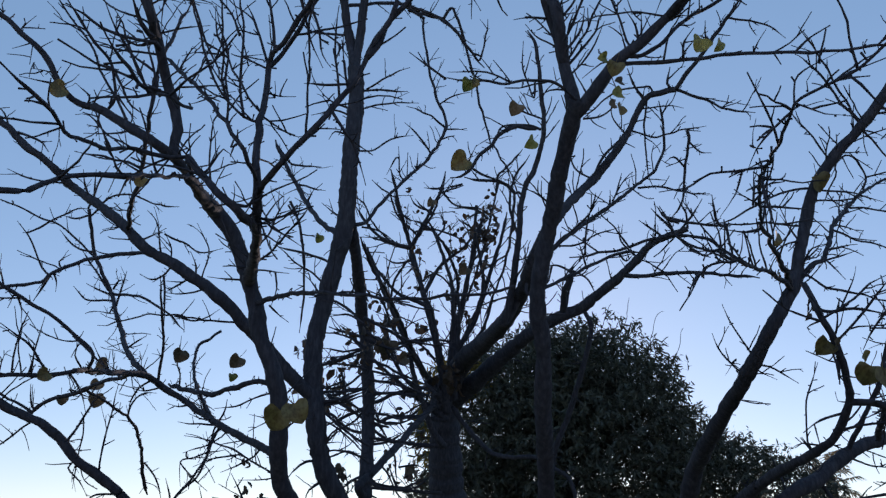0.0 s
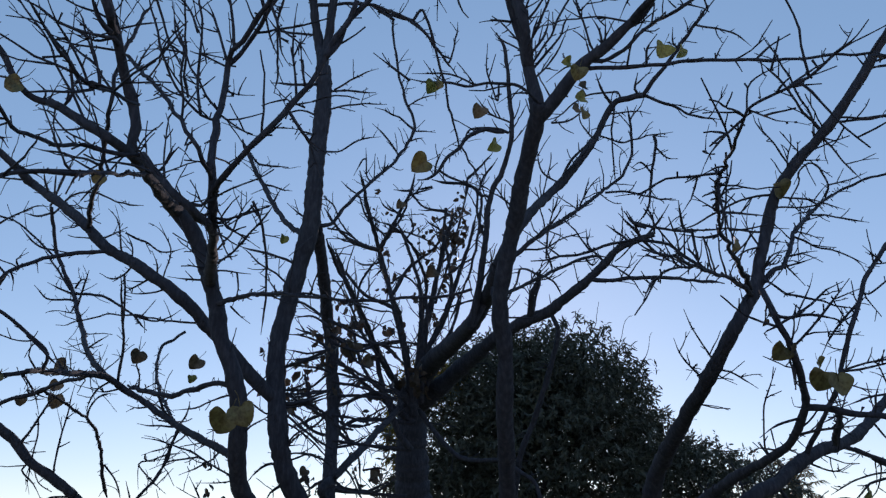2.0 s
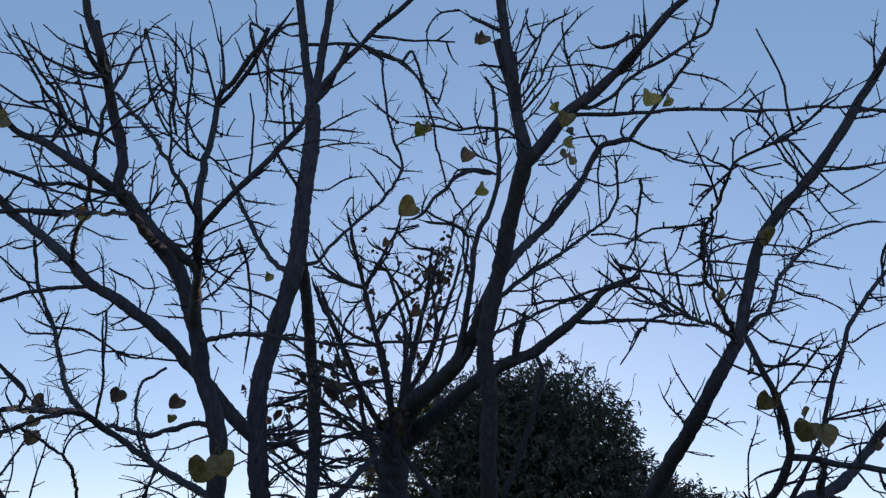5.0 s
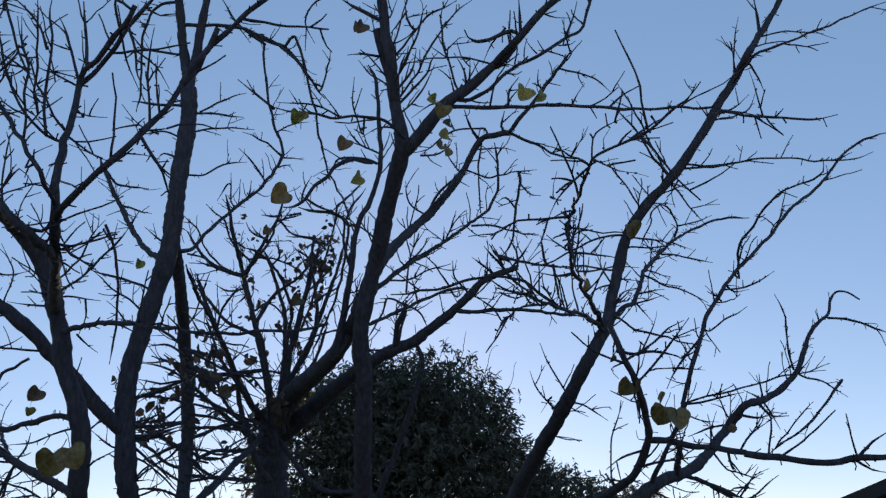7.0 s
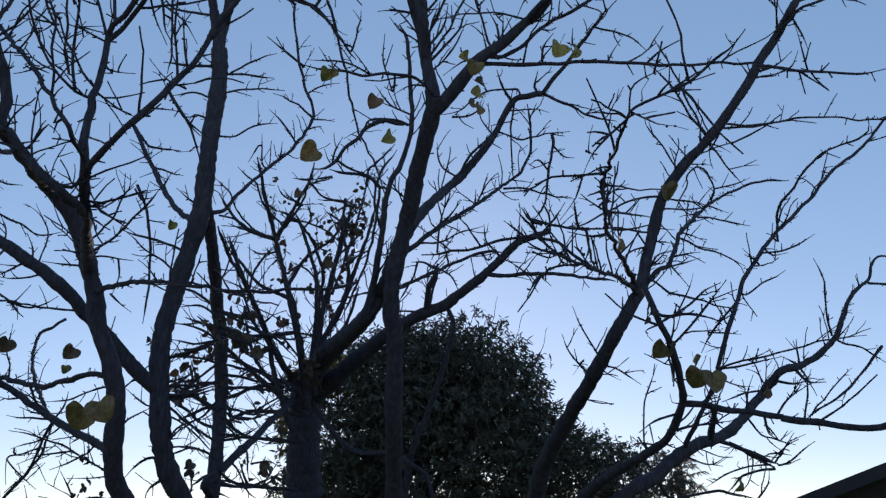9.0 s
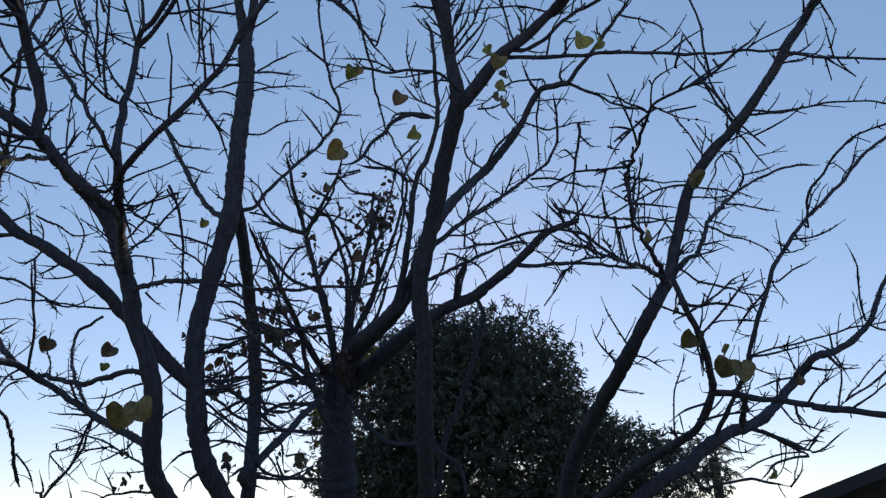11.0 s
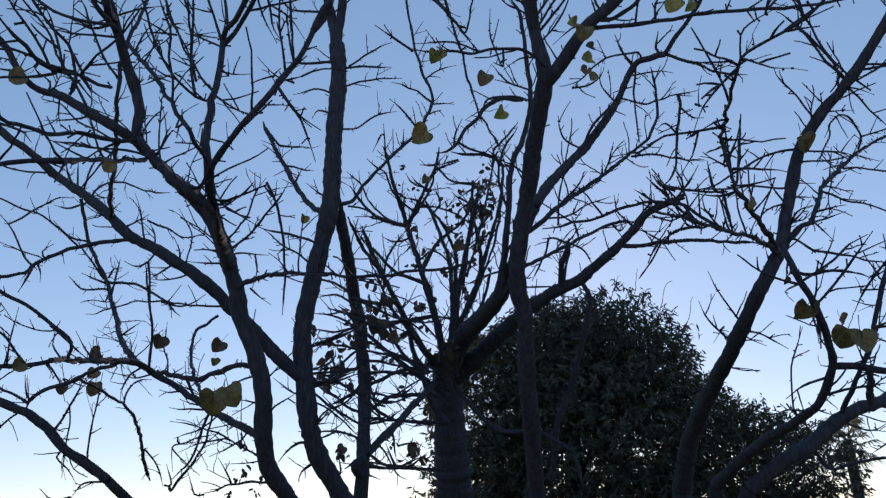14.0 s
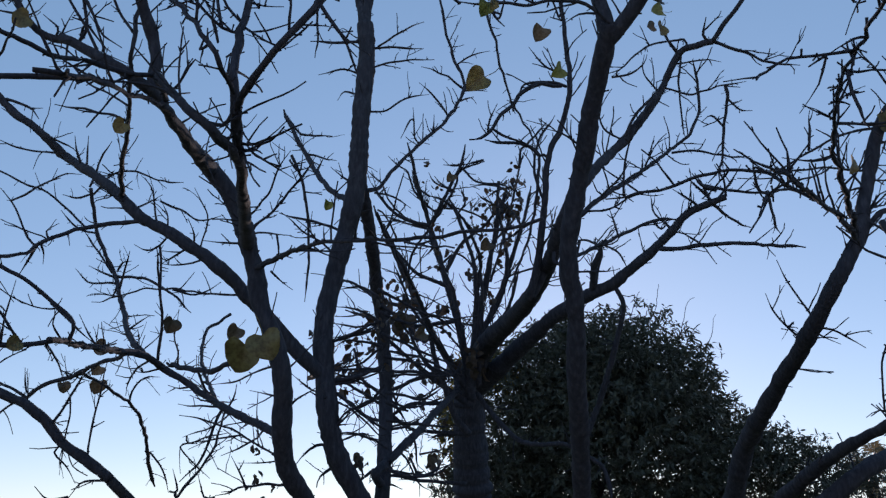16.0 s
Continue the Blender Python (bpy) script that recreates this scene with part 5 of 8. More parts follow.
twig(right_tree, (0.0047, 0.0039, 0.0030), (0.997, 2.386, 2.615), (1.064, 2.400, 2.620), (1.141, 2.420, 2.618), (1.180, 2.433, 2.609))
twig(right_tree, (0.0051, 0.0043, 0.0033), (1.618, 3.489, 2.995), (1.464, 3.485, 3.004), (1.336, 3.486, 2.998), (1.196, 3.486, 2.995))
twig(right_tree, (0.0050, 0.0042, 0.0033), (1.070, 2.604, 2.629), (1.021, 2.622, 2.623), (0.943, 2.642, 2.641))
twig(right_tree, (0.0051, 0.0042, 0.0033), (1.589, 3.489, 2.922), (1.491, 3.460, 2.887), (1.427, 3.446, 2.817))
twig(back_tree, (0.0114, 0.0095, 0.0075), (2.096, 5.854, 3.949), (2.137, 5.920, 3.770), (2.187, 5.961, 3.657))
twig(right_tree, (0.0052, 0.0044, 0.0034), (1.027, 2.726, 2.590), (1.001, 2.724, 2.620), (0.994, 2.716, 2.670))
twig(back_tree, (0.0114, 0.0095, 0.0075), (2.096, 5.861, 3.930), (2.021, 5.812, 3.956), (1.952, 5.656, 4.095))
twig(right_tree, (0.0040, 0.0033, 0.0026), (0.965, 2.342, 2.606), (0.920, 2.323, 2.626), (0.883, 2.316, 2.624))
twig(right_tree, (0.0051, 0.0042, 0.0033), (1.594, 3.490, 2.927), (1.571, 3.488, 2.936), (1.507, 3.483, 3.044))
twig(right_tree, (0.0032, 0.0026, 0.0021), (0.754, 1.565, 2.483), (0.715, 1.575, 2.449), (0.678, 1.587, 2.409), (0.659, 1.601, 2.364))
twig(right_tree, (0.0024, 0.0020, 0.0015), (0.759, 1.547, 2.490), (0.812, 1.538, 2.464), (0.843, 1.532, 2.454), (0.869, 1.528, 2.441))
twig(right_tree, (0.0051, 0.0043, 0.0033), (1.732, 3.407, 3.278), (1.627, 3.359, 3.387), (1.562, 3.330, 3.452))
twig(right_tree, (0.0023, 0.0019, 0.0015), (0.775, 1.543, 2.483), (0.814, 1.532, 2.496))
twig(right_tree, (0.0024, 0.0020, 0.0015), (0.754, 1.548, 2.493), (0.757, 1.538, 2.540), (0.776, 1.533, 2.564), (0.808, 1.532, 2.581), (0.852, 1.531, 2.601))
twig(right_tree, (0.0023, 0.0020, 0.0015), (0.775, 1.525, 2.506), (0.786, 1.514, 2.552))
twig(near_tree, (0.0041, 0.0035, 0.0027), (1.139, 2.636, 3.330), (1.180, 2.602, 3.403))
twig(back_tree, (0.0072, 0.0060, 0.0047), (1.785, 4.510, 4.811), (1.951, 4.497, 4.768), (2.051, 4.492, 4.722), (2.133, 4.498, 4.651))
twig(right_tree, (0.0024, 0.0020, 0.0015), (0.678, 1.587, 2.409), (0.672, 1.585, 2.415), (0.679, 1.567, 2.465))
twig(right_tree, (0.0036, 0.0030, 0.0023), (0.794, 1.796, 2.481), (0.772, 1.804, 2.481), (0.723, 1.833, 2.458))
twig(right_tree, (0.0034, 0.0029, 0.0022), (0.956, 2.336, 2.613), (1.001, 2.323, 2.662), (1.045, 2.317, 2.687))
twig(right_tree, (0.0061, 0.0051, 0.0040), (1.425, 3.560, 3.119), (1.432, 3.536, 3.236), (1.448, 3.525, 3.288))
twig(right_tree, (0.0051, 0.0042, 0.0033), (1.586, 3.490, 2.950), (1.661, 3.486, 2.947), (1.723, 3.483, 2.945))
twig(right_tree, (0.0050, 0.0042, 0.0033), (1.552, 3.484, 2.793), (1.625, 3.425, 2.858), (1.655, 3.392, 2.897))
twig(right_tree, (0.0051, 0.0043, 0.0033), (1.616, 3.489, 3.017), (1.715, 3.473, 3.003))
twig(right_tree, (0.0051, 0.0043, 0.0034), (1.650, 3.476, 3.107), (1.791, 3.489, 3.116), (1.928, 3.493, 3.147))
twig(right_tree, (0.0051, 0.0043, 0.0034), (1.661, 3.459, 3.155), (1.810, 3.463, 3.141), (1.913, 3.467, 3.127))
twig(right_tree, (0.0070, 0.0059, 0.0046), (2.566, 4.739, 3.730), (2.578, 4.698, 3.795), (2.517, 4.644, 3.885), (2.441, 4.623, 3.907), (2.363, 4.629, 3.842), (2.356, 4.639, 3.771), (2.269, 4.664, 3.596))
twig(right_tree, (0.0059, 0.0049, 0.0038), (2.578, 4.698, 3.795), (2.678, 4.643, 3.806), (2.776, 4.581, 3.831))
twig(right_tree, (0.0051, 0.0042, 0.0033), (1.853, 3.327, 3.387), (1.946, 3.358, 3.298), (2.047, 3.392, 3.202))
twig(right_tree, (0.0042, 0.0035, 0.0028), (1.846, 3.324, 3.394), (1.858, 3.328, 3.382), (1.966, 3.330, 3.339))
twig(right_tree, (0.0043, 0.0036, 0.0028), (1.774, 3.381, 3.318), (1.792, 3.386, 3.300), (1.890, 3.374, 3.301))
twig(right_tree, (0.0068, 0.0056, 0.0044), (1.856, 3.316, 3.404), (1.817, 3.296, 3.450), (1.740, 3.271, 3.508), (1.663, 3.232, 3.599), (1.586, 3.202, 3.668), (1.548, 3.195, 3.684))
twig(right_tree, (0.0059, 0.0049, 0.0039), (1.852, 3.318, 3.405), (1.775, 3.287, 3.531), (1.706, 3.254, 3.656), (1.647, 3.229, 3.758), (1.587, 3.208, 3.842))
twig(right_tree, (0.0067, 0.0056, 0.0044), (1.884, 3.291, 3.441), (2.019, 3.288, 3.457), (2.123, 3.285, 3.477), (2.275, 3.279, 3.506))
twig(right_tree, (0.0050, 0.0042, 0.0033), (2.014, 3.171, 3.638), (2.161, 3.175, 3.688), (2.232, 3.174, 3.731), (2.268, 3.163, 3.810))
twig(right_tree, (0.0050, 0.0042, 0.0033), (2.018, 3.167, 3.649), (1.960, 3.160, 3.738))
twig(right_tree, (0.0051, 0.0042, 0.0033), (1.823, 3.334, 3.386), (1.829, 3.329, 3.468))
twig(right_tree, (0.0064, 0.0053, 0.0042), (2.254, 4.320, 3.431), (2.374, 4.335, 3.435), (2.477, 4.354, 3.424), (2.598, 4.374, 3.414))
twig(right_tree, (0.0055, 0.0046, 0.0036), (1.860, 3.747, 3.074), (1.964, 3.750, 3.030), (2.068, 3.749, 2.999), (2.197, 3.753, 2.941))
twig(right_tree, (0.0046, 0.0039, 0.0030), (1.905, 3.806, 3.126), (1.974, 3.808, 3.111), (2.034, 3.817, 3.078))
twig(right_tree, (0.0057, 0.0048, 0.0038), (1.553, 3.441, 2.756), (1.655, 3.468, 2.704), (1.783, 3.486, 2.681), (1.925, 3.507, 2.654), (2.003, 3.512, 2.654))
twig(right_tree, (0.0057, 0.0048, 0.0038), (2.478, 4.643, 3.658), (2.544, 4.642, 3.638), (2.626, 4.642, 3.611))
twig(right_tree, (0.0052, 0.0044, 0.0034), (1.752, 3.600, 2.920), (1.834, 3.598, 2.946), (1.888, 3.601, 2.952))
twig(right_tree, (0.0051, 0.0043, 0.0033), (1.695, 3.547, 2.848), (1.780, 3.556, 2.877), (1.871, 3.566, 2.906))
twig(right_tree, (0.0051, 0.0043, 0.0034), (1.713, 3.557, 2.862), (1.791, 3.563, 2.771))
twig(right_tree, (0.0058, 0.0049, 0.0038), (1.559, 3.482, 2.775), (1.593, 3.408, 2.853), (1.643, 3.372, 2.869))
twig(right_tree, (0.0050, 0.0042, 0.0033), (1.565, 3.486, 2.838), (1.649, 3.495, 2.844), (1.692, 3.495, 2.883))
twig(right_tree, (0.0064, 0.0054, 0.0042), (1.258, 2.732, 2.429), (1.280, 2.742, 2.398), (1.328, 2.744, 2.387), (1.395, 2.740, 2.395), (1.462, 2.741, 2.384), (1.506, 2.745, 2.369))
twig(right_tree, (0.0051, 0.0042, 0.0033), (1.270, 2.708, 2.349), (1.404, 2.699, 2.432), (1.499, 2.691, 2.498))
twig(right_tree, (0.0051, 0.0043, 0.0033), (1.314, 2.754, 2.272), (1.346, 2.725, 2.303), (1.385, 2.685, 2.350), (1.429, 2.627, 2.419), (1.465, 2.582, 2.472))
twig(right_tree, (0.0032, 0.0027, 0.0021), (1.338, 2.705, 2.386), (1.398, 2.710, 2.486), (1.416, 2.711, 2.537))
twig(right_tree, (0.0068, 0.0057, 0.0044), (2.046, 3.539, 2.767), (2.040, 3.567, 2.715), (1.972, 3.617, 2.639), (1.927, 3.663, 2.561), (1.894, 3.703, 2.493))
twig(right_tree, (0.0051, 0.0043, 0.0033), (1.954, 3.631, 2.617), (2.050, 3.604, 2.674))
twig(right_tree, (0.0043, 0.0036, 0.0028), (1.915, 3.665, 2.561), (1.888, 3.639, 2.621))
twig(right_tree, (0.0043, 0.0036, 0.0028), (1.915, 3.660, 2.573), (2.083, 3.659, 2.570))
twig(right_tree, (0.0033, 0.0027, 0.0021), (1.906, 3.513, 2.465), (1.882, 3.514, 2.467), (1.820, 3.519, 2.449))
twig(right_tree, (0.0050, 0.0042, 0.0033), (2.029, 3.530, 2.739), (2.059, 3.534, 2.725), (2.149, 3.502, 2.785), (2.241, 3.473, 2.839))
twig(right_tree, (0.0052, 0.0044, 0.0034), (2.157, 3.588, 2.912), (2.178, 3.593, 2.897), (2.074, 3.543, 2.962))
twig(right_tree, (0.0063, 0.0052, 0.0041), (2.304, 3.654, 3.064), (2.334, 3.660, 3.046), (2.334, 3.654, 3.130), (2.375, 3.648, 3.215), (2.421, 3.645, 3.272))
twig(right_tree, (0.0053, 0.0044, 0.0035), (2.231, 3.623, 2.992), (2.276, 3.631, 2.965), (2.349, 3.624, 2.975))
twig(right_tree, (0.0049, 0.0041, 0.0032), (1.474, 3.475, 2.630), (1.462, 3.463, 2.667), (1.452, 3.444, 2.725))
twig(right_tree, (0.0052, 0.0043, 0.0034), (1.257, 2.735, 2.440), (1.255, 2.757, 2.383), (1.274, 2.763, 2.364))
twig(right_tree, (0.0038, 0.0032, 0.0025), (1.276, 2.708, 2.349), (1.215, 2.698, 2.318), (1.233, 2.686, 2.276))
twig(right_tree, (0.0050, 0.0042, 0.0033), (1.376, 3.630, 2.422), (1.291, 3.603, 2.544), (1.242, 3.581, 2.655))
twig(right_tree, (0.0051, 0.0043, 0.0033), (1.360, 3.732, 2.360), (1.256, 3.691, 2.464), (1.204, 3.656, 2.547))
twig(right_tree, (0.0050, 0.0042, 0.0033), (1.379, 3.660, 2.403), (1.440, 3.654, 2.400), (1.512, 3.659, 2.362), (1.572, 3.666, 2.324))
twig(right_tree, (0.0042, 0.0035, 0.0028), (1.382, 3.674, 2.393), (1.482, 3.688, 2.348))
twig(right_tree, (0.0034, 0.0028, 0.0022), (1.299, 3.708, 2.420), (1.319, 3.701, 2.439), (1.262, 3.708, 2.365))
twig(right_tree, (0.0043, 0.0036, 0.0028), (1.401, 3.213, 1.981), (1.376, 3.203, 2.011), (1.383, 3.184, 2.135), (1.414, 3.168, 2.239), (1.437, 3.158, 2.302))
twig(right_tree, (0.0054, 0.0045, 0.0035), (1.427, 2.974, 2.087), (1.336, 2.974, 2.061), (1.271, 2.980, 2.014))
twig(right_tree, (0.0042, 0.0035, 0.0027), (1.411, 3.144, 1.992), (1.322, 3.126, 2.002), (1.276, 3.127, 1.973))
twig(right_tree, (0.0055, 0.0046, 0.0036), (1.420, 3.049, 2.032), (1.497, 3.025, 2.049), (1.571, 3.002, 2.060), (1.644, 2.979, 2.071))
twig(right_tree, (0.0051, 0.0043, 0.0034), (1.805, 3.853, 2.037), (1.946, 3.867, 1.996), (2.037, 3.856, 2.030))
twig(right_tree, (0.0055, 0.0046, 0.0036), (2.408, 4.144, 2.023), (2.333, 4.163, 2.018), (2.206, 4.204, 1.985), (2.092, 4.254, 1.925))
twig(right_tree, (0.0083, 0.0069, 0.0054), (1.624, 3.760, 1.930), (1.709, 3.790, 1.837), (1.778, 3.774, 1.846), (1.871, 3.750, 1.865), (1.939, 3.737, 1.867), (2.030, 3.729, 1.841), (2.086, 3.722, 1.830))
twig(right_tree, (0.0074, 0.0062, 0.0048), (2.433, 4.157, 2.002), (2.310, 4.129, 1.989), (2.212, 4.113, 1.950), (2.126, 4.106, 1.873))
twig(right_tree, (0.0049, 0.0041, 0.0032), (2.086, 3.722, 1.830), (2.146, 3.718, 1.892), (2.156, 3.711, 1.962))
twig(right_tree, (0.0041, 0.0034, 0.0027), (1.873, 3.544, 2.342), (1.949, 3.536, 2.303), (2.034, 3.511, 2.296))
twig(right_tree, (0.0073, 0.0061, 0.0048), (2.641, 4.534, 2.475), (2.534, 4.575, 2.469), (2.426, 4.634, 2.420))
twig(right_tree, (0.0038, 0.0032, 0.0025), (1.592, 2.790, 2.069), (1.602, 2.766, 2.135), (1.612, 2.746, 2.187))
twig(right_tree, (0.0052, 0.0044, 0.0034), (2.681, 4.573, 2.498), (2.593, 4.511, 2.613), (2.542, 4.480, 2.670))
twig(right_tree, (0.0057, 0.0048, 0.0037), (1.889, 3.535, 2.377), (2.001, 3.507, 2.393), (2.153, 3.465, 2.425))
twig(right_tree, (0.0050, 0.0041, 0.0032), (1.627, 2.739, 2.050), (1.650, 2.764, 1.994), (1.695, 2.776, 1.970))
twig(right_tree, (0.0064, 0.0054, 0.0042), (1.341, 2.785, 2.240), (1.354, 2.815, 2.188), (1.380, 2.836, 2.153))
twig(right_tree, (0.0051, 0.0043, 0.0033), (1.326, 2.756, 2.272), (1.314, 2.767, 2.237), (1.340, 2.788, 2.164))
twig(right_tree, (0.0040, 0.0033, 0.0026), (1.423, 2.937, 2.117), (1.391, 2.936, 2.123), (1.379, 2.933, 2.152))
twig(right_tree, (0.0042, 0.0035, 0.0027), (1.420, 3.110, 1.998), (1.458, 3.134, 1.980), (1.507, 3.153, 1.977))
twig(right_tree, (0.0044, 0.0036, 0.0029), (1.394, 3.282, 1.968), (1.436, 3.298, 1.915), (1.457, 3.281, 1.955))
twig(main_tree, (0.0078, 0.0065, 0.0051), (-0.593, 4.480, 2.050), (-0.689, 4.454, 2.056), (-0.744, 4.449, 2.023), (-0.784, 4.450, 1.968))
twig(main_tree, (0.0059, 0.0050, 0.0039), (-0.660, 4.471, 2.304), (-0.745, 4.444, 2.336), (-0.826, 4.402, 2.389))
twig(main_tree, (0.0049, 0.0041, 0.0032), (-0.695, 3.714, 2.077), (-0.642, 3.673, 2.130), (-0.577, 3.637, 2.159), (-0.525, 3.606, 2.189))
twig(main_tree, (0.0059, 0.0050, 0.0039), (-0.658, 4.470, 2.287), (-0.541, 4.470, 2.233), (-0.422, 4.478, 2.131), (-0.364, 4.484, 2.073))
twig(main_tree, (0.0058, 0.0049, 0.0038), (-0.627, 4.472, 2.109), (-0.561, 4.421, 2.199), (-0.471, 4.389, 2.235), (-0.383, 4.368, 2.245))
twig(main_tree, (0.0058, 0.0049, 0.0038), (-0.623, 4.472, 2.107), (-0.502, 4.430, 2.113), (-0.412, 4.406, 2.095))
twig(main_tree, (0.0072, 0.0060, 0.0047), (-0.479, 5.416, 2.410), (-0.376, 5.467, 2.309), (-0.325, 5.508, 2.224))
twig(main_tree, (0.0085, 0.0071, 0.0056), (-0.476, 5.431, 2.586), (-0.260, 5.319, 2.567), (-0.114, 5.235, 2.542), (-0.007, 5.167, 2.535))
twig(main_tree, (0.0072, 0.0060, 0.0047), (-0.471, 5.425, 2.451), (-0.336, 5.405, 2.388), (-0.190, 5.346, 2.411), (-0.082, 5.291, 2.453))
twig(main_tree, (0.0071, 0.0059, 0.0046), (-0.465, 5.377, 2.269), (-0.335, 5.413, 2.301), (-0.267, 5.435, 2.338))
twig(main_tree, (0.0072, 0.0060, 0.0047), (-0.336, 5.411, 2.371), (-0.409, 5.419, 2.409), (-0.374, 5.404, 2.549))
twig(main_tree, (0.0071, 0.0059, 0.0046), (-0.390, 5.426, 2.141), (-0.335, 5.440, 2.097), (-0.268, 5.504, 1.963), (-0.199, 5.526, 1.922))
twig(main_tree, (0.0068, 0.0057, 0.0045), (-0.459, 5.286, 2.021), (-0.253, 5.302, 2.000), (-0.117, 5.313, 1.998))
twig(main_tree, (0.0080, 0.0067, 0.0052), (-0.676, 4.481, 2.415), (-0.498, 4.530, 2.434), (-0.397, 4.563, 2.453))
twig(main_tree, (0.0079, 0.0066, 0.0052), (-0.665, 4.471, 2.338), (-0.488, 4.472, 2.379), (-0.370, 4.469, 2.420))
twig(main_tree, (0.0081, 0.0068, 0.0053), (-0.690, 4.496, 2.553), (-0.556, 4.480, 2.593), (-0.404, 4.459, 2.646))
twig(main_tree, (0.0072, 0.0061, 0.0047), (-0.489, 5.302, 2.864), (-0.617, 5.293, 2.803), (-0.770, 5.260, 2.781))
twig(main_tree, (0.0060, 0.0050, 0.0039), (-0.678, 4.483, 2.430), (-0.518, 4.457, 2.481), (-0.532, 4.427, 2.565))
twig(main_tree, (0.0085, 0.0071, 0.0056), (-0.483, 5.381, 2.728), (-0.264, 5.358, 2.682), (-0.120, 5.352, 2.606), (-0.013, 5.343, 2.566))
twig(main_tree, (0.0072, 0.0060, 0.0047), (-0.192, 5.355, 2.644), (-0.297, 5.328, 2.677), (-0.421, 5.333, 2.609))
twig(main_tree, (0.0084, 0.0070, 0.0055), (-0.494, 5.267, 2.916), (-0.420, 5.263, 2.920), (-0.330, 5.267, 2.846), (-0.259, 5.288, 2.704))
twig(back_tree, (0.0121, 0.0101, 0.0079), (0.035, 7.653, 3.152), (-0.187, 7.571, 3.401), (-0.341, 7.548, 3.477))
twig(back_tree, (0.0104, 0.0087, 0.0068), (0.059, 7.550, 3.443), (-0.134, 7.535, 3.470), (-0.289, 7.545, 3.423))
twig(main_tree, (0.0093, 0.0078, 0.0061), (-0.042, 5.189, 2.540), (-0.146, 5.179, 2.680))
twig(back_tree, (0.0142, 0.0119, 0.0093), (0.581, 4.718, 4.132), (0.445, 4.685, 4.120), (0.359, 4.675, 4.077), (0.302, 4.676, 4.000), (0.217, 4.673, 3.912), (0.171, 4.675, 3.838), (0.112, 4.672, 3.781), (0.051, 4.662, 3.758))
twig(back_tree, (0.0118, 0.0098, 0.0077), (0.449, 4.822, 3.730), (0.397, 4.805, 3.776), (0.327, 4.795, 3.803), (0.222, 4.793, 3.808), (0.125, 4.783, 3.832))
twig(back_tree, (0.0081, 0.0067, 0.0053), (0.171, 4.675, 3.838), (0.274, 4.732, 3.806), (0.397, 4.791, 3.785))
twig(back_tree, (0.0069, 0.0058, 0.0045), (0.146, 4.676, 3.801), (0.161, 4.648, 3.882), (0.207, 4.617, 3.968))
twig(back_tree, (0.0125, 0.0104, 0.0082), (0.162, 7.282, 4.911), (0.065, 7.315, 4.904), (-0.015, 7.342, 4.900))
twig(back_tree, (0.0126, 0.0105, 0.0082), (-0.015, 7.338, 4.910), (-0.069, 7.360, 4.897), (-0.205, 7.391, 4.925))
twig(back_tree, (0.0125, 0.0104, 0.0082), (0.480, 7.280, 4.827), (0.493, 7.275, 4.979), (0.566, 7.274, 5.066), (0.661, 7.273, 5.183), (0.746, 7.272, 5.283))
twig(back_tree, (0.0106, 0.0089, 0.0070), (0.404, 7.334, 4.573), (0.327, 7.329, 4.647), (0.195, 7.340, 4.694), (0.036, 7.368, 4.708))
twig(back_tree, (0.0104, 0.0087, 0.0068), (0.375, 7.170, 4.580), (0.271, 7.151, 4.546), (0.166, 7.141, 4.472))
twig(back_tree, (0.0104, 0.0087, 0.0068), (0.269, 7.240, 4.426), (0.218, 7.225, 4.460), (0.090, 7.189, 4.548))
twig(back_tree, (0.0106, 0.0089, 0.0069), (-0.096, 7.323, 4.617), (-0.174, 7.304, 4.656), (-0.278, 7.284, 4.694), (-0.329, 7.247, 4.777))
twig(back_tree, (0.0106, 0.0089, 0.0070), (-0.284, 7.403, 4.470), (-0.410, 7.318, 4.552), (-0.473, 7.245, 4.636), (-0.504, 7.159, 4.741), (-0.578, 7.114, 4.779), (-0.674, 7.044, 4.844))
twig(main_tree, (0.0119, 0.0100, 0.0078), (-0.669, 4.475, 2.369), (-0.529, 4.456, 2.377), (-0.409, 4.426, 2.414))
twig(main_tree, (0.0121, 0.0102, 0.0079), (-0.478, 5.416, 2.628), (-0.590, 5.403, 2.607), (-0.694, 5.386, 2.571), (-0.778, 5.357, 2.585))
twig(main_tree, (0.0101, 0.0085, 0.0066), (-0.616, 4.486, 2.580), (-0.520, 4.436, 2.604), (-0.424, 4.381, 2.638))
twig(main_tree, (0.0079, 0.0066, 0.0052), (-0.514, 4.449, 2.390), (-0.456, 4.466, 2.348), (-0.404, 4.477, 2.319))
twig(main_tree, (0.0080, 0.0067, 0.0052), (-0.530, 4.442, 2.523), (-0.504, 4.475, 2.424), (-0.534, 4.485, 2.397))
twig(main_tree, (0.0079, 0.0066, 0.0052), (-0.665, 4.471, 2.338), (-0.573, 4.476, 2.278), (-0.528, 4.480, 2.234), (-0.468, 4.482, 2.190), (-0.409, 4.487, 2.132))
twig(main_tree, (0.0068, 0.0057, 0.0045), (-0.631, 4.470, 2.122), (-0.562, 4.430, 2.186), (-0.516, 4.404, 2.218))
twig(main_tree, (0.0058, 0.0049, 0.0038), (-0.614, 4.478, 2.071), (-0.475, 4.445, 2.114), (-0.403, 4.451, 2.057))
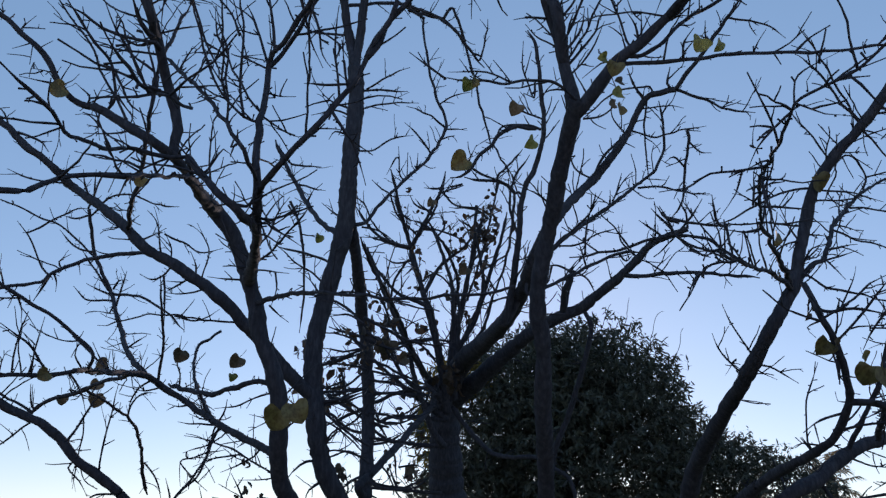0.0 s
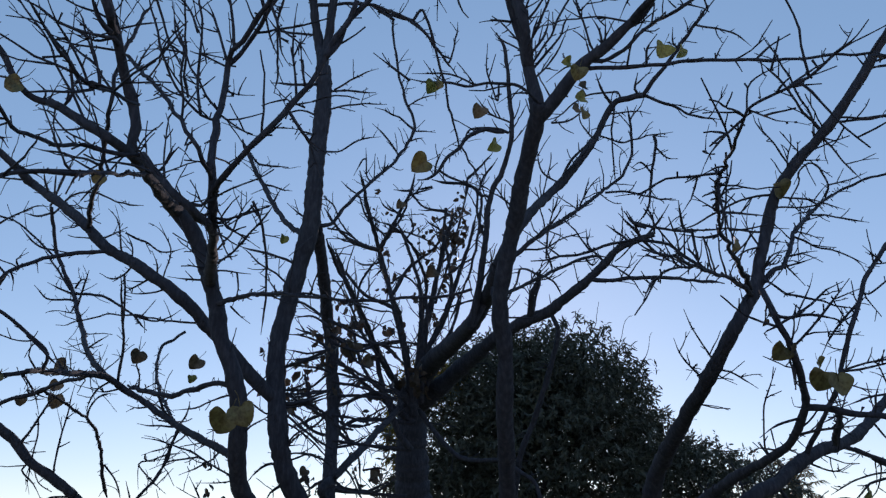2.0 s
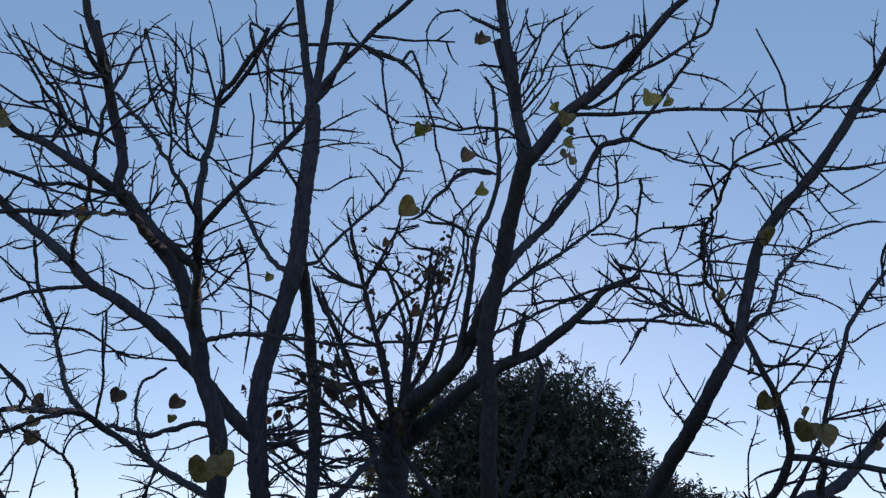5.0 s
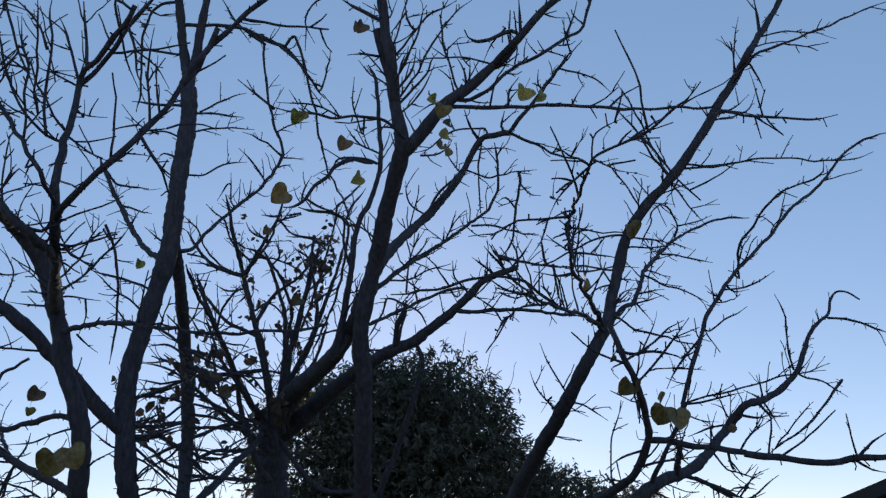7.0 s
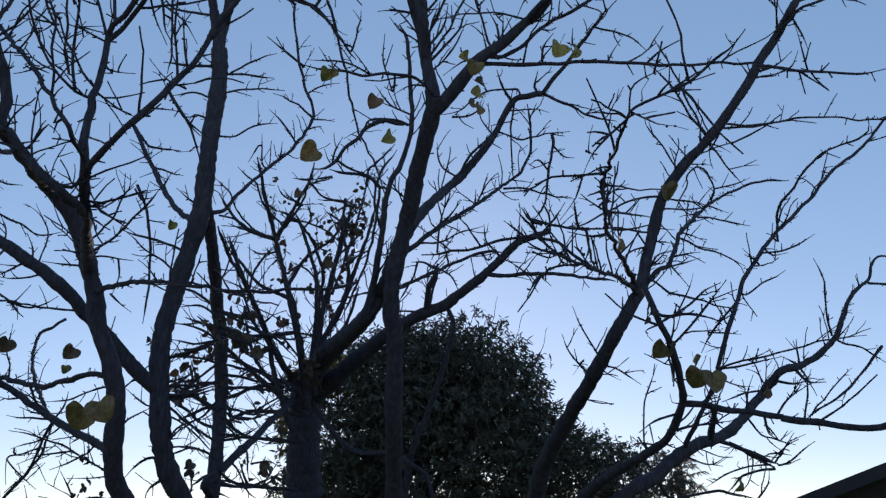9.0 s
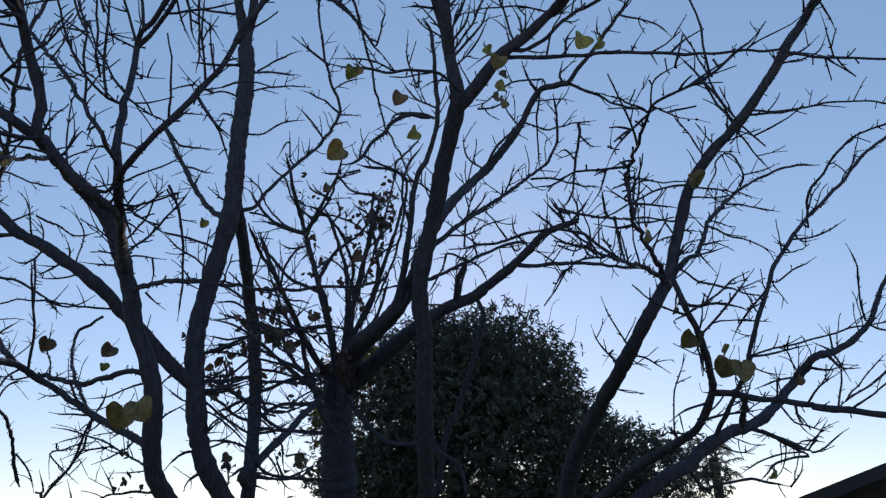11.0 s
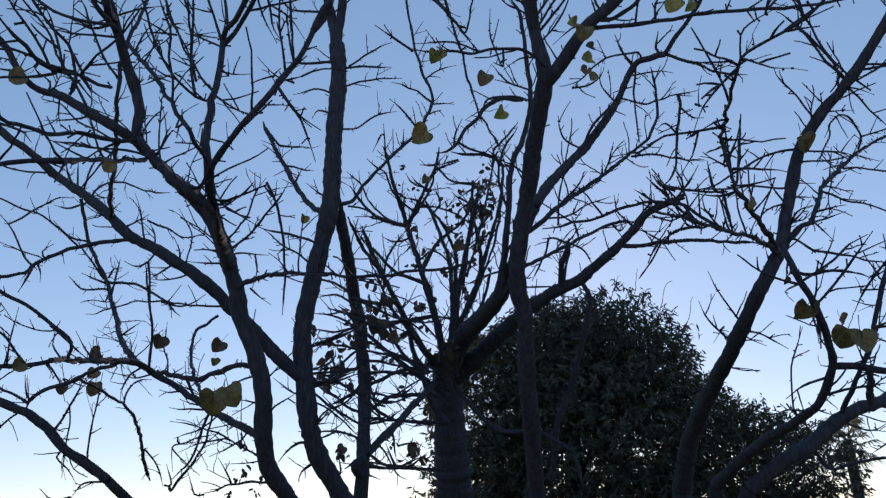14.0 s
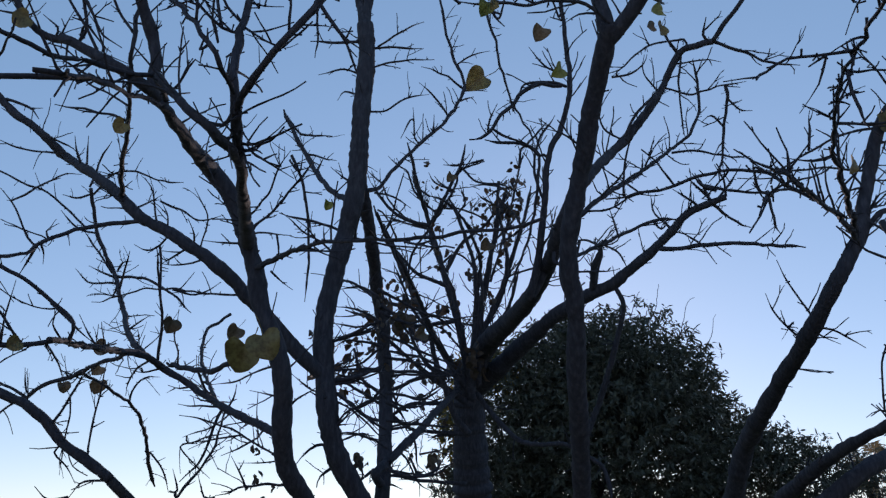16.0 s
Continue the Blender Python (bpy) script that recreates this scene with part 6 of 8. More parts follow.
twig(main_tree, (0.0097, 0.0081, 0.0063), (-0.474, 5.438, 2.542), (-0.396, 5.467, 2.416), (-0.341, 5.464, 2.407), (-0.269, 5.456, 2.404), (-0.241, 5.466, 2.359))
twig(main_tree, (0.0094, 0.0079, 0.0062), (-0.465, 5.371, 2.254), (-0.329, 5.350, 2.276), (-0.222, 5.313, 2.338))
twig(main_tree, (0.0070, 0.0059, 0.0046), (-0.096, 5.224, 2.541), (-0.096, 5.233, 2.514), (-0.167, 5.248, 2.476), (-0.254, 5.268, 2.426), (-0.341, 5.265, 2.438))
twig(back_tree, (0.0103, 0.0086, 0.0067), (0.013, 7.777, 2.534), (-0.248, 7.768, 2.539), (-0.350, 7.777, 2.492))
twig(main_tree, (0.0095, 0.0079, 0.0062), (-0.274, 5.488, 1.997), (-0.302, 5.472, 2.064), (-0.337, 5.452, 2.149))
twig(main_tree, (0.0075, 0.0063, 0.0049), (-0.336, 5.701, 2.251), (-0.316, 5.708, 2.227), (-0.299, 5.792, 2.053))
twig(main_tree, (0.0075, 0.0063, 0.0049), (-0.289, 5.742, 2.157), (-0.177, 5.742, 2.173), (-0.104, 5.759, 2.136))
twig(main_tree, (0.0091, 0.0076, 0.0060), (-0.458, 5.275, 1.994), (-0.283, 5.255, 1.982), (-0.180, 5.225, 2.010), (-0.094, 5.198, 2.038))
twig(main_tree, (0.0090, 0.0076, 0.0059), (-0.467, 5.256, 1.954), (-0.348, 5.246, 1.918))
twig(main_tree, (0.0058, 0.0049, 0.0038), (-0.526, 4.516, 1.886), (-0.477, 4.506, 1.909), (-0.491, 4.480, 2.019))
twig(main_tree, (0.0097, 0.0081, 0.0063), (-0.584, 4.492, 1.981), (-0.680, 4.514, 1.920), (-0.694, 4.528, 1.874))
twig(back_tree, (0.0129, 0.0108, 0.0085), (1.773, 5.922, 3.982), (1.666, 5.909, 4.025), (1.603, 5.882, 4.107))
twig(right_tree, (0.0044, 0.0037, 0.0029), (0.843, 1.984, 2.526), (0.842, 1.976, 2.475), (0.849, 1.968, 2.433), (0.851, 1.960, 2.391), (0.869, 1.949, 2.356))
twig(right_tree, (0.0068, 0.0057, 0.0044), (2.352, 3.678, 3.117), (2.321, 3.623, 3.162), (2.322, 3.553, 3.210), (2.345, 3.471, 3.253), (2.349, 3.414, 3.288), (2.368, 3.348, 3.320), (2.382, 3.299, 3.343), (2.435, 3.211, 3.354), (2.480, 3.144, 3.353), (2.492, 3.087, 3.378), (2.476, 3.039, 3.410))
twig(right_tree, (0.0056, 0.0047, 0.0037), (2.203, 3.610, 2.962), (2.304, 3.594, 2.970), (2.388, 3.572, 3.001), (2.464, 3.546, 3.048))
twig(right_tree, (0.0050, 0.0042, 0.0033), (2.511, 3.736, 3.264), (2.514, 3.726, 3.292))
twig(right_tree, (0.0085, 0.0071, 0.0056), (3.515, 4.669, 3.190), (3.666, 4.683, 3.191), (3.844, 4.713, 3.160), (4.002, 4.743, 3.124))
twig(right_tree, (0.0069, 0.0058, 0.0045), (3.129, 4.549, 2.811), (3.102, 4.528, 2.928), (3.091, 4.499, 3.062), (3.088, 4.480, 3.146), (3.034, 4.465, 3.266))
twig(right_tree, (0.0051, 0.0043, 0.0034), (1.882, 3.535, 2.379), (2.009, 3.504, 2.413), (2.162, 3.470, 2.446), (2.315, 3.433, 2.485), (2.380, 3.420, 2.496), (2.522, 3.393, 2.514))
twig(right_tree, (0.0069, 0.0058, 0.0045), (3.139, 4.551, 2.794), (3.214, 4.551, 2.761), (3.299, 4.542, 2.743), (3.386, 4.547, 2.694), (3.456, 4.550, 2.654))
twig(right_tree, (0.0092, 0.0077, 0.0060), (3.379, 4.546, 2.698), (3.410, 4.519, 2.750), (3.331, 4.533, 2.656), (3.225, 4.551, 2.539), (3.123, 4.562, 2.457), (3.005, 4.569, 2.391), (2.887, 4.578, 2.310))
twig(right_tree, (0.0055, 0.0046, 0.0036), (2.935, 4.575, 2.343), (3.038, 4.539, 2.468), (3.130, 4.509, 2.563), (3.185, 4.494, 2.611))
twig(right_tree, (0.0088, 0.0073, 0.0057), (2.795, 4.453, 2.590), (2.870, 4.453, 2.516), (2.959, 4.424, 2.511))
twig(right_tree, (0.0091, 0.0077, 0.0060), (2.811, 4.689, 2.561), (2.918, 4.685, 2.551), (3.007, 4.675, 2.560))
twig(right_tree, (0.0066, 0.0055, 0.0043), (2.821, 4.460, 2.615), (2.910, 4.494, 2.508), (2.948, 4.515, 2.447))
twig(right_tree, (0.0045, 0.0038, 0.0030), (1.649, 2.705, 2.037), (1.690, 2.675, 2.102), (1.757, 2.650, 2.146))
twig(right_tree, (0.0066, 0.0055, 0.0043), (2.887, 4.578, 2.310), (2.914, 4.538, 2.483), (2.938, 4.513, 2.595))
twig(right_tree, (0.0066, 0.0055, 0.0043), (2.821, 4.460, 2.615), (2.715, 4.448, 2.661))
twig(right_tree, (0.0066, 0.0056, 0.0044), (2.862, 4.484, 2.616), (2.852, 4.477, 2.636), (2.824, 4.421, 2.756))
twig(right_tree, (0.0048, 0.0040, 0.0031), (1.876, 2.425, 1.978), (1.930, 2.414, 1.945), (1.983, 2.398, 1.929))
twig(right_tree, (0.0059, 0.0050, 0.0039), (1.887, 2.417, 1.980), (1.928, 2.387, 2.019), (1.974, 2.356, 2.058))
twig(right_tree, (0.0056, 0.0047, 0.0037), (2.332, 3.971, 2.014), (2.386, 3.966, 2.081), (2.458, 3.959, 2.162))
twig(right_tree, (0.0061, 0.0051, 0.0040), (2.368, 4.271, 2.289), (2.450, 4.286, 2.191), (2.522, 4.277, 2.161), (2.622, 4.259, 2.135))
twig(right_tree, (0.0056, 0.0047, 0.0037), (2.349, 3.976, 2.004), (2.389, 3.965, 2.014), (2.484, 3.951, 2.079), (2.547, 3.944, 2.114))
twig(right_tree, (0.0056, 0.0047, 0.0037), (2.384, 3.968, 2.062), (2.323, 3.999, 2.050), (2.263, 4.038, 2.022))
twig(right_tree, (0.0090, 0.0075, 0.0059), (2.249, 3.005, 4.026), (2.240, 2.984, 4.123), (2.230, 2.966, 4.206))
twig(right_tree, (0.0045, 0.0038, 0.0029), (2.257, 3.003, 4.026), (2.407, 2.989, 4.057), (2.570, 2.985, 4.062))
twig(right_tree, (0.0045, 0.0038, 0.0030), (2.156, 3.123, 3.874), (2.139, 3.064, 3.960), (2.125, 2.967, 4.097))
twig(near_tree, (0.0030, 0.0025, 0.0020), (1.583, 2.126, 3.015), (1.556, 2.101, 3.113), (1.538, 2.090, 3.158))
twig(right_tree, (0.0055, 0.0046, 0.0036), (2.224, 3.125, 3.968), (2.254, 3.127, 3.950), (2.362, 3.207, 3.851))
twig(right_tree, (0.0054, 0.0045, 0.0035), (1.900, 3.276, 3.461), (2.032, 3.238, 3.444), (2.198, 3.171, 3.454), (2.340, 3.121, 3.444), (2.457, 3.087, 3.419), (2.595, 3.040, 3.404), (2.695, 2.990, 3.429))
twig(right_tree, (0.0054, 0.0045, 0.0035), (2.027, 3.161, 3.667), (2.130, 3.126, 3.701), (2.192, 3.092, 3.754))
twig(right_tree, (0.0070, 0.0059, 0.0046), (3.260, 4.579, 2.973), (3.239, 4.580, 2.981), (3.298, 4.559, 2.959))
twig(right_tree, (0.0073, 0.0061, 0.0048), (3.438, 4.653, 3.156), (3.436, 4.650, 3.250))
twig(main_tree, (0.0063, 0.0053, 0.0041), (-1.110, 3.136, 3.892), (-1.108, 3.119, 3.932), (-1.078, 3.143, 3.840), (-1.043, 3.169, 3.736), (-1.002, 3.186, 3.655), (-0.955, 3.209, 3.552))
twig(main_tree, (0.0062, 0.0052, 0.0041), (-0.955, 3.209, 3.552), (-0.945, 3.238, 3.477), (-0.949, 3.161, 3.562), (-0.928, 3.049, 3.677), (-0.908, 2.909, 3.818))
twig(main_tree, (0.0043, 0.0036, 0.0028), (-0.362, 2.097, 3.178), (-0.412, 2.093, 3.209), (-0.400, 2.161, 3.143), (-0.387, 2.217, 3.085), (-0.357, 2.273, 3.027))
twig(main_tree, (0.0096, 0.0081, 0.0063), (-0.672, 4.594, 5.120), (-0.733, 4.605, 5.121), (-0.841, 4.667, 5.090), (-0.894, 4.759, 4.978), (-0.911, 4.843, 4.862), (-0.910, 4.966, 4.685), (-0.945, 5.057, 4.566))
twig(main_tree, (0.0061, 0.0051, 0.0040), (-0.881, 4.736, 5.006), (-0.913, 4.734, 5.024), (-0.826, 4.727, 5.028))
twig(main_tree, (0.0039, 0.0033, 0.0026), (-0.341, 2.166, 3.243), (-0.299, 2.172, 3.223), (-0.246, 2.170, 3.222))
twig(main_tree, (0.0120, 0.0100, 0.0078), (-0.648, 4.613, 4.964), (-0.474, 4.572, 4.952), (-0.368, 4.549, 4.938), (-0.262, 4.527, 4.921), (-0.137, 4.516, 4.862), (-0.011, 4.510, 4.787), (0.098, 4.521, 4.679), (0.135, 4.530, 4.627))
twig(main_tree, (0.0103, 0.0086, 0.0068), (-0.138, 4.931, 5.093), (-0.334, 4.898, 5.232), (-0.434, 4.850, 5.371))
twig(main_tree, (0.0030, 0.0025, 0.0020), (-0.048, 1.916, 3.049), (-0.040, 1.917, 3.041), (0.004, 1.917, 3.042))
twig(near_tree, (0.0092, 0.0077, 0.0060), (0.437, 2.806, 3.757), (0.345, 2.816, 3.823), (0.299, 2.824, 3.852), (0.253, 2.832, 3.881))
twig(near_tree, (0.0047, 0.0039, 0.0031), (0.409, 2.870, 3.751), (0.352, 2.885, 3.773))
twig(near_tree, (0.0046, 0.0039, 0.0030), (0.434, 2.802, 3.782), (0.458, 2.798, 3.781), (0.478, 2.771, 3.846))
twig(near_tree, (0.0070, 0.0059, 0.0046), (0.910, 2.496, 3.515), (0.900, 2.463, 3.578), (0.894, 2.426, 3.650))
twig(near_tree, (0.0035, 0.0029, 0.0023), (0.980, 2.432, 3.591), (0.989, 2.435, 3.579), (1.081, 2.423, 3.555))
twig(near_tree, (0.0044, 0.0037, 0.0029), (0.883, 2.629, 3.520), (0.897, 2.632, 3.508), (0.892, 2.608, 3.660))
twig(near_tree, (0.0044, 0.0037, 0.0029), (0.887, 2.612, 3.636), (0.842, 2.668, 3.593), (0.818, 2.720, 3.542))
twig(near_tree, (0.0053, 0.0044, 0.0035), (0.463, 2.811, 3.585), (0.543, 2.750, 3.673), (0.594, 2.710, 3.730), (0.668, 2.674, 3.765), (0.710, 2.655, 3.782))
twig(near_tree, (0.0052, 0.0044, 0.0034), (0.479, 2.807, 3.485), (0.549, 2.718, 3.624), (0.575, 2.661, 3.718), (0.561, 2.643, 3.756))
twig(near_tree, (0.0053, 0.0044, 0.0035), (0.490, 2.884, 3.431), (0.591, 2.848, 3.585), (0.647, 2.824, 3.710), (0.716, 2.802, 3.814), (0.799, 2.785, 3.895))
twig(near_tree, (0.0060, 0.0050, 0.0039), (0.556, 2.740, 3.687), (0.537, 2.737, 3.703), (0.505, 2.718, 3.808))
twig(near_tree, (0.0051, 0.0043, 0.0034), (0.729, 2.734, 3.403), (0.703, 2.726, 3.436), (0.680, 2.708, 3.525), (0.645, 2.688, 3.639), (0.653, 2.653, 3.774))
twig(near_tree, (0.0037, 0.0031, 0.0024), (0.668, 2.700, 3.571), (0.706, 2.661, 3.600), (0.736, 2.643, 3.603))
twig(near_tree, (0.0059, 0.0049, 0.0039), (1.120, 2.602, 3.601), (1.146, 2.557, 3.677), (1.152, 2.526, 3.734))
twig(back_tree, (0.0063, 0.0052, 0.0041), (1.854, 4.441, 4.886), (1.807, 4.386, 4.999), (1.787, 4.337, 5.095))
twig(near_tree, (0.0047, 0.0039, 0.0030), (0.253, 2.832, 3.881), (0.164, 2.857, 3.862), (0.122, 2.898, 3.791), (0.160, 2.931, 3.707))
twig(near_tree, (0.0038, 0.0032, 0.0025), (0.518, 2.727, 3.762), (0.451, 2.738, 3.654), (0.473, 2.733, 3.626))
twig(near_tree, (0.0044, 0.0037, 0.0029), (1.007, 2.617, 3.534), (0.966, 2.620, 3.598))
twig(near_tree, (0.0044, 0.0037, 0.0029), (0.836, 2.667, 3.474), (0.901, 2.651, 3.495), (0.945, 2.650, 3.486))
twig(main_tree, (0.0051, 0.0043, 0.0033), (-1.838, 3.857, 2.174), (-2.007, 3.899, 2.067), (-2.103, 3.918, 2.022), (-2.244, 3.954, 1.934))
twig(main_tree, (0.0051, 0.0043, 0.0034), (-2.047, 3.904, 2.056), (-2.083, 3.857, 2.114), (-2.075, 3.796, 2.206))
twig(main_tree, (0.0051, 0.0043, 0.0034), (-2.006, 3.897, 2.072), (-2.067, 3.871, 2.128))
twig(main_tree, (0.0090, 0.0075, 0.0059), (-2.421, 5.012, 2.385), (-2.634, 5.013, 2.497), (-2.790, 5.019, 2.571))
twig(main_tree, (0.0058, 0.0049, 0.0038), (-1.800, 4.129, 3.049), (-1.876, 4.057, 3.120), (-1.939, 3.990, 3.175), (-2.030, 3.930, 3.196), (-2.126, 3.853, 3.237), (-2.234, 3.783, 3.253))
twig(main_tree, (0.0057, 0.0047, 0.0037), (-1.967, 4.023, 2.918), (-2.009, 4.010, 2.954), (-2.064, 3.969, 3.083), (-2.134, 3.938, 3.175))
twig(main_tree, (0.0057, 0.0048, 0.0037), (-2.092, 3.957, 3.119), (-1.986, 3.964, 3.183), (-1.880, 3.971, 3.247), (-1.786, 3.988, 3.268))
twig(main_tree, (0.0067, 0.0056, 0.0044), (-2.229, 4.566, 3.670), (-2.430, 4.513, 3.677), (-2.548, 4.465, 3.717))
twig(main_tree, (0.0076, 0.0063, 0.0049), (-1.967, 4.023, 2.918), (-2.003, 4.050, 2.869), (-2.058, 4.091, 2.795))
twig(main_tree, (0.0041, 0.0034, 0.0027), (-1.559, 3.050, 2.214), (-1.539, 3.006, 2.316), (-1.517, 2.970, 2.399))
twig(main_tree, (0.0042, 0.0035, 0.0027), (-1.519, 3.112, 2.231), (-1.510, 3.099, 2.357), (-1.493, 3.095, 2.441))
twig(main_tree, (0.0043, 0.0036, 0.0028), (-1.760, 3.023, 2.629), (-1.735, 3.001, 2.732))
twig(main_tree, (0.0043, 0.0036, 0.0028), (-1.681, 3.105, 2.573), (-1.707, 3.071, 2.676))
twig(main_tree, (0.0044, 0.0036, 0.0029), (-1.640, 3.150, 2.539), (-1.647, 3.226, 2.459))
twig(main_tree, (0.0040, 0.0034, 0.0026), (-1.589, 3.015, 2.198), (-1.574, 3.004, 2.276), (-1.556, 3.004, 2.296))
twig(main_tree, (0.0054, 0.0045, 0.0035), (-1.635, 3.000, 2.278), (-1.685, 2.995, 2.340), (-1.733, 2.993, 2.383))
twig(main_tree, (0.0056, 0.0047, 0.0037), (-1.481, 3.169, 2.246), (-1.524, 3.115, 2.319), (-1.579, 3.064, 2.373), (-1.628, 3.026, 2.407))
twig(main_tree, (0.0052, 0.0043, 0.0034), (-1.543, 3.858, 2.407), (-1.571, 3.832, 2.450), (-1.600, 3.791, 2.520))
twig(main_tree, (0.0057, 0.0048, 0.0037), (-1.927, 4.050, 2.962), (-1.939, 4.036, 2.995), (-1.887, 4.039, 3.038))
twig(main_tree, (0.0057, 0.0048, 0.0037), (-1.956, 4.028, 2.934), (-1.944, 4.039, 2.907), (-1.946, 4.077, 2.845))
twig(main_tree, (0.0058, 0.0048, 0.0038), (-1.864, 4.093, 3.010), (-1.853, 4.114, 2.956))
twig(main_tree, (0.0085, 0.0071, 0.0056), (-2.519, 6.050, 3.465), (-2.586, 6.032, 3.552), (-2.744, 5.987, 3.769))
twig(main_tree, (0.0062, 0.0052, 0.0040), (-0.961, 2.441, 3.232), (-1.043, 2.411, 3.233), (-1.122, 2.375, 3.247), (-1.167, 2.345, 3.272), (-1.228, 2.311, 3.295))
twig(main_tree, (0.0038, 0.0032, 0.0025), (-1.057, 2.580, 2.981), (-1.051, 2.576, 2.994), (-0.979, 2.596, 2.968))
twig(main_tree, (0.0089, 0.0074, 0.0058), (-2.521, 4.391, 3.924), (-2.375, 4.388, 3.877), (-2.283, 4.395, 3.802))
twig(main_tree, (0.0025, 0.0021, 0.0017), (-0.879, 1.766, 2.544), (-0.876, 1.784, 2.504))
twig(main_tree, (0.0067, 0.0056, 0.0044), (-2.705, 4.376, 4.045), (-2.668, 4.358, 4.103), (-2.715, 4.349, 4.101), (-2.718, 4.334, 4.131))
twig(main_tree, (0.0067, 0.0056, 0.0044), (-2.539, 4.388, 3.942), (-2.563, 4.348, 4.016), (-2.618, 4.309, 4.072))
twig(main_tree, (0.0039, 0.0033, 0.0026), (-1.222, 2.624, 3.097), (-1.201, 2.610, 3.142), (-1.180, 2.599, 3.179))
twig(main_tree, (0.0040, 0.0033, 0.0026), (-1.271, 2.680, 3.131), (-1.262, 2.670, 3.159), (-1.334, 2.675, 3.217))
twig(main_tree, (0.0040, 0.0033, 0.0026), (-1.455, 2.581, 3.324), (-1.516, 2.571, 3.287))
twig(main_tree, (0.0040, 0.0033, 0.0026), (-1.500, 2.564, 3.360), (-1.492, 2.560, 3.371), (-1.441, 2.541, 3.411))
twig(main_tree, (0.0040, 0.0033, 0.0026), (-1.558, 2.537, 3.418), (-1.553, 2.529, 3.483))
twig(main_tree, (0.0040, 0.0033, 0.0026), (-1.383, 2.620, 3.234), (-1.401, 2.621, 3.226), (-1.465, 2.605, 3.237))
twig(main_tree, (0.0040, 0.0033, 0.0026), (-1.449, 2.609, 3.234), (-1.446, 2.603, 3.250), (-1.429, 2.638, 3.220))
twig(main_tree, (0.0040, 0.0033, 0.0026), (-1.356, 2.643, 3.185), (-1.344, 2.641, 3.193), (-1.295, 2.636, 3.227))
twig(main_tree, (0.0066, 0.0055, 0.0043), (-2.226, 4.420, 3.696), (-2.121, 4.446, 3.655), (-2.075, 4.469, 3.608))
twig(main_tree, (0.0043, 0.0036, 0.0028), (-1.434, 3.235, 2.265), (-1.414, 3.248, 2.235), (-1.388, 3.278, 2.175), (-1.372, 3.307, 2.115))
twig(main_tree, (0.0043, 0.0036, 0.0028), (-1.435, 3.239, 2.255), (-1.416, 3.283, 2.209))
twig(main_tree, (0.0067, 0.0056, 0.0044), (-2.397, 4.993, 2.403), (-2.417, 4.986, 2.419), (-2.437, 4.958, 2.548))
twig(main_tree, (0.0041, 0.0035, 0.0027), (-1.525, 3.103, 2.228), (-1.517, 3.095, 2.272), (-1.522, 3.085, 2.312))
twig(main_tree, (0.0052, 0.0043, 0.0034), (-1.065, 2.583, 2.986), (-1.123, 2.547, 3.096), (-1.165, 2.521, 3.180), (-1.217, 2.492, 3.274), (-1.279, 2.466, 3.359), (-1.346, 2.436, 3.453))
twig(main_tree, (0.0026, 0.0022, 0.0017), (-0.470, 1.261, 2.351), (-0.475, 1.265, 2.340), (-0.488, 1.236, 2.372), (-0.501, 1.204, 2.406), (-0.517, 1.172, 2.438), (-0.532, 1.140, 2.470))
twig(main_tree, (0.0044, 0.0037, 0.0029), (-0.518, 2.198, 2.796), (-0.565, 2.193, 2.809), (-0.612, 2.164, 2.848), (-0.642, 2.132, 2.895), (-0.663, 2.097, 2.948), (-0.676, 2.062, 3.001), (-0.696, 2.028, 3.053), (-0.700, 1.986, 3.117))
twig(main_tree, (0.0050, 0.0042, 0.0033), (-0.565, 2.193, 2.809), (-0.582, 2.187, 2.909), (-0.587, 2.175, 3.059), (-0.602, 2.159, 3.252))
twig(main_tree, (0.0040, 0.0033, 0.0026), (-0.597, 2.173, 3.077), (-0.626, 2.160, 3.149), (-0.673, 2.152, 3.204), (-0.729, 2.149, 3.243))
twig(main_tree, (0.0038, 0.0032, 0.0025), (-0.987, 2.399, 3.345), (-0.927, 2.393, 3.376), (-0.853, 2.408, 3.359))
twig(main_tree, (0.0032, 0.0027, 0.0021), (-0.903, 2.398, 3.370), (-0.900, 2.394, 3.381), (-0.771, 2.419, 3.367))
twig(main_tree, (0.0032, 0.0027, 0.0021), (-0.932, 2.393, 3.373), (-0.927, 2.398, 3.361), (-0.886, 2.409, 3.312))
twig(main_tree, (0.0039, 0.0033, 0.0026), (-0.996, 2.475, 3.345), (-0.979, 2.473, 3.350), (-0.940, 2.492, 3.313))
twig(main_tree, (0.0047, 0.0040, 0.0031), (-1.373, 2.640, 3.189), (-1.437, 2.621, 3.197), (-1.491, 2.608, 3.200))
twig(main_tree, (0.0041, 0.0034, 0.0027), (-1.436, 2.589, 3.305), (-1.423, 2.587, 3.311), (-1.384, 2.582, 3.333))
twig(near_tree, (0.0081, 0.0068, 0.0053), (0.901, 2.500, 3.514), (0.876, 2.493, 3.533), (0.730, 2.493, 3.470), (0.687, 2.467, 3.510))
twig(back_tree, (0.0073, 0.0061, 0.0048), (1.701, 4.601, 4.706), (1.669, 4.595, 4.723), (1.659, 4.552, 4.822))
twig(near_tree, (0.0056, 0.0047, 0.0037), (1.034, 2.613, 3.547), (1.004, 2.604, 3.583))
twig(main_tree, (0.0047, 0.0039, 0.0031), (-1.634, 3.891, 2.004), (-1.675, 3.902, 1.969), (-1.627, 3.918, 1.914), (-1.590, 3.938, 1.848))
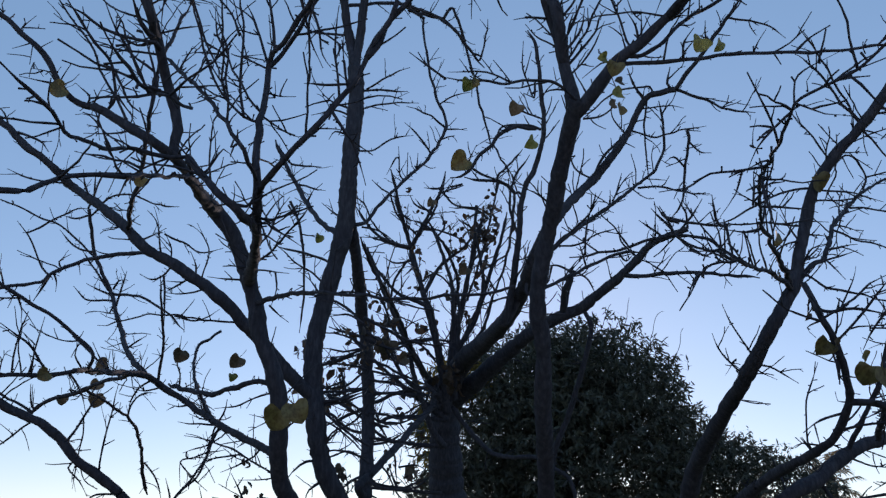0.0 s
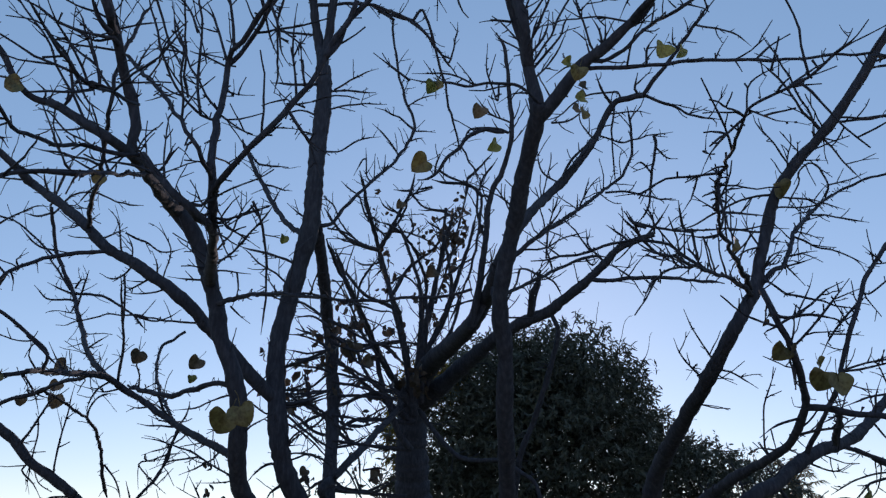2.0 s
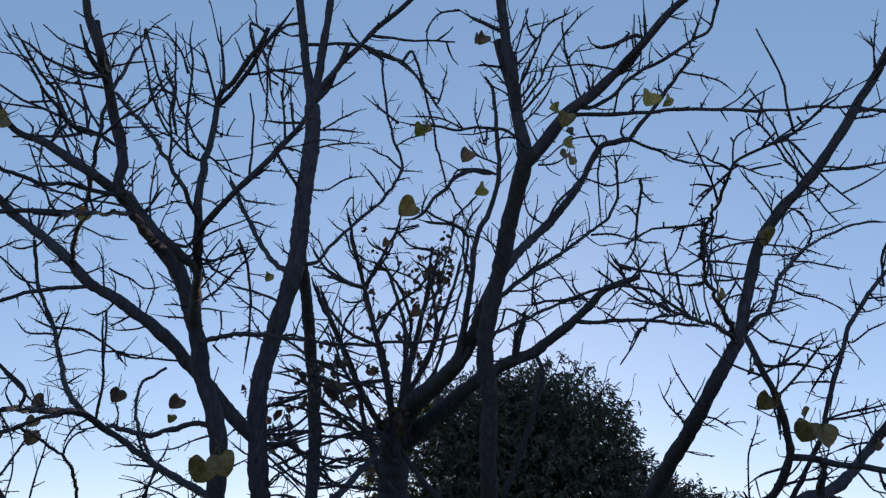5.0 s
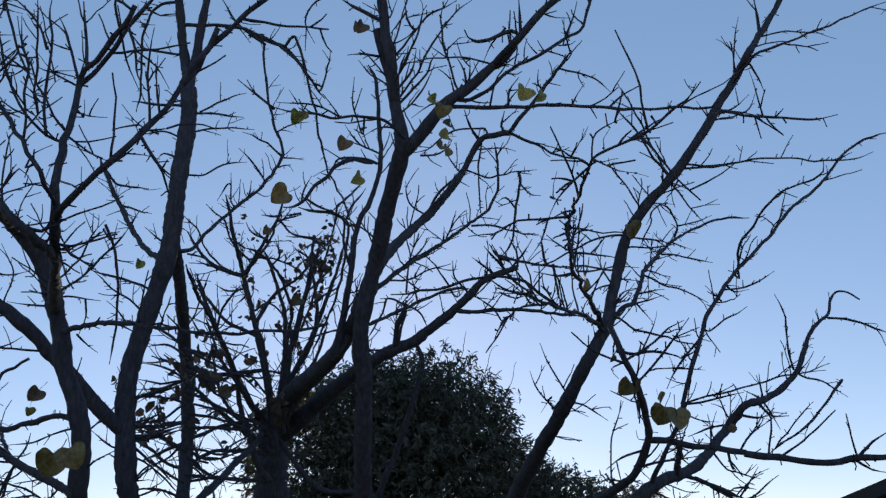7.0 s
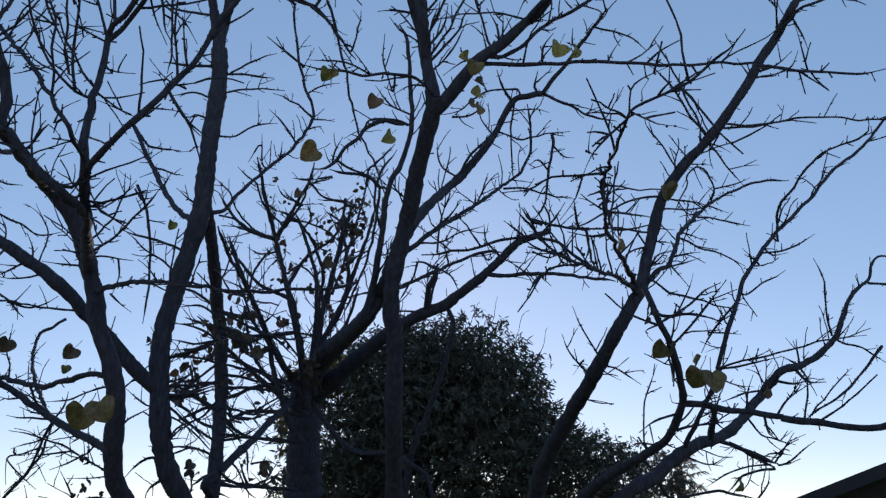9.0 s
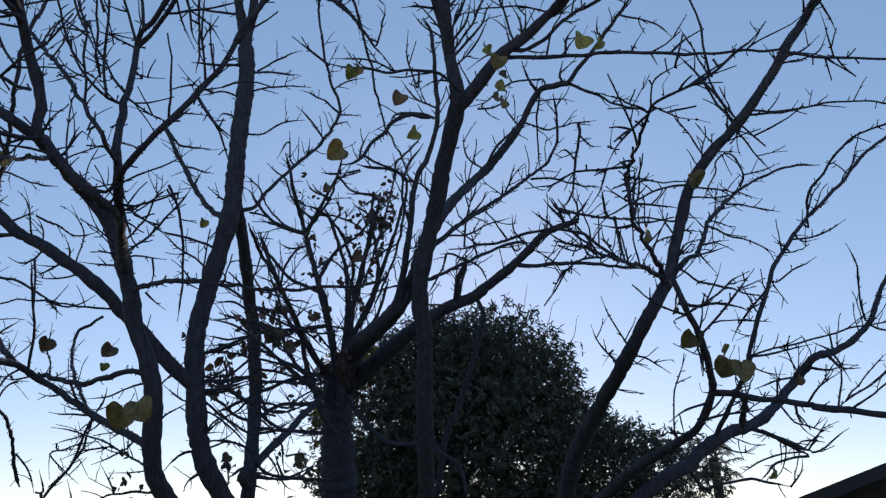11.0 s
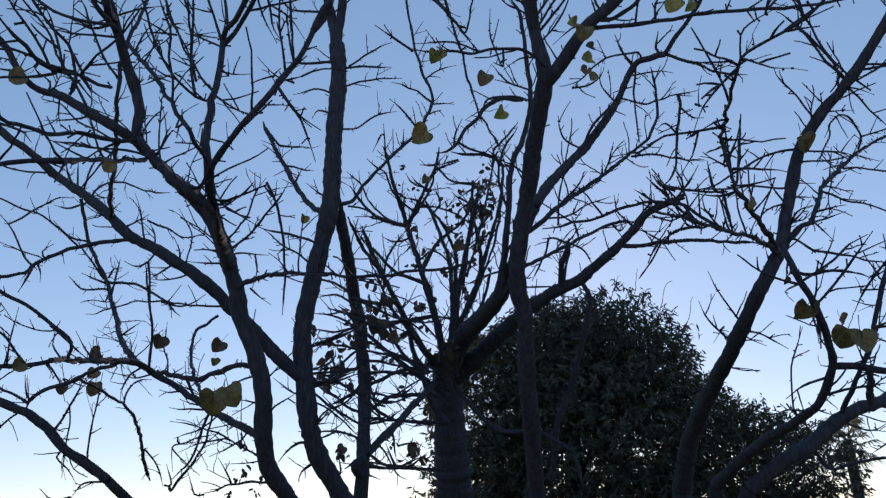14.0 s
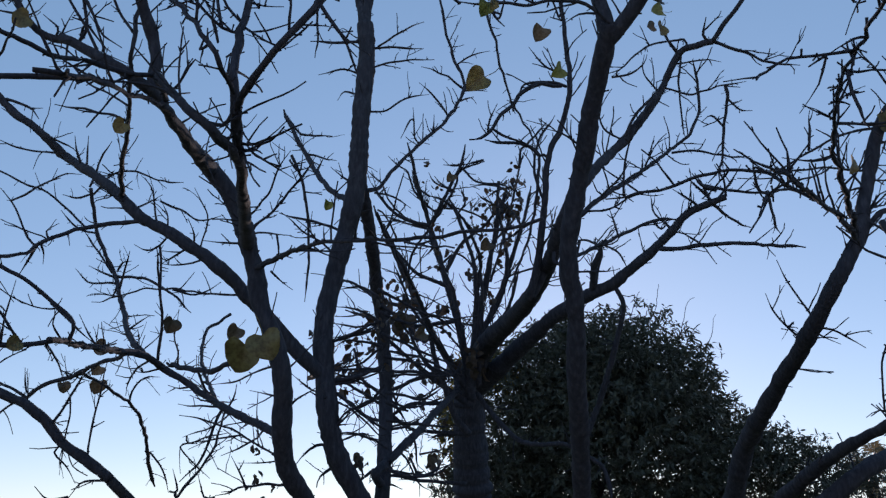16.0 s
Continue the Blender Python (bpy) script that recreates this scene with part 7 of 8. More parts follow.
twig(main_tree, (0.0054, 0.0045, 0.0035), (-1.430, 3.919, 1.856), (-1.541, 3.933, 1.848), (-1.617, 3.963, 1.795))
twig(main_tree, (0.0054, 0.0046, 0.0036), (-1.617, 3.963, 1.795), (-1.699, 3.964, 1.784), (-1.760, 3.951, 1.839))
twig(main_tree, (0.0071, 0.0060, 0.0047), (-1.981, 5.747, 2.179), (-1.915, 5.797, 2.080), (-1.868, 5.859, 1.948))
twig(main_tree, (0.0061, 0.0051, 0.0040), (-0.667, 3.888, 1.843), (-0.863, 3.930, 1.831), (-1.014, 3.982, 1.795))
twig(main_tree, (0.0046, 0.0039, 0.0030), (-0.876, 3.935, 1.828), (-0.887, 3.924, 1.857), (-0.921, 3.850, 1.950))
twig(main_tree, (0.0038, 0.0031, 0.0025), (-0.707, 3.819, 1.924), (-0.868, 3.752, 1.907))
twig(main_tree, (0.0072, 0.0060, 0.0047), (-1.868, 5.859, 1.948), (-1.815, 5.861, 1.948), (-1.856, 5.832, 2.083))
twig(main_tree, (0.0047, 0.0039, 0.0031), (-1.014, 3.982, 1.795), (-1.060, 3.980, 1.795), (-1.089, 3.966, 1.895))
twig(main_tree, (0.0066, 0.0055, 0.0043), (-1.934, 5.221, 2.390), (-1.926, 5.231, 2.473), (-1.875, 5.251, 2.543), (-1.792, 5.295, 2.558))
twig(main_tree, (0.0095, 0.0080, 0.0062), (-1.833, 5.861, 1.948), (-1.833, 5.875, 1.908), (-1.784, 5.870, 1.965), (-1.684, 5.859, 2.085), (-1.602, 5.842, 2.223), (-1.555, 5.813, 2.397), (-1.505, 5.798, 2.503), (-1.473, 5.781, 2.609))
twig(main_tree, (0.0053, 0.0044, 0.0034), (-0.698, 3.820, 1.921), (-0.847, 3.814, 2.001), (-0.942, 3.810, 2.056), (-1.038, 3.814, 2.087), (-1.147, 3.825, 2.100))
twig(main_tree, (0.0045, 0.0038, 0.0030), (-0.871, 3.810, 2.023), (-0.977, 3.791, 1.998), (-1.071, 3.778, 1.964))
twig(main_tree, (0.0068, 0.0056, 0.0044), (-1.175, 4.094, 2.346), (-1.143, 4.141, 2.267), (-1.096, 4.166, 2.233))
twig(main_tree, (0.0044, 0.0037, 0.0029), (-0.691, 3.681, 2.156), (-0.714, 3.681, 2.152), (-0.828, 3.685, 2.180))
# the thicket of twigs low between the stems
branch(back_tree, (0.0375, 0.0215, 0.0117), (0.033, 7.099, 2.733), (-0.028, 6.946, 3.134), (-0.150, 6.879, 3.608), (-0.301, 6.897, 4.152), (-0.396, 6.590, 4.422), (-0.450, 6.406, 4.650))
branch(back_tree, (0.0331, 0.0241, 0.0145), (0.039, 7.091, 2.789), (0.066, 7.011, 3.194), (0.149, 6.975, 3.627), (0.233, 6.856, 3.992), (0.342, 6.722, 4.402))
branch(back_tree, (0.0331, 0.0231, 0.0135), (0.037, 7.093, 2.770), (-0.192, 6.932, 3.088), (-0.384, 6.713, 3.422), (-0.526, 6.511, 3.701), (-0.620, 6.328, 3.928))
branch(back_tree, (0.0281, 0.0164, 0.0117), (0.028, 7.106, 2.677), (-0.316, 7.006, 2.916), (-0.590, 6.915, 3.142), (-0.863, 6.812, 3.413))
branch(back_tree, (0.0211, 0.0116, 0.0087), (-0.088, 7.006, 2.943), (-0.270, 6.409, 3.111), (-0.396, 6.345, 3.278), (-0.517, 6.241, 3.568))
branch(back_tree, (0.0188, 0.0149, 0.0117), (-0.088, 7.006, 2.943), (-0.411, 7.013, 2.872), (-0.696, 7.044, 2.743), (-0.981, 7.077, 2.615))
branch(back_tree, (0.0188, 0.0141, 0.0117), (0.028, 7.106, 2.677), (-0.416, 7.077, 2.695), (-0.701, 7.106, 2.566), (-0.931, 7.049, 2.703), (-1.069, 7.013, 2.794))
branch(back_tree, (0.0188, 0.0133, 0.0117), (0.011, 7.131, 2.460), (-0.466, 7.110, 2.514), (-0.696, 7.050, 2.697), (-1.019, 6.983, 2.882))
branch(back_tree, (0.0164, 0.0133, 0.0117), (-0.011, 7.173, 2.090), (-0.474, 7.193, 2.134), (-0.661, 7.188, 2.228), (-0.854, 7.236, 2.123))
branch(back_tree, (0.0193, 0.0137, 0.0121), (-0.294, 6.896, 4.129), (-0.491, 6.835, 4.161), (-0.631, 6.773, 4.246), (-0.768, 6.692, 4.426))
branch(back_tree, (0.0193, 0.0137, 0.0121), (-0.294, 6.896, 4.129), (-0.170, 6.784, 4.339), (-0.041, 6.685, 4.556), (0.004, 6.610, 4.732))
branch(back_tree, (0.0190, 0.0127, 0.0095), (-0.177, 6.890, 3.708), (-0.032, 6.814, 3.934), (0.189, 6.776, 4.117), (0.320, 6.750, 4.318))
branch(back_tree, (0.0214, 0.0166, 0.0119), (0.092, 7.014, 3.199), (0.076, 6.909, 3.511), (0.060, 6.817, 3.782), (-0.049, 6.708, 4.100), (-0.138, 6.644, 4.282))
branch(back_tree, (0.0238, 0.0190, 0.0119), (0.063, 7.021, 3.146), (0.266, 6.910, 3.506), (0.371, 6.810, 3.820), (0.475, 6.709, 4.134), (0.530, 6.636, 4.359))
branch(back_tree, (0.0211, 0.0149, 0.0117), (0.173, 6.961, 3.341), (0.318, 6.809, 3.672), (0.302, 6.692, 3.932), (0.241, 6.571, 4.240))
branch(back_tree, (0.0190, 0.0135, 0.0119), (-0.146, 6.881, 3.594), (-0.394, 6.835, 3.701), (-0.579, 6.767, 3.885), (-0.671, 6.732, 3.976))
branch(back_tree, (0.0190, 0.0135, 0.0119), (-0.077, 6.919, 3.326), (-0.452, 6.943, 3.289), (-0.689, 6.933, 3.342), (-0.973, 6.908, 3.417))
branch(back_tree, (0.0162, 0.0123, 0.0092), (-0.393, 6.347, 3.274), (-0.634, 6.496, 3.370), (-0.873, 6.559, 3.535), (-1.066, 6.603, 3.601))
twig(main_tree, (0.0079, 0.0063, 0.0047), (-0.415, 4.666, 2.581), (-0.538, 4.703, 2.502), (-0.685, 4.714, 2.482))
twig(main_tree, (0.0079, 0.0063, 0.0047), (-0.406, 4.798, 2.343), (-0.529, 4.760, 2.416), (-0.688, 4.732, 2.469))
twig(main_tree, (0.0079, 0.0063, 0.0047), (-0.415, 4.666, 2.581), (-0.585, 4.663, 2.616), (-0.673, 4.683, 2.578))
twig(main_tree, (0.0079, 0.0063, 0.0047), (-0.421, 4.600, 2.693), (-0.549, 4.626, 2.684), (-0.677, 4.635, 2.699))
twig(main_tree, (0.0079, 0.0063, 0.0047), (-0.421, 4.600, 2.693), (-0.528, 4.602, 2.755), (-0.659, 4.606, 2.785))
twig(main_tree, (0.0079, 0.0063, 0.0047), (-0.412, 4.714, 2.495), (-0.541, 4.732, 2.447), (-0.673, 4.750, 2.393))
twig(main_tree, (0.0079, 0.0063, 0.0047), (-0.409, 4.894, 2.191), (-0.538, 4.837, 2.260), (-0.633, 4.782, 2.356))
twig(main_tree, (0.0079, 0.0063, 0.0047), (-0.411, 4.948, 2.102), (-0.543, 4.884, 2.162), (-0.650, 4.854, 2.161))
twig(main_tree, (0.0079, 0.0058, 0.0047), (-0.408, 4.762, 2.409), (-0.480, 4.787, 2.318), (-0.532, 4.794, 2.286), (-0.634, 4.811, 2.225))
twig(main_tree, (0.0079, 0.0063, 0.0047), (-0.427, 4.527, 2.809), (-0.522, 4.545, 2.872), (-0.630, 4.572, 2.863))
twig(main_tree, (0.0095, 0.0069, 0.0048), (-0.413, 4.690, 2.538), (-0.234, 4.728, 2.508), (-0.084, 4.764, 2.460), (-0.016, 4.786, 2.427))
twig(main_tree, (0.0095, 0.0069, 0.0048), (-0.418, 4.631, 2.643), (-0.231, 4.695, 2.569), (-0.117, 4.737, 2.523), (0.001, 4.769, 2.475))
twig(main_tree, (0.0095, 0.0080, 0.0048), (-0.411, 4.726, 2.474), (-0.201, 4.753, 2.461), (-0.066, 4.769, 2.457))
twig(main_tree, (0.0095, 0.0080, 0.0048), (-0.406, 4.812, 2.322), (-0.348, 4.827, 2.286), (-0.290, 4.859, 2.198))
twig(main_tree, (0.0095, 0.0069, 0.0048), (-0.415, 4.994, 2.002), (-0.292, 4.978, 1.965), (-0.152, 4.959, 1.967), (-0.047, 4.926, 2.040))
twig(main_tree, (0.0095, 0.0069, 0.0048), (-0.406, 4.786, 2.365), (-0.310, 4.800, 2.351), (-0.226, 4.813, 2.332), (-0.087, 4.793, 2.411))
twig(main_tree, (0.0095, 0.0069, 0.0048), (-0.423, 4.569, 2.743), (-0.276, 4.636, 2.695), (-0.142, 4.658, 2.732), (-0.009, 4.712, 2.637))
twig(main_tree, (0.0095, 0.0069, 0.0048), (-0.429, 4.507, 2.842), (-0.257, 4.597, 2.765), (-0.110, 4.653, 2.730), (0.079, 4.677, 2.740))
twig(main_tree, (0.0095, 0.0080, 0.0048), (-0.408, 4.866, 2.235), (-0.231, 4.869, 2.213), (-0.043, 4.872, 2.200))
twig(main_tree, (0.0095, 0.0069, 0.0048), (-0.425, 4.548, 2.776), (-0.344, 4.618, 2.728), (-0.265, 4.684, 2.638), (-0.147, 4.723, 2.591))
branch(back_tree, (0.0277, 0.0231, 0.0185), (0.011, 7.131, 2.460), (-0.097, 7.052, 2.590), (-0.165, 6.970, 2.779), (-0.259, 6.879, 3.045), (-0.287, 6.824, 3.253))
branch(back_tree, (0.0185, 0.0162, 0.0116), (0.039, 7.091, 2.789), (-0.112, 6.979, 2.906), (-0.263, 6.922, 2.927), (-0.404, 6.830, 3.114), (-0.491, 6.720, 3.398))
branch(back_tree, (0.0185, 0.0162, 0.0116), (0.012, 7.045, 2.874), (-0.010, 6.925, 3.048), (-0.049, 6.822, 3.230), (-0.092, 6.720, 3.463), (-0.186, 6.627, 3.699))
branch(back_tree, (0.0208, 0.0146, 0.0116), (0.093, 7.072, 2.838), (0.093, 6.935, 3.048), (0.126, 6.791, 3.347), (0.113, 6.657, 3.670))
branch(back_tree, (0.0185, 0.0146, 0.0116), (0.122, 7.050, 2.925), (0.195, 6.902, 3.166), (0.327, 6.783, 3.392), (0.414, 6.668, 3.665))


def trunk(tree, radii, *points):
    path, along, length = spline(points, 0.05)
    r = np.interp(along, np.linspace(0, 1, len(radii)), radii)
    r = r * (1 + 0.025 * np.sin(along * length * 7) + rng.normal(0, 0.007, len(r)))
    verts, faces = [], []
    tube(verts, faces, path, r, 16)
    return raw("trunk", verts, faces, OLD_BARK, tree)


trunk(main_tree, (0.200, 0.150, 0.135, 0.120), (-0.440, 4.550, -0.050), (-0.470, 4.500, 0.300), (-0.490, 4.500, 0.600), (-0.470, 4.500, 0.850))
trunk(main_tree, (0.080, 0.055, 0.052), (-0.470, 4.500, 0.780), (-0.361, 4.625, 1.278), (-0.403, 4.610, 1.657))
trunk(main_tree, (0.090, 0.044, 0.042), (-0.470, 4.500, 0.780), (-0.460, 4.967, 1.444), (-0.458, 5.242, 1.914))
trunk(main_tree, (0.060, 0.043, 0.041), (-0.470, 4.500, 0.780), (-0.493, 4.282, 1.327), (-0.578, 4.053, 1.689))
trunk(main_tree, (0.050, 0.023, 0.022), (-0.470, 4.500, 0.780), (-1.030, 4.109, 1.450), (-1.430, 3.919, 1.856))
trunk(near_tree, (0.090, 0.068, 0.055, 0.038), (0.558, 4.052, -0.050), (0.538, 4.032, 0.350), (0.508, 3.992, 0.900), (0.478, 3.932, 1.779))
trunk(right_tree, (0.150, 0.110, 0.100, 0.090), (1.030, 4.100, -0.050), (1.000, 4.080, 0.200), (0.980, 4.050, 0.420), (1.000, 4.050, 0.600))
trunk(right_tree, (0.075, 0.053, 0.050), (1.000, 4.050, 0.500), (1.242, 4.752, 1.315), (1.344, 4.903, 1.797))
trunk(right_tree, (0.050, 0.033, 0.031), (1.000, 4.050, 0.500), (1.199, 4.190, 1.363), (1.305, 4.059, 1.788))
trunk(right_tree, (0.060, 0.035, 0.034), (1.000, 4.050, 0.500), (1.140, 3.876, 1.289), (1.350, 3.753, 1.750))
trunk(back_tree, (0.250, 0.190, 0.170, 0.168), (-0.013, 8.169, -0.050), (0.007, 8.119, 0.500), (0.027, 8.049, 1.000), (0.037, 7.969, 1.955))


# ---- evergreen trees behind ----
def crown(name, lobes, count, leaf, mat, parent, label, shell=0.5):
    """Long drooping leaves in whorls at the shoot ends, through overlapping lobes."""
    verts, faces = [], []
    weight = np.array([l[3] * l[4] * l[5] for l in lobes])
    weight = weight / weight.sum()
    shape = np.array([(0, 0, 0), (0.3, 0.12, 0.05), (0.3, -0.12, 0.05), (0.65, 0.11, 0.02), (0.65, -0.11, 0.02), (1, 0, -0.10)])
    for s in range(count):
        x, y, z, rx, ry, rz = lobes[rng.choice(len(lobes), p=weight)]
        d = rng.normal(0, 1, 3)
        d /= np.linalg.norm(d)
        rad = (shell + (1 - shell) * rng.random() ** 0.75) * (1.03 + 0.22 * noise.noise(Vector(d * 2.6) + Vector((x, y, z))))
        c = np.array((x, y, z)) + d * rad * np.array((rx, ry, rz))
        axis = d * 0.8 + rng.normal(0, 0.4, 3) + np.array([0, 0, 0.35])
        axis /= np.linalg.norm(axis)
        for k in range(9):
            w = axis * rng.uniform(0.0, 0.6) + rng.normal(0, 0.5, 3) + np.array([0, 0, -0.45])
            w /= np.linalg.norm(w)
            side = np.cross(w, rng.normal(0, 1, 3))
            side /= np.linalg.norm(side)
            up = np.cross(side, w)
            L = leaf * rng.uniform(0.65, 1.2)
            o = c + axis * leaf * 0.14 * k
            first = len(verts)
            verts.extend(tuple(o + L * (a * w + b * side + h * up)) for a, b, h in shape)
            faces.extend([(first, first + 2, first + 1), (first + 1, first + 2, first + 4, first + 3), (first + 3, first + 4, first + 5)])
    return tagged(raw(name, verts, faces, mat, parent, label), kind="stuff")


def evergreen(label, base, top, r, lobes, count, leaf, shoots=(), sunlit=()):
    ob = tagged(new("evergreen_tree"), label, "tree", "evergreen trees")
    x, y = base
    trunk(ob, (r, r * 0.8, r * 0.35), (x, y, -0.05), (x + 0.05, y, top * 0.35), (x, y + 0.05, top * 0.65), (x + 0.05, y, top * 0.9))
    for k in range(9):
        a, h = k * 2.4, top * (0.3 + 0.06 * k)
        e = np.array((math.cos(a), math.sin(a))) * (1.6 - 0.1 * k) * top / 5
        verts, faces = [], []
        p, al, _ = spline([(x, y, h), (x + e[0] * 0.5, y + e[1] * 0.5, h + 0.3), (x + e[0], y + e[1], h + 0.6)], 0.1)
        tube(verts, faces, p, r * 0.35 * (1 - 0.7 * al), 7)
        raw("limb", verts, faces, OLD_BARK, ob)
    for at, way, length in shoots:
        verts, faces = [], []
        shoot(verts, faces, at, way, length, 0.006, 0)
        raw("twig", verts, faces, TWIG_BARK, ob, "thin bare shoot above the crown")
    crown("crown", lobes, count, leaf, EVERGREEN, ob, "dense glossy dark green drooping leaves")
    # crown edge patches whose sunlit look comes from the leaf colour
    if sunlit:
        crown("leaf_spray", sunlit, 230, leaf, SUNLIT_EVERGREEN, ob, "evergreen leaves coloured yellow to look sunlit", 0.2)
    return ob


evergreen("large round dense evergreen tree with glossy dark drooping leaves", (1.9, 14.6), 5.2, 0.2,
          [(2.2, 14.6, 2.9, 1.9, 1.9, 1.9), (2.8, 14.4, 4.25, 1.15, 1.3, 1.28), (1.95, 14.5, 4.05, 1.1, 1.2, 1.3), (1.1, 14.5, 3.8, 1.05, 1.2, 1.3), (3.25, 14.5, 3.3, 1.15, 1.3, 1.7), (0.5, 14.4, 3.3, 1.0, 1.2, 1.5), (0.4, 14.4, 2.0, 1.1, 1.2, 1.3), (1.55, 14.4, 4.4, 0.9, 1.0, 1.0), (2.3, 14.4, 4.6, 0.9, 1.0, 0.9), (1.3, 14.6, 1.7, 1.5, 1.3, 1.0), (3.1, 14.6, 1.8, 1.3, 1.3, 1.1)], 12800, 0.115,
          [((3.40, 14.0, 4.9), (0.49, -0.25, 0.82), 0.8), ((2.95, 13.95, 5.2), (0.62, -0.25, 0.71), 0.65), ((3.8, 14.0, 4.75), (0.72, -0.25, 0.65), 0.6), ((2.62, 13.9, 5.25), (0.34, -0.3, 0.88), 0.5)],
          [(0.0, 14.0, 4.25, 0.3, 0.3, 0.4), (0.45, 14.0, 4.4, 0.3, 0.3, 0.3), (-0.25, 14.1, 3.6, 0.25, 0.3, 0.5)])
evergreen("smaller dense evergreen tree beside the large one", (5.3, 15.2), 3.2, 0.13,
          [(4.2, 14.9, 2.9, 0.85, 0.9, 1.1), (5.2, 15.2, 2.5, 1.1, 1.2, 1.15), (4.5, 15.0, 2.8, 0.9, 0.9, 1.05), (6.0, 15.3, 2.4, 0.95, 0.9, 0.95), (5.3, 15.2, 1.3, 1.2, 1.1, 0.9)], 3400, 0.11)


# ---- leaves that still hang on the bare trees ----
def leaf_mesh(name, mat, curl, notch, seed):
    """A broad heart-shaped leaf, one unit wide, folded along its rib, with its stalk."""
    r = np.random.default_rng(seed)
    marks = [(-0.13 * notch, 0.24), (-0.06, 0.44), (0.09, 0.55), (0.27, 0.57), (0.45, 0.5), (0.61, 0.36), (0.72, 0.18), (0.79, 0.0)]
    rows = spline([(s, w, 0) for s, w in marks], 0.07)[0][:, :2]
    verts, faces = [], []
    fold, skew, wave = r.uniform(0.05, 0.6, 2), r.uniform(-0.14, 0.14), r.uniform(0, 6, 2)
    across = [-1, -0.93, -0.7, -0.4, -0.15, 0, 0.15, 0.4, 0.7, 0.93, 1]
    for s, w in rows:
        rib = max(0.0, s)
        ragged = 1 + 0.02 * r.normal()
        for c in across:
            f = fold[int(c > 0)]
            x = c * w * ragged * (1 - 0.22 * f * abs(c))
            lift = f * abs(c * w) ** 1.2 + 0.05 * abs(c) * math.sin(9 * s + wave[int(c > 0)])
            verts.append((x + skew * s * s, -(s * abs(c) + rib * (1 - abs(c))), lift - curl * s * s + 0.006 * r.normal()))
    n = len(across)
    for k in range(len(rows) - 1):
        for c in range(n - 1):
            a = k * n + c
            faces.append((a, a + 1, a + n + 1, a + n))
    tube(verts, faces, np.array([(0, 0, 0), (0.02, 0.2, 0.03), (0.05, 0.42, 0.1), (0.03, 0.6, 0.22)]), np.array([0.018, 0.016, 0.015, 0.02]), 5)
    me = bpy.data.meshes.new(name)
    me.from_pydata(verts, [], faces)
    me.materials.append(mat)
    me.shade_smooth()
    return me


LEAF = {(m, k): leaf_mesh("leaf", mat, 0.1 + 0.14 * k, 1.0 - 0.12 * k, 3 * k + len(m)) for m, mat in (("yellow", YELLOW), ("green", GREEN), ("dry", DRY)) for k in range(6)}


def leaf(tree, at, size, tone, tip=0.0, lean=0.0, turn=0.0):
    """tip: degrees by which the tip swings off straight down; lean: towards the eye; turn: about its own rib."""
    ob = new("leaf", LEAF[tone, int(abs(at[0]) * 100) % 6])
    ob.parent = tree
    ob.matrix_local = Matrix.Translation(at) @ Euler((radians(90 + lean), radians(tip), radians(turn)), "XYZ").to_matrix().to_4x4() @ Matrix.Scale(size, 4)
    return tagged(ob, {"yellow": "yellow heart-shaped autumn leaf", "green": "pale green heart-shaped leaf", "dry": "brown withered leaf"}[tone])


leaf(main_tree, (-0.291, 1.671, 1.871), 0.054, "yellow", 28, 8, 12)
leaf(main_tree, (-0.257, 1.629, 1.877), 0.051, "yellow", -22, -6, -10)
leaf(main_tree, (-1.149, 2.986, 2.982), 0.058, "yellow", 40, 10, 15)
leaf(main_tree, (-1.093, 3.506, 2.416), 0.070, "dry", 12, 8, 48)
leaf(main_tree, (-0.883, 3.658, 2.423), 0.068, "dry", 30, 5, 35)
leaf(main_tree, (-0.913, 3.675, 2.351), 0.042, "green", -8, 0, 50)
leaf(main_tree, (-2.211, 5.407, 2.556), 0.092, "dry", 5, 0, 35)
leaf(main_tree, (-2.031, 5.038, 2.684), 0.094, "dry", 70, 0, 15)
leaf(main_tree, (-0.693, 4.450, 3.306), 0.057, "green", 10, 0, 40)
leaf(near_tree, (0.093, 2.381, 2.769), 0.070, "yellow", 60, 10, 10)
leaf(near_tree, (0.115, 2.781, 3.297), 0.055, "green", 12, 0, 25)
leaf(near_tree, (0.293, 2.780, 3.194), 0.056, "dry", 20, 0, 20)
leaf(near_tree, (0.351, 2.809, 3.059), 0.054, "green", 30, 0, 58)
leaf(near_tree, (0.669, 2.838, 3.231), 0.039, "dry", 70, 0, 30)
leaf(near_tree, (0.695, 2.811, 3.308), 0.039, "dry", 85, 0, 40)
leaf(near_tree, (0.636, 2.785, 3.396), 0.047, "green", 80, 0, 45)
leaf(near_tree, (0.979, 2.707, 3.433), 0.076, "green", 15, 0, 25)
leaf(right_tree, (1.660, 3.396, 3.193), 0.090, "yellow", -30, 5, 10)
leaf(right_tree, (1.091, 2.541, 2.588), 0.055, "yellow", 8, 0, 45)
leaf(right_tree, (1.300, 2.747, 2.285), 0.068, "yellow", 35, 5, 15)
leaf(right_tree, (1.307, 2.716, 2.280), 0.045, "dry", -40, 5, 40)
leaf(right_tree, (1.304, 2.503, 2.149), 0.077, "yellow", 20, 8, -12)
leaf(right_tree, (1.329, 2.485, 2.133), 0.079, "yellow", -8, -8, 10)
leaf(right_tree, (1.302, 2.536, 2.191), 0.045, "yellow", -50, 0, 30)
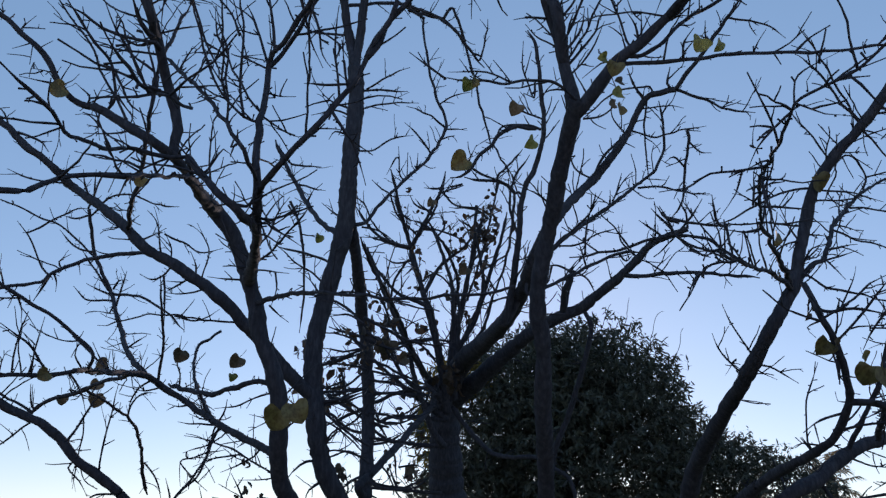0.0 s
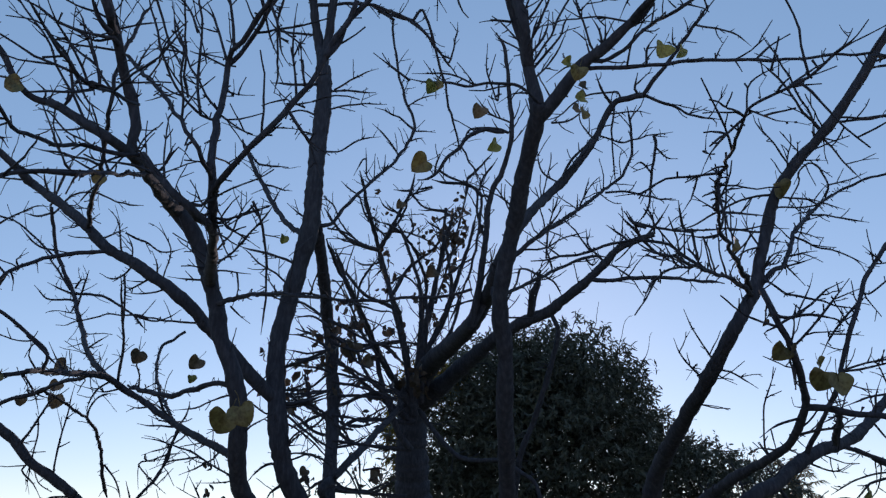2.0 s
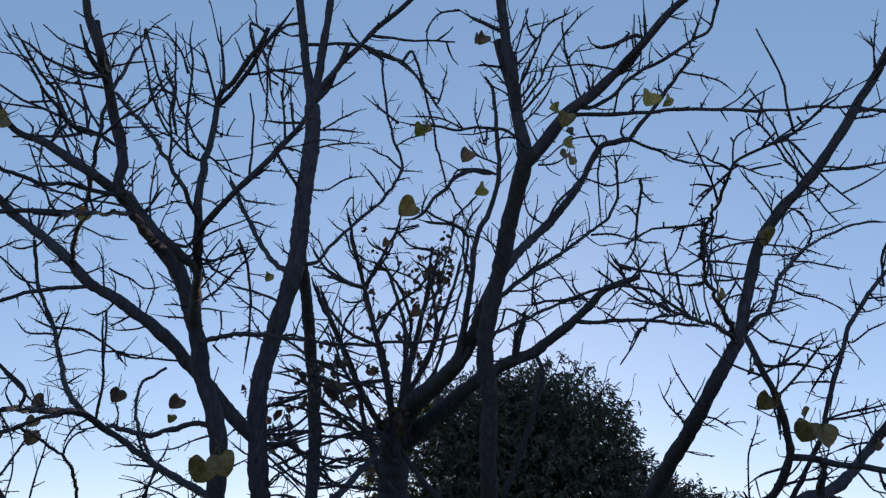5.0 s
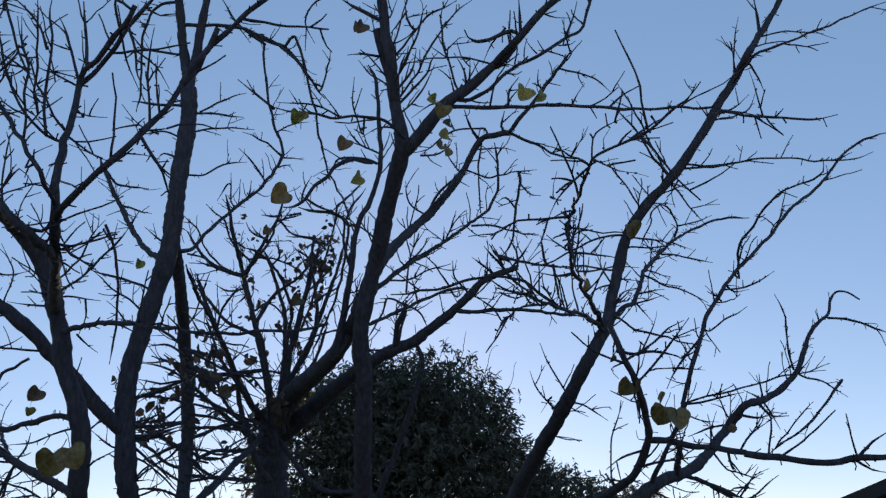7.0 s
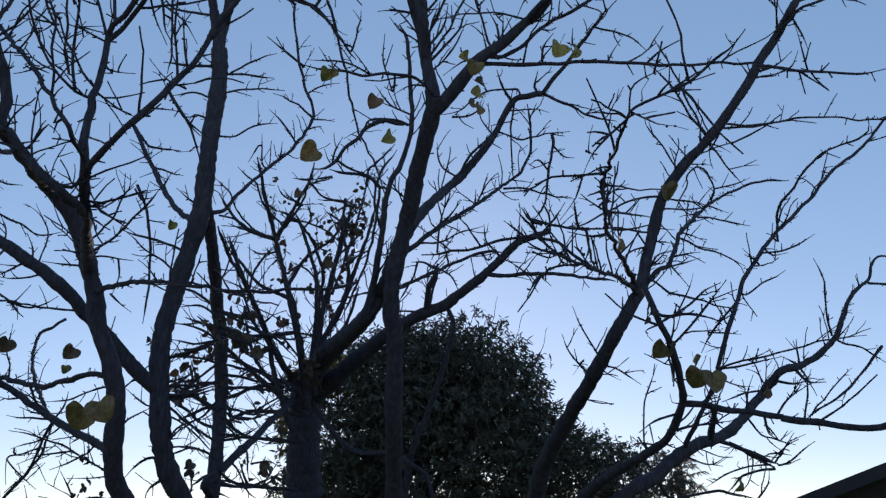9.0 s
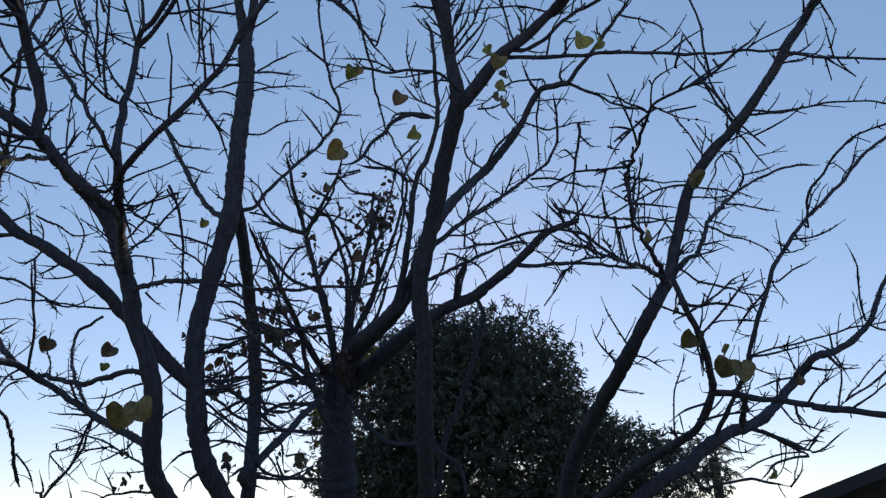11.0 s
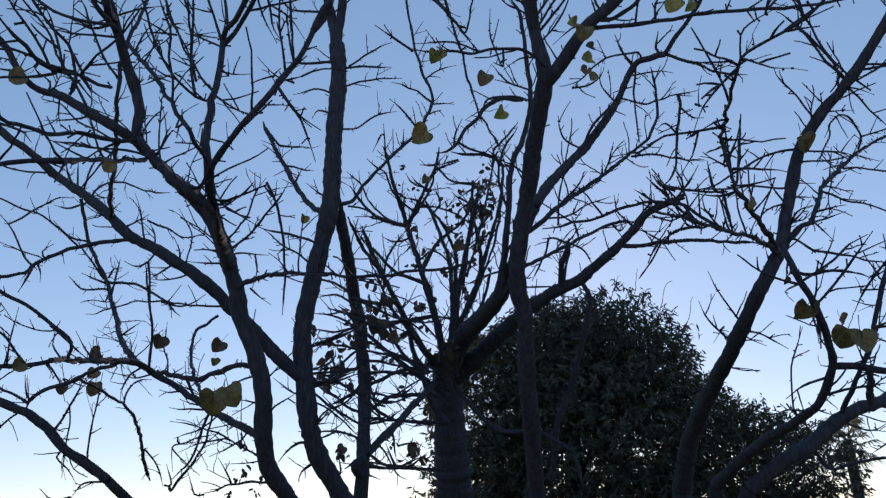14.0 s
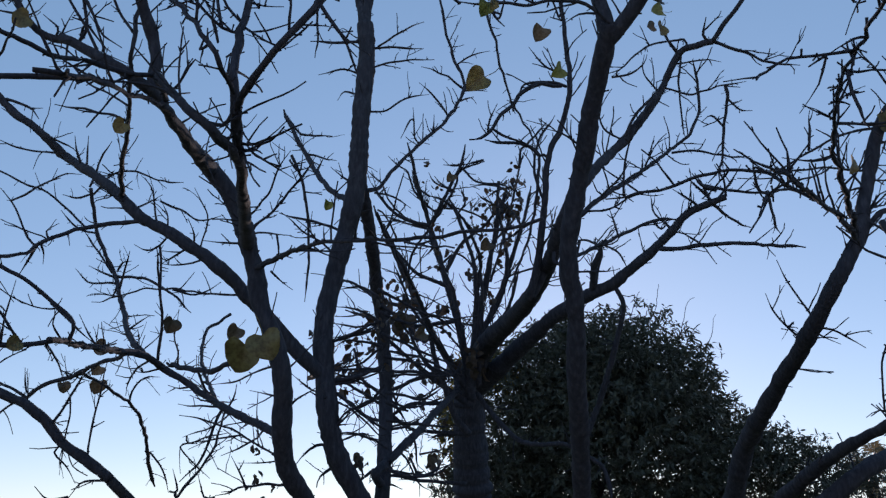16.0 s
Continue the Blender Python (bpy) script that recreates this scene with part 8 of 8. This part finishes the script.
leaf(right_tree, (1.244, 2.743, 2.379), 0.031, "dry", 5, 0, 40)
leaf(right_tree, (1.265, 2.735, 2.403), 0.027, "dry", 30, 0, 30)
leaf(right_tree, (2.260, 4.197, 1.943), 0.066, "green", 25, 0, 45)
leaf(right_tree, (2.768, 4.722, 2.514), 0.077, "dry", 30, 0, 30)
leaf(main_tree, (-0.298, 4.661, 2.753), 0.108, "dry", 12, 0, 30)
leaf(main_tree, (-0.201, 4.718, 2.669), 0.076, "dry", 60, 0, 30)
leaf(back_tree, (0.177, 6.101, 3.684), 0.094, "dry", 40, 0, 30)
leaf(back_tree, (-0.108, 6.673, 4.490), 0.087, "dry", 20, 0, 40)
leaf(main_tree, (-1.472, 2.734, 2.040), 0.099, "green", 40, 0, 0)
leaf(main_tree, (-1.326, 2.608, 3.153), 0.066, "yellow", 60, 5, 20)
leaf(main_tree, (-1.448, 3.095, 2.235), 0.053, "yellow", 50, 0, 30)
leaf(main_tree, (-2.434, 5.901, 2.659), 0.095, "dry", 0, 0, 40)
leaf(main_tree, (-2.668, 5.880, 2.644), 0.087, "dry", -15, 0, 40)
leaf(main_tree, (-2.254, 5.491, 2.666), 0.081, "dry", 30, 0, 40)
leaf(near_tree, (0.345, 2.704, 3.664), 0.052, "dry", 20, 0, 30)
leaf(near_tree, (0.648, 2.677, 3.309), 0.062, "yellow", 10, 0, 10)
leaf(near_tree, (0.670, 2.721, 3.204), 0.054, "green", 75, 0, 35)
leaf(near_tree, (0.667, 2.733, 3.161), 0.050, "yellow", 10, 0, 40)
leaf(near_tree, (1.012, 2.604, 3.351), 0.049, "green", 10, 0, 50)
leaf(near_tree, (0.327, 2.743, 3.688), 0.044, "dry", 20, 0, 30)
leaf(right_tree, (2.152, 3.624, 2.309), 0.044, "dry", 20, 0, 40)
leaf(main_tree, (0.133, 2.751, 3.286), 0.046, "yellow", 10, 0, 45)
leaf(back_tree, (-0.252, 6.692, 2.245), 0.07, "dry", 40, 0, 20)
leaf(back_tree, (-0.783, 6.675, 2.252), 0.078, "dry", 40, 0, 20)
leaf(back_tree, (-0.423, 6.646, 2.368), 0.066, "dry", 10, 0, 20)


def withered(tree, at, spread, count, size):
    verts, faces = [], []
    for k in range(count):
        if k % 4 == 0:
            clump = np.array(at) + np.clip(rng.normal(0, 1, 3), -1.3, 1.3) * np.array(spread)
        o = clump + rng.normal(0, 0.3 * size, 3)
        w = rng.normal(0, 0.7, 3) + np.array([0, 0, -0.8])
        w /= np.linalg.norm(w)
        side = np.cross(w, rng.normal(0, 1, 3))
        side /= np.linalg.norm(side)
        up = np.cross(side, w)
        L = size * rng.uniform(0.6, 1.3)
        first = len(verts)
        for a, b, h in ((0, 0, 0), (0.3, 0.3, 0.12), (0.3, -0.3, 0.1), (0.7, 0.26, 0.2), (0.7, -0.24, 0.16), (1, 0, -0.05)):
            verts.append(tuple(o + L * (a * w + b * side + h * up)))
        faces.extend([(first, first + 2, first + 1), (first + 1, first + 2, first + 4, first + 3), (first + 3, first + 4, first + 5)])
    tagged(raw("withered_leaf", verts, faces, DRY_MANY, tree, "brown withered leaves and pods on the twigs"), kind="stuff")


withered(back_tree, (-0.40, 6.35, 3.26), (0.13, 0.2, 0.13), 16, 0.09)
withered(back_tree, (-0.65, 6.67, 3.23), (0.14, 0.2, 0.14), 11, 0.09)
withered(back_tree, (-0.38, 6.72, 3.09), (0.18, 0.2, 0.18), 28, 0.09)
withered(back_tree, (-0.88, 6.99, 2.88), (0.21, 0.2, 0.21), 30, 0.09)
withered(back_tree, (-0.37, 7.05, 2.74), (0.21, 0.2, 0.21), 28, 0.09)
withered(back_tree, (0.31, 6.78, 4.22), (0.09, 0.2, 0.09), 59, 0.07)
withered(back_tree, (0.23, 6.86, 3.99), (0.14, 0.2, 0.14), 50, 0.06)
withered(back_tree, (0.44, 6.73, 4.40), (0.10, 0.2, 0.10), 27, 0.06)
withered(back_tree, (-0.09, 6.72, 4.36), (0.22, 0.2, 0.22), 35, 0.05)
withered(back_tree, (0.08, 6.83, 3.74), (0.24, 0.2, 0.24), 59, 0.06)
withered(back_tree, (0.06, 6.96, 3.04), (0.12, 0.2, 0.12), 23, 0.09)
withered(back_tree, (-0.61, 6.28, 3.45), (0.11, 0.2, 0.11), 9, 0.07)
withered(back_tree, (-1.04, 6.80, 3.13), (0.14, 0.2, 0.14), 16, 0.07)
withered(back_tree, (-0.35, 4.67, 2.77), (0.07, 0.2, 0.07), 24, 0.06)
withered(back_tree, (-0.53, 4.71, 2.62), (0.10, 0.2, 0.10), 14, 0.04)
withered(back_tree, (-0.90, 6.38, 2.95), (0.09, 0.2, 0.09), 8, 0.09)
withered(back_tree, (-0.93, 6.46, 2.73), (0.08, 0.2, 0.08), 14, 0.08)
withered(back_tree, (-0.80, 6.45, 2.75), (0.07, 0.2, 0.07), 8, 0.08)
withered(back_tree, (-0.43, 6.80, 2.30), (0.04, 0.2, 0.04), 8, 0.06)
withered(back_tree, (-0.26, 6.82, 2.23), (0.08, 0.2, 0.08), 16, 0.09)
withered(back_tree, (-0.67, 5.81, 2.14), (0.03, 0.2, 0.03), 8, 0.06)
withered(back_tree, (-0.59, 5.83, 2.07), (0.03, 0.2, 0.03), 6, 0.06)
withered(main_tree, (-1.27, 5.52, 2.05), (0.06, 0.2, 0.06), 10, 0.045)
withered(main_tree, (-1.21, 5.56, 1.96), (0.06, 0.2, 0.06), 12, 0.04)
withered(main_tree, (-1.36, 5.56, 1.93), (0.06, 0.2, 0.06), 8, 0.04)


# ---- palm far behind ----
def palm(at, height, reach):
    """Fan fronds on stalks, the lower ones dry and hanging against the trunk."""
    ob = tagged(new("palm_tree"), "small palm with dry brownish hanging fronds", "palm tree")
    x, y = at
    trunk(ob, (0.16, 0.12, 0.11), (x, y, -0.05), (x + 0.05, y, height * 0.5), (x, y, height))
    for k in range(24):
        a, lift = k * 2.4 + rng.uniform(-0.3, 0.3), 1.15 - 1.9 * (k / 24) + rng.uniform(-0.2, 0.2)
        way = np.array((math.cos(a) * math.cos(lift), math.sin(a) * math.cos(lift), math.sin(lift)))
        heart = np.array((x, y, height - 0.25 * (k / 24)))
        hub = heart + way * reach * rng.uniform(0.4, 0.6)
        verts, faces = [], []
        tube(verts, faces, np.array([heart, (heart + hub) / 2, hub]), np.array([0.016, 0.012, 0.009]), 4)
        side = np.cross(way, (0, 0, 1))
        side /= np.linalg.norm(side) + 1e-6
        up = np.cross(side, way)
        for j in range(15):
            b = radians(-115 + 230 * j / 14) + rng.normal(0, 0.05)
            d = way * math.cos(b) + side * math.sin(b) + up * 0.12
            L = reach * rng.uniform(0.42, 0.6) * (0.75 + 0.25 * math.cos(b))
            mid, tip = hub + d * L * 0.55, hub + d * L + np.array((0, 0, -0.35 * L))
            w = np.cross(d, up) * L * 0.075
            first = len(verts)
            verts.extend([tuple(hub), tuple(mid + w), tuple(mid - w), tuple(tip)])
            faces.extend([(first, first + 1, first + 2), (first + 1, first + 3, first + 2)])
        raw("frond", verts, faces, PALM_LEAF, ob)
    return ob


palm((8.68, 19.74), 3.39, 0.75)


# ---- neighbouring house, of which the roof edge shows ----
def plain(name, colour, rough, scale=18):
    m, n, l, b = material(name, rough)
    g = grain(n, l, scale, 6)
    l.new(ramp(n, l, g, (0.3, tuple(0.75 * v for v in colour)), (0.7, colour)), b.inputs["Base Color"])
    relief(n, l, b, g, 0.3, 0.004)
    return m


def block(x0, y0, z0, x1, y1, z1, bevel=0.01):
    bm = bmesh.new()
    bmesh.ops.create_cube(bm, size=1, matrix=Matrix.Translation(((x0 + x1) / 2, (y0 + y1) / 2, (z0 + z1) / 2)) @ Matrix.Diagonal((x1 - x0, y1 - y0, z1 - z0, 1)))
    if bevel:
        bmesh.ops.bevel(bm, geom=bm.edges[:], offset=bevel, segments=1, affect="EDGES")
    return bm


def house():
    ob = tagged(new("house"), "low house with a dark shingled gable roof", "house")
    wall, roof, white = plain("rendered_wall", (0.04, 0.035, 0.03), 0.9), plain("dark_shingle", (0.022, 0.022, 0.025), 0.9, 30), plain("dark_fascia", (0.014, 0.014, 0.016), 0.7)
    x0, z0, slope, span, y0, depth = -1.2, 1.63, 0.362, 8.0, 0.0, 7.0
    half, top = span / 2, z0 + span / 2 * slope
    bm = bmesh.new()
    ring = [(x0 + 0.45, 0), (x0 + span - 0.45, 0), (x0 + span - 0.45, z0 + 0.45 * slope - 0.12), (x0 + half, top - 0.12), (x0 + 0.45, z0 + 0.45 * slope - 0.12)]
    for y in (y0 + 0.4, y0 + depth):
        bm.faces.new([bm.verts.new((x, y, z)) for x, z in ring])
    bm.verts.ensure_lookup_table()
    for k in range(5):
        bm.faces.new([bm.verts[k], bm.verts[(k + 1) % 5], bm.verts[5 + (k + 1) % 5], bm.verts[5 + k]])
    bmesh.ops.recalc_face_normals(bm, faces=bm.faces[:])
    part("wall", bm, wall, ob)
    for sgn in (0, 1):
        bm = bmesh.new()
        xa, xb = (x0, x0 + half) if sgn == 0 else (x0 + span, x0 + half)
        quad = [(xa, y0, z0), (xb, y0, top), (xb, y0 + depth + 0.4, top), (xa, y0 + depth + 0.4, z0)]
        low = [bm.verts.new((x, y, z - 0.09)) for x, y, z in quad]
        high = [bm.verts.new((x, y, z)) for x, y, z in quad]
        bm.faces.new(low)
        bm.faces.new(high[::-1])
        for k in range(4):
            bm.faces.new([low[k], high[k], high[(k + 1) % 4], low[(k + 1) % 4]])
        bmesh.ops.recalc_face_normals(bm, faces=bm.faces[:])
        part("roof", bm, roof, ob)
        bm = bmesh.new()
        front = [(xa, y0 - 0.025, z0 - 0.17), (xb, y0 - 0.025, top - 0.17), (xb, y0 - 0.025, top - 0.012), (xa, y0 - 0.025, z0 - 0.012)]
        a = [bm.verts.new(p) for p in front]
        c = [bm.verts.new((x, y + 0.022, z)) for x, y, z in front]
        bm.faces.new(a)
        bm.faces.new(c[::-1])
        for k in range(4):
            bm.faces.new([a[k], c[k], c[(k + 1) % 4], a[(k + 1) % 4]])
        bmesh.ops.recalc_face_normals(bm, faces=bm.faces[:])
        part("fascia", bm, white, ob)
    ob.matrix_world = pose(5.85, 10.84, 0, 0, 0, -30)
    return ob


house()


# ---- unseen wall added behind the eye: screens rear sky, bounces sun as fill ----
part("wall_south", block(-7, -2.6, 0, 7, -2.35, 3.4), plain("pale_fill_wall", (0.64, 0.65, 0.67), 0.9), None)
tagged(bpy.data.objects["wall_south"], "unseen wall added to bounce light onto the trees", "wall", kind="structure")
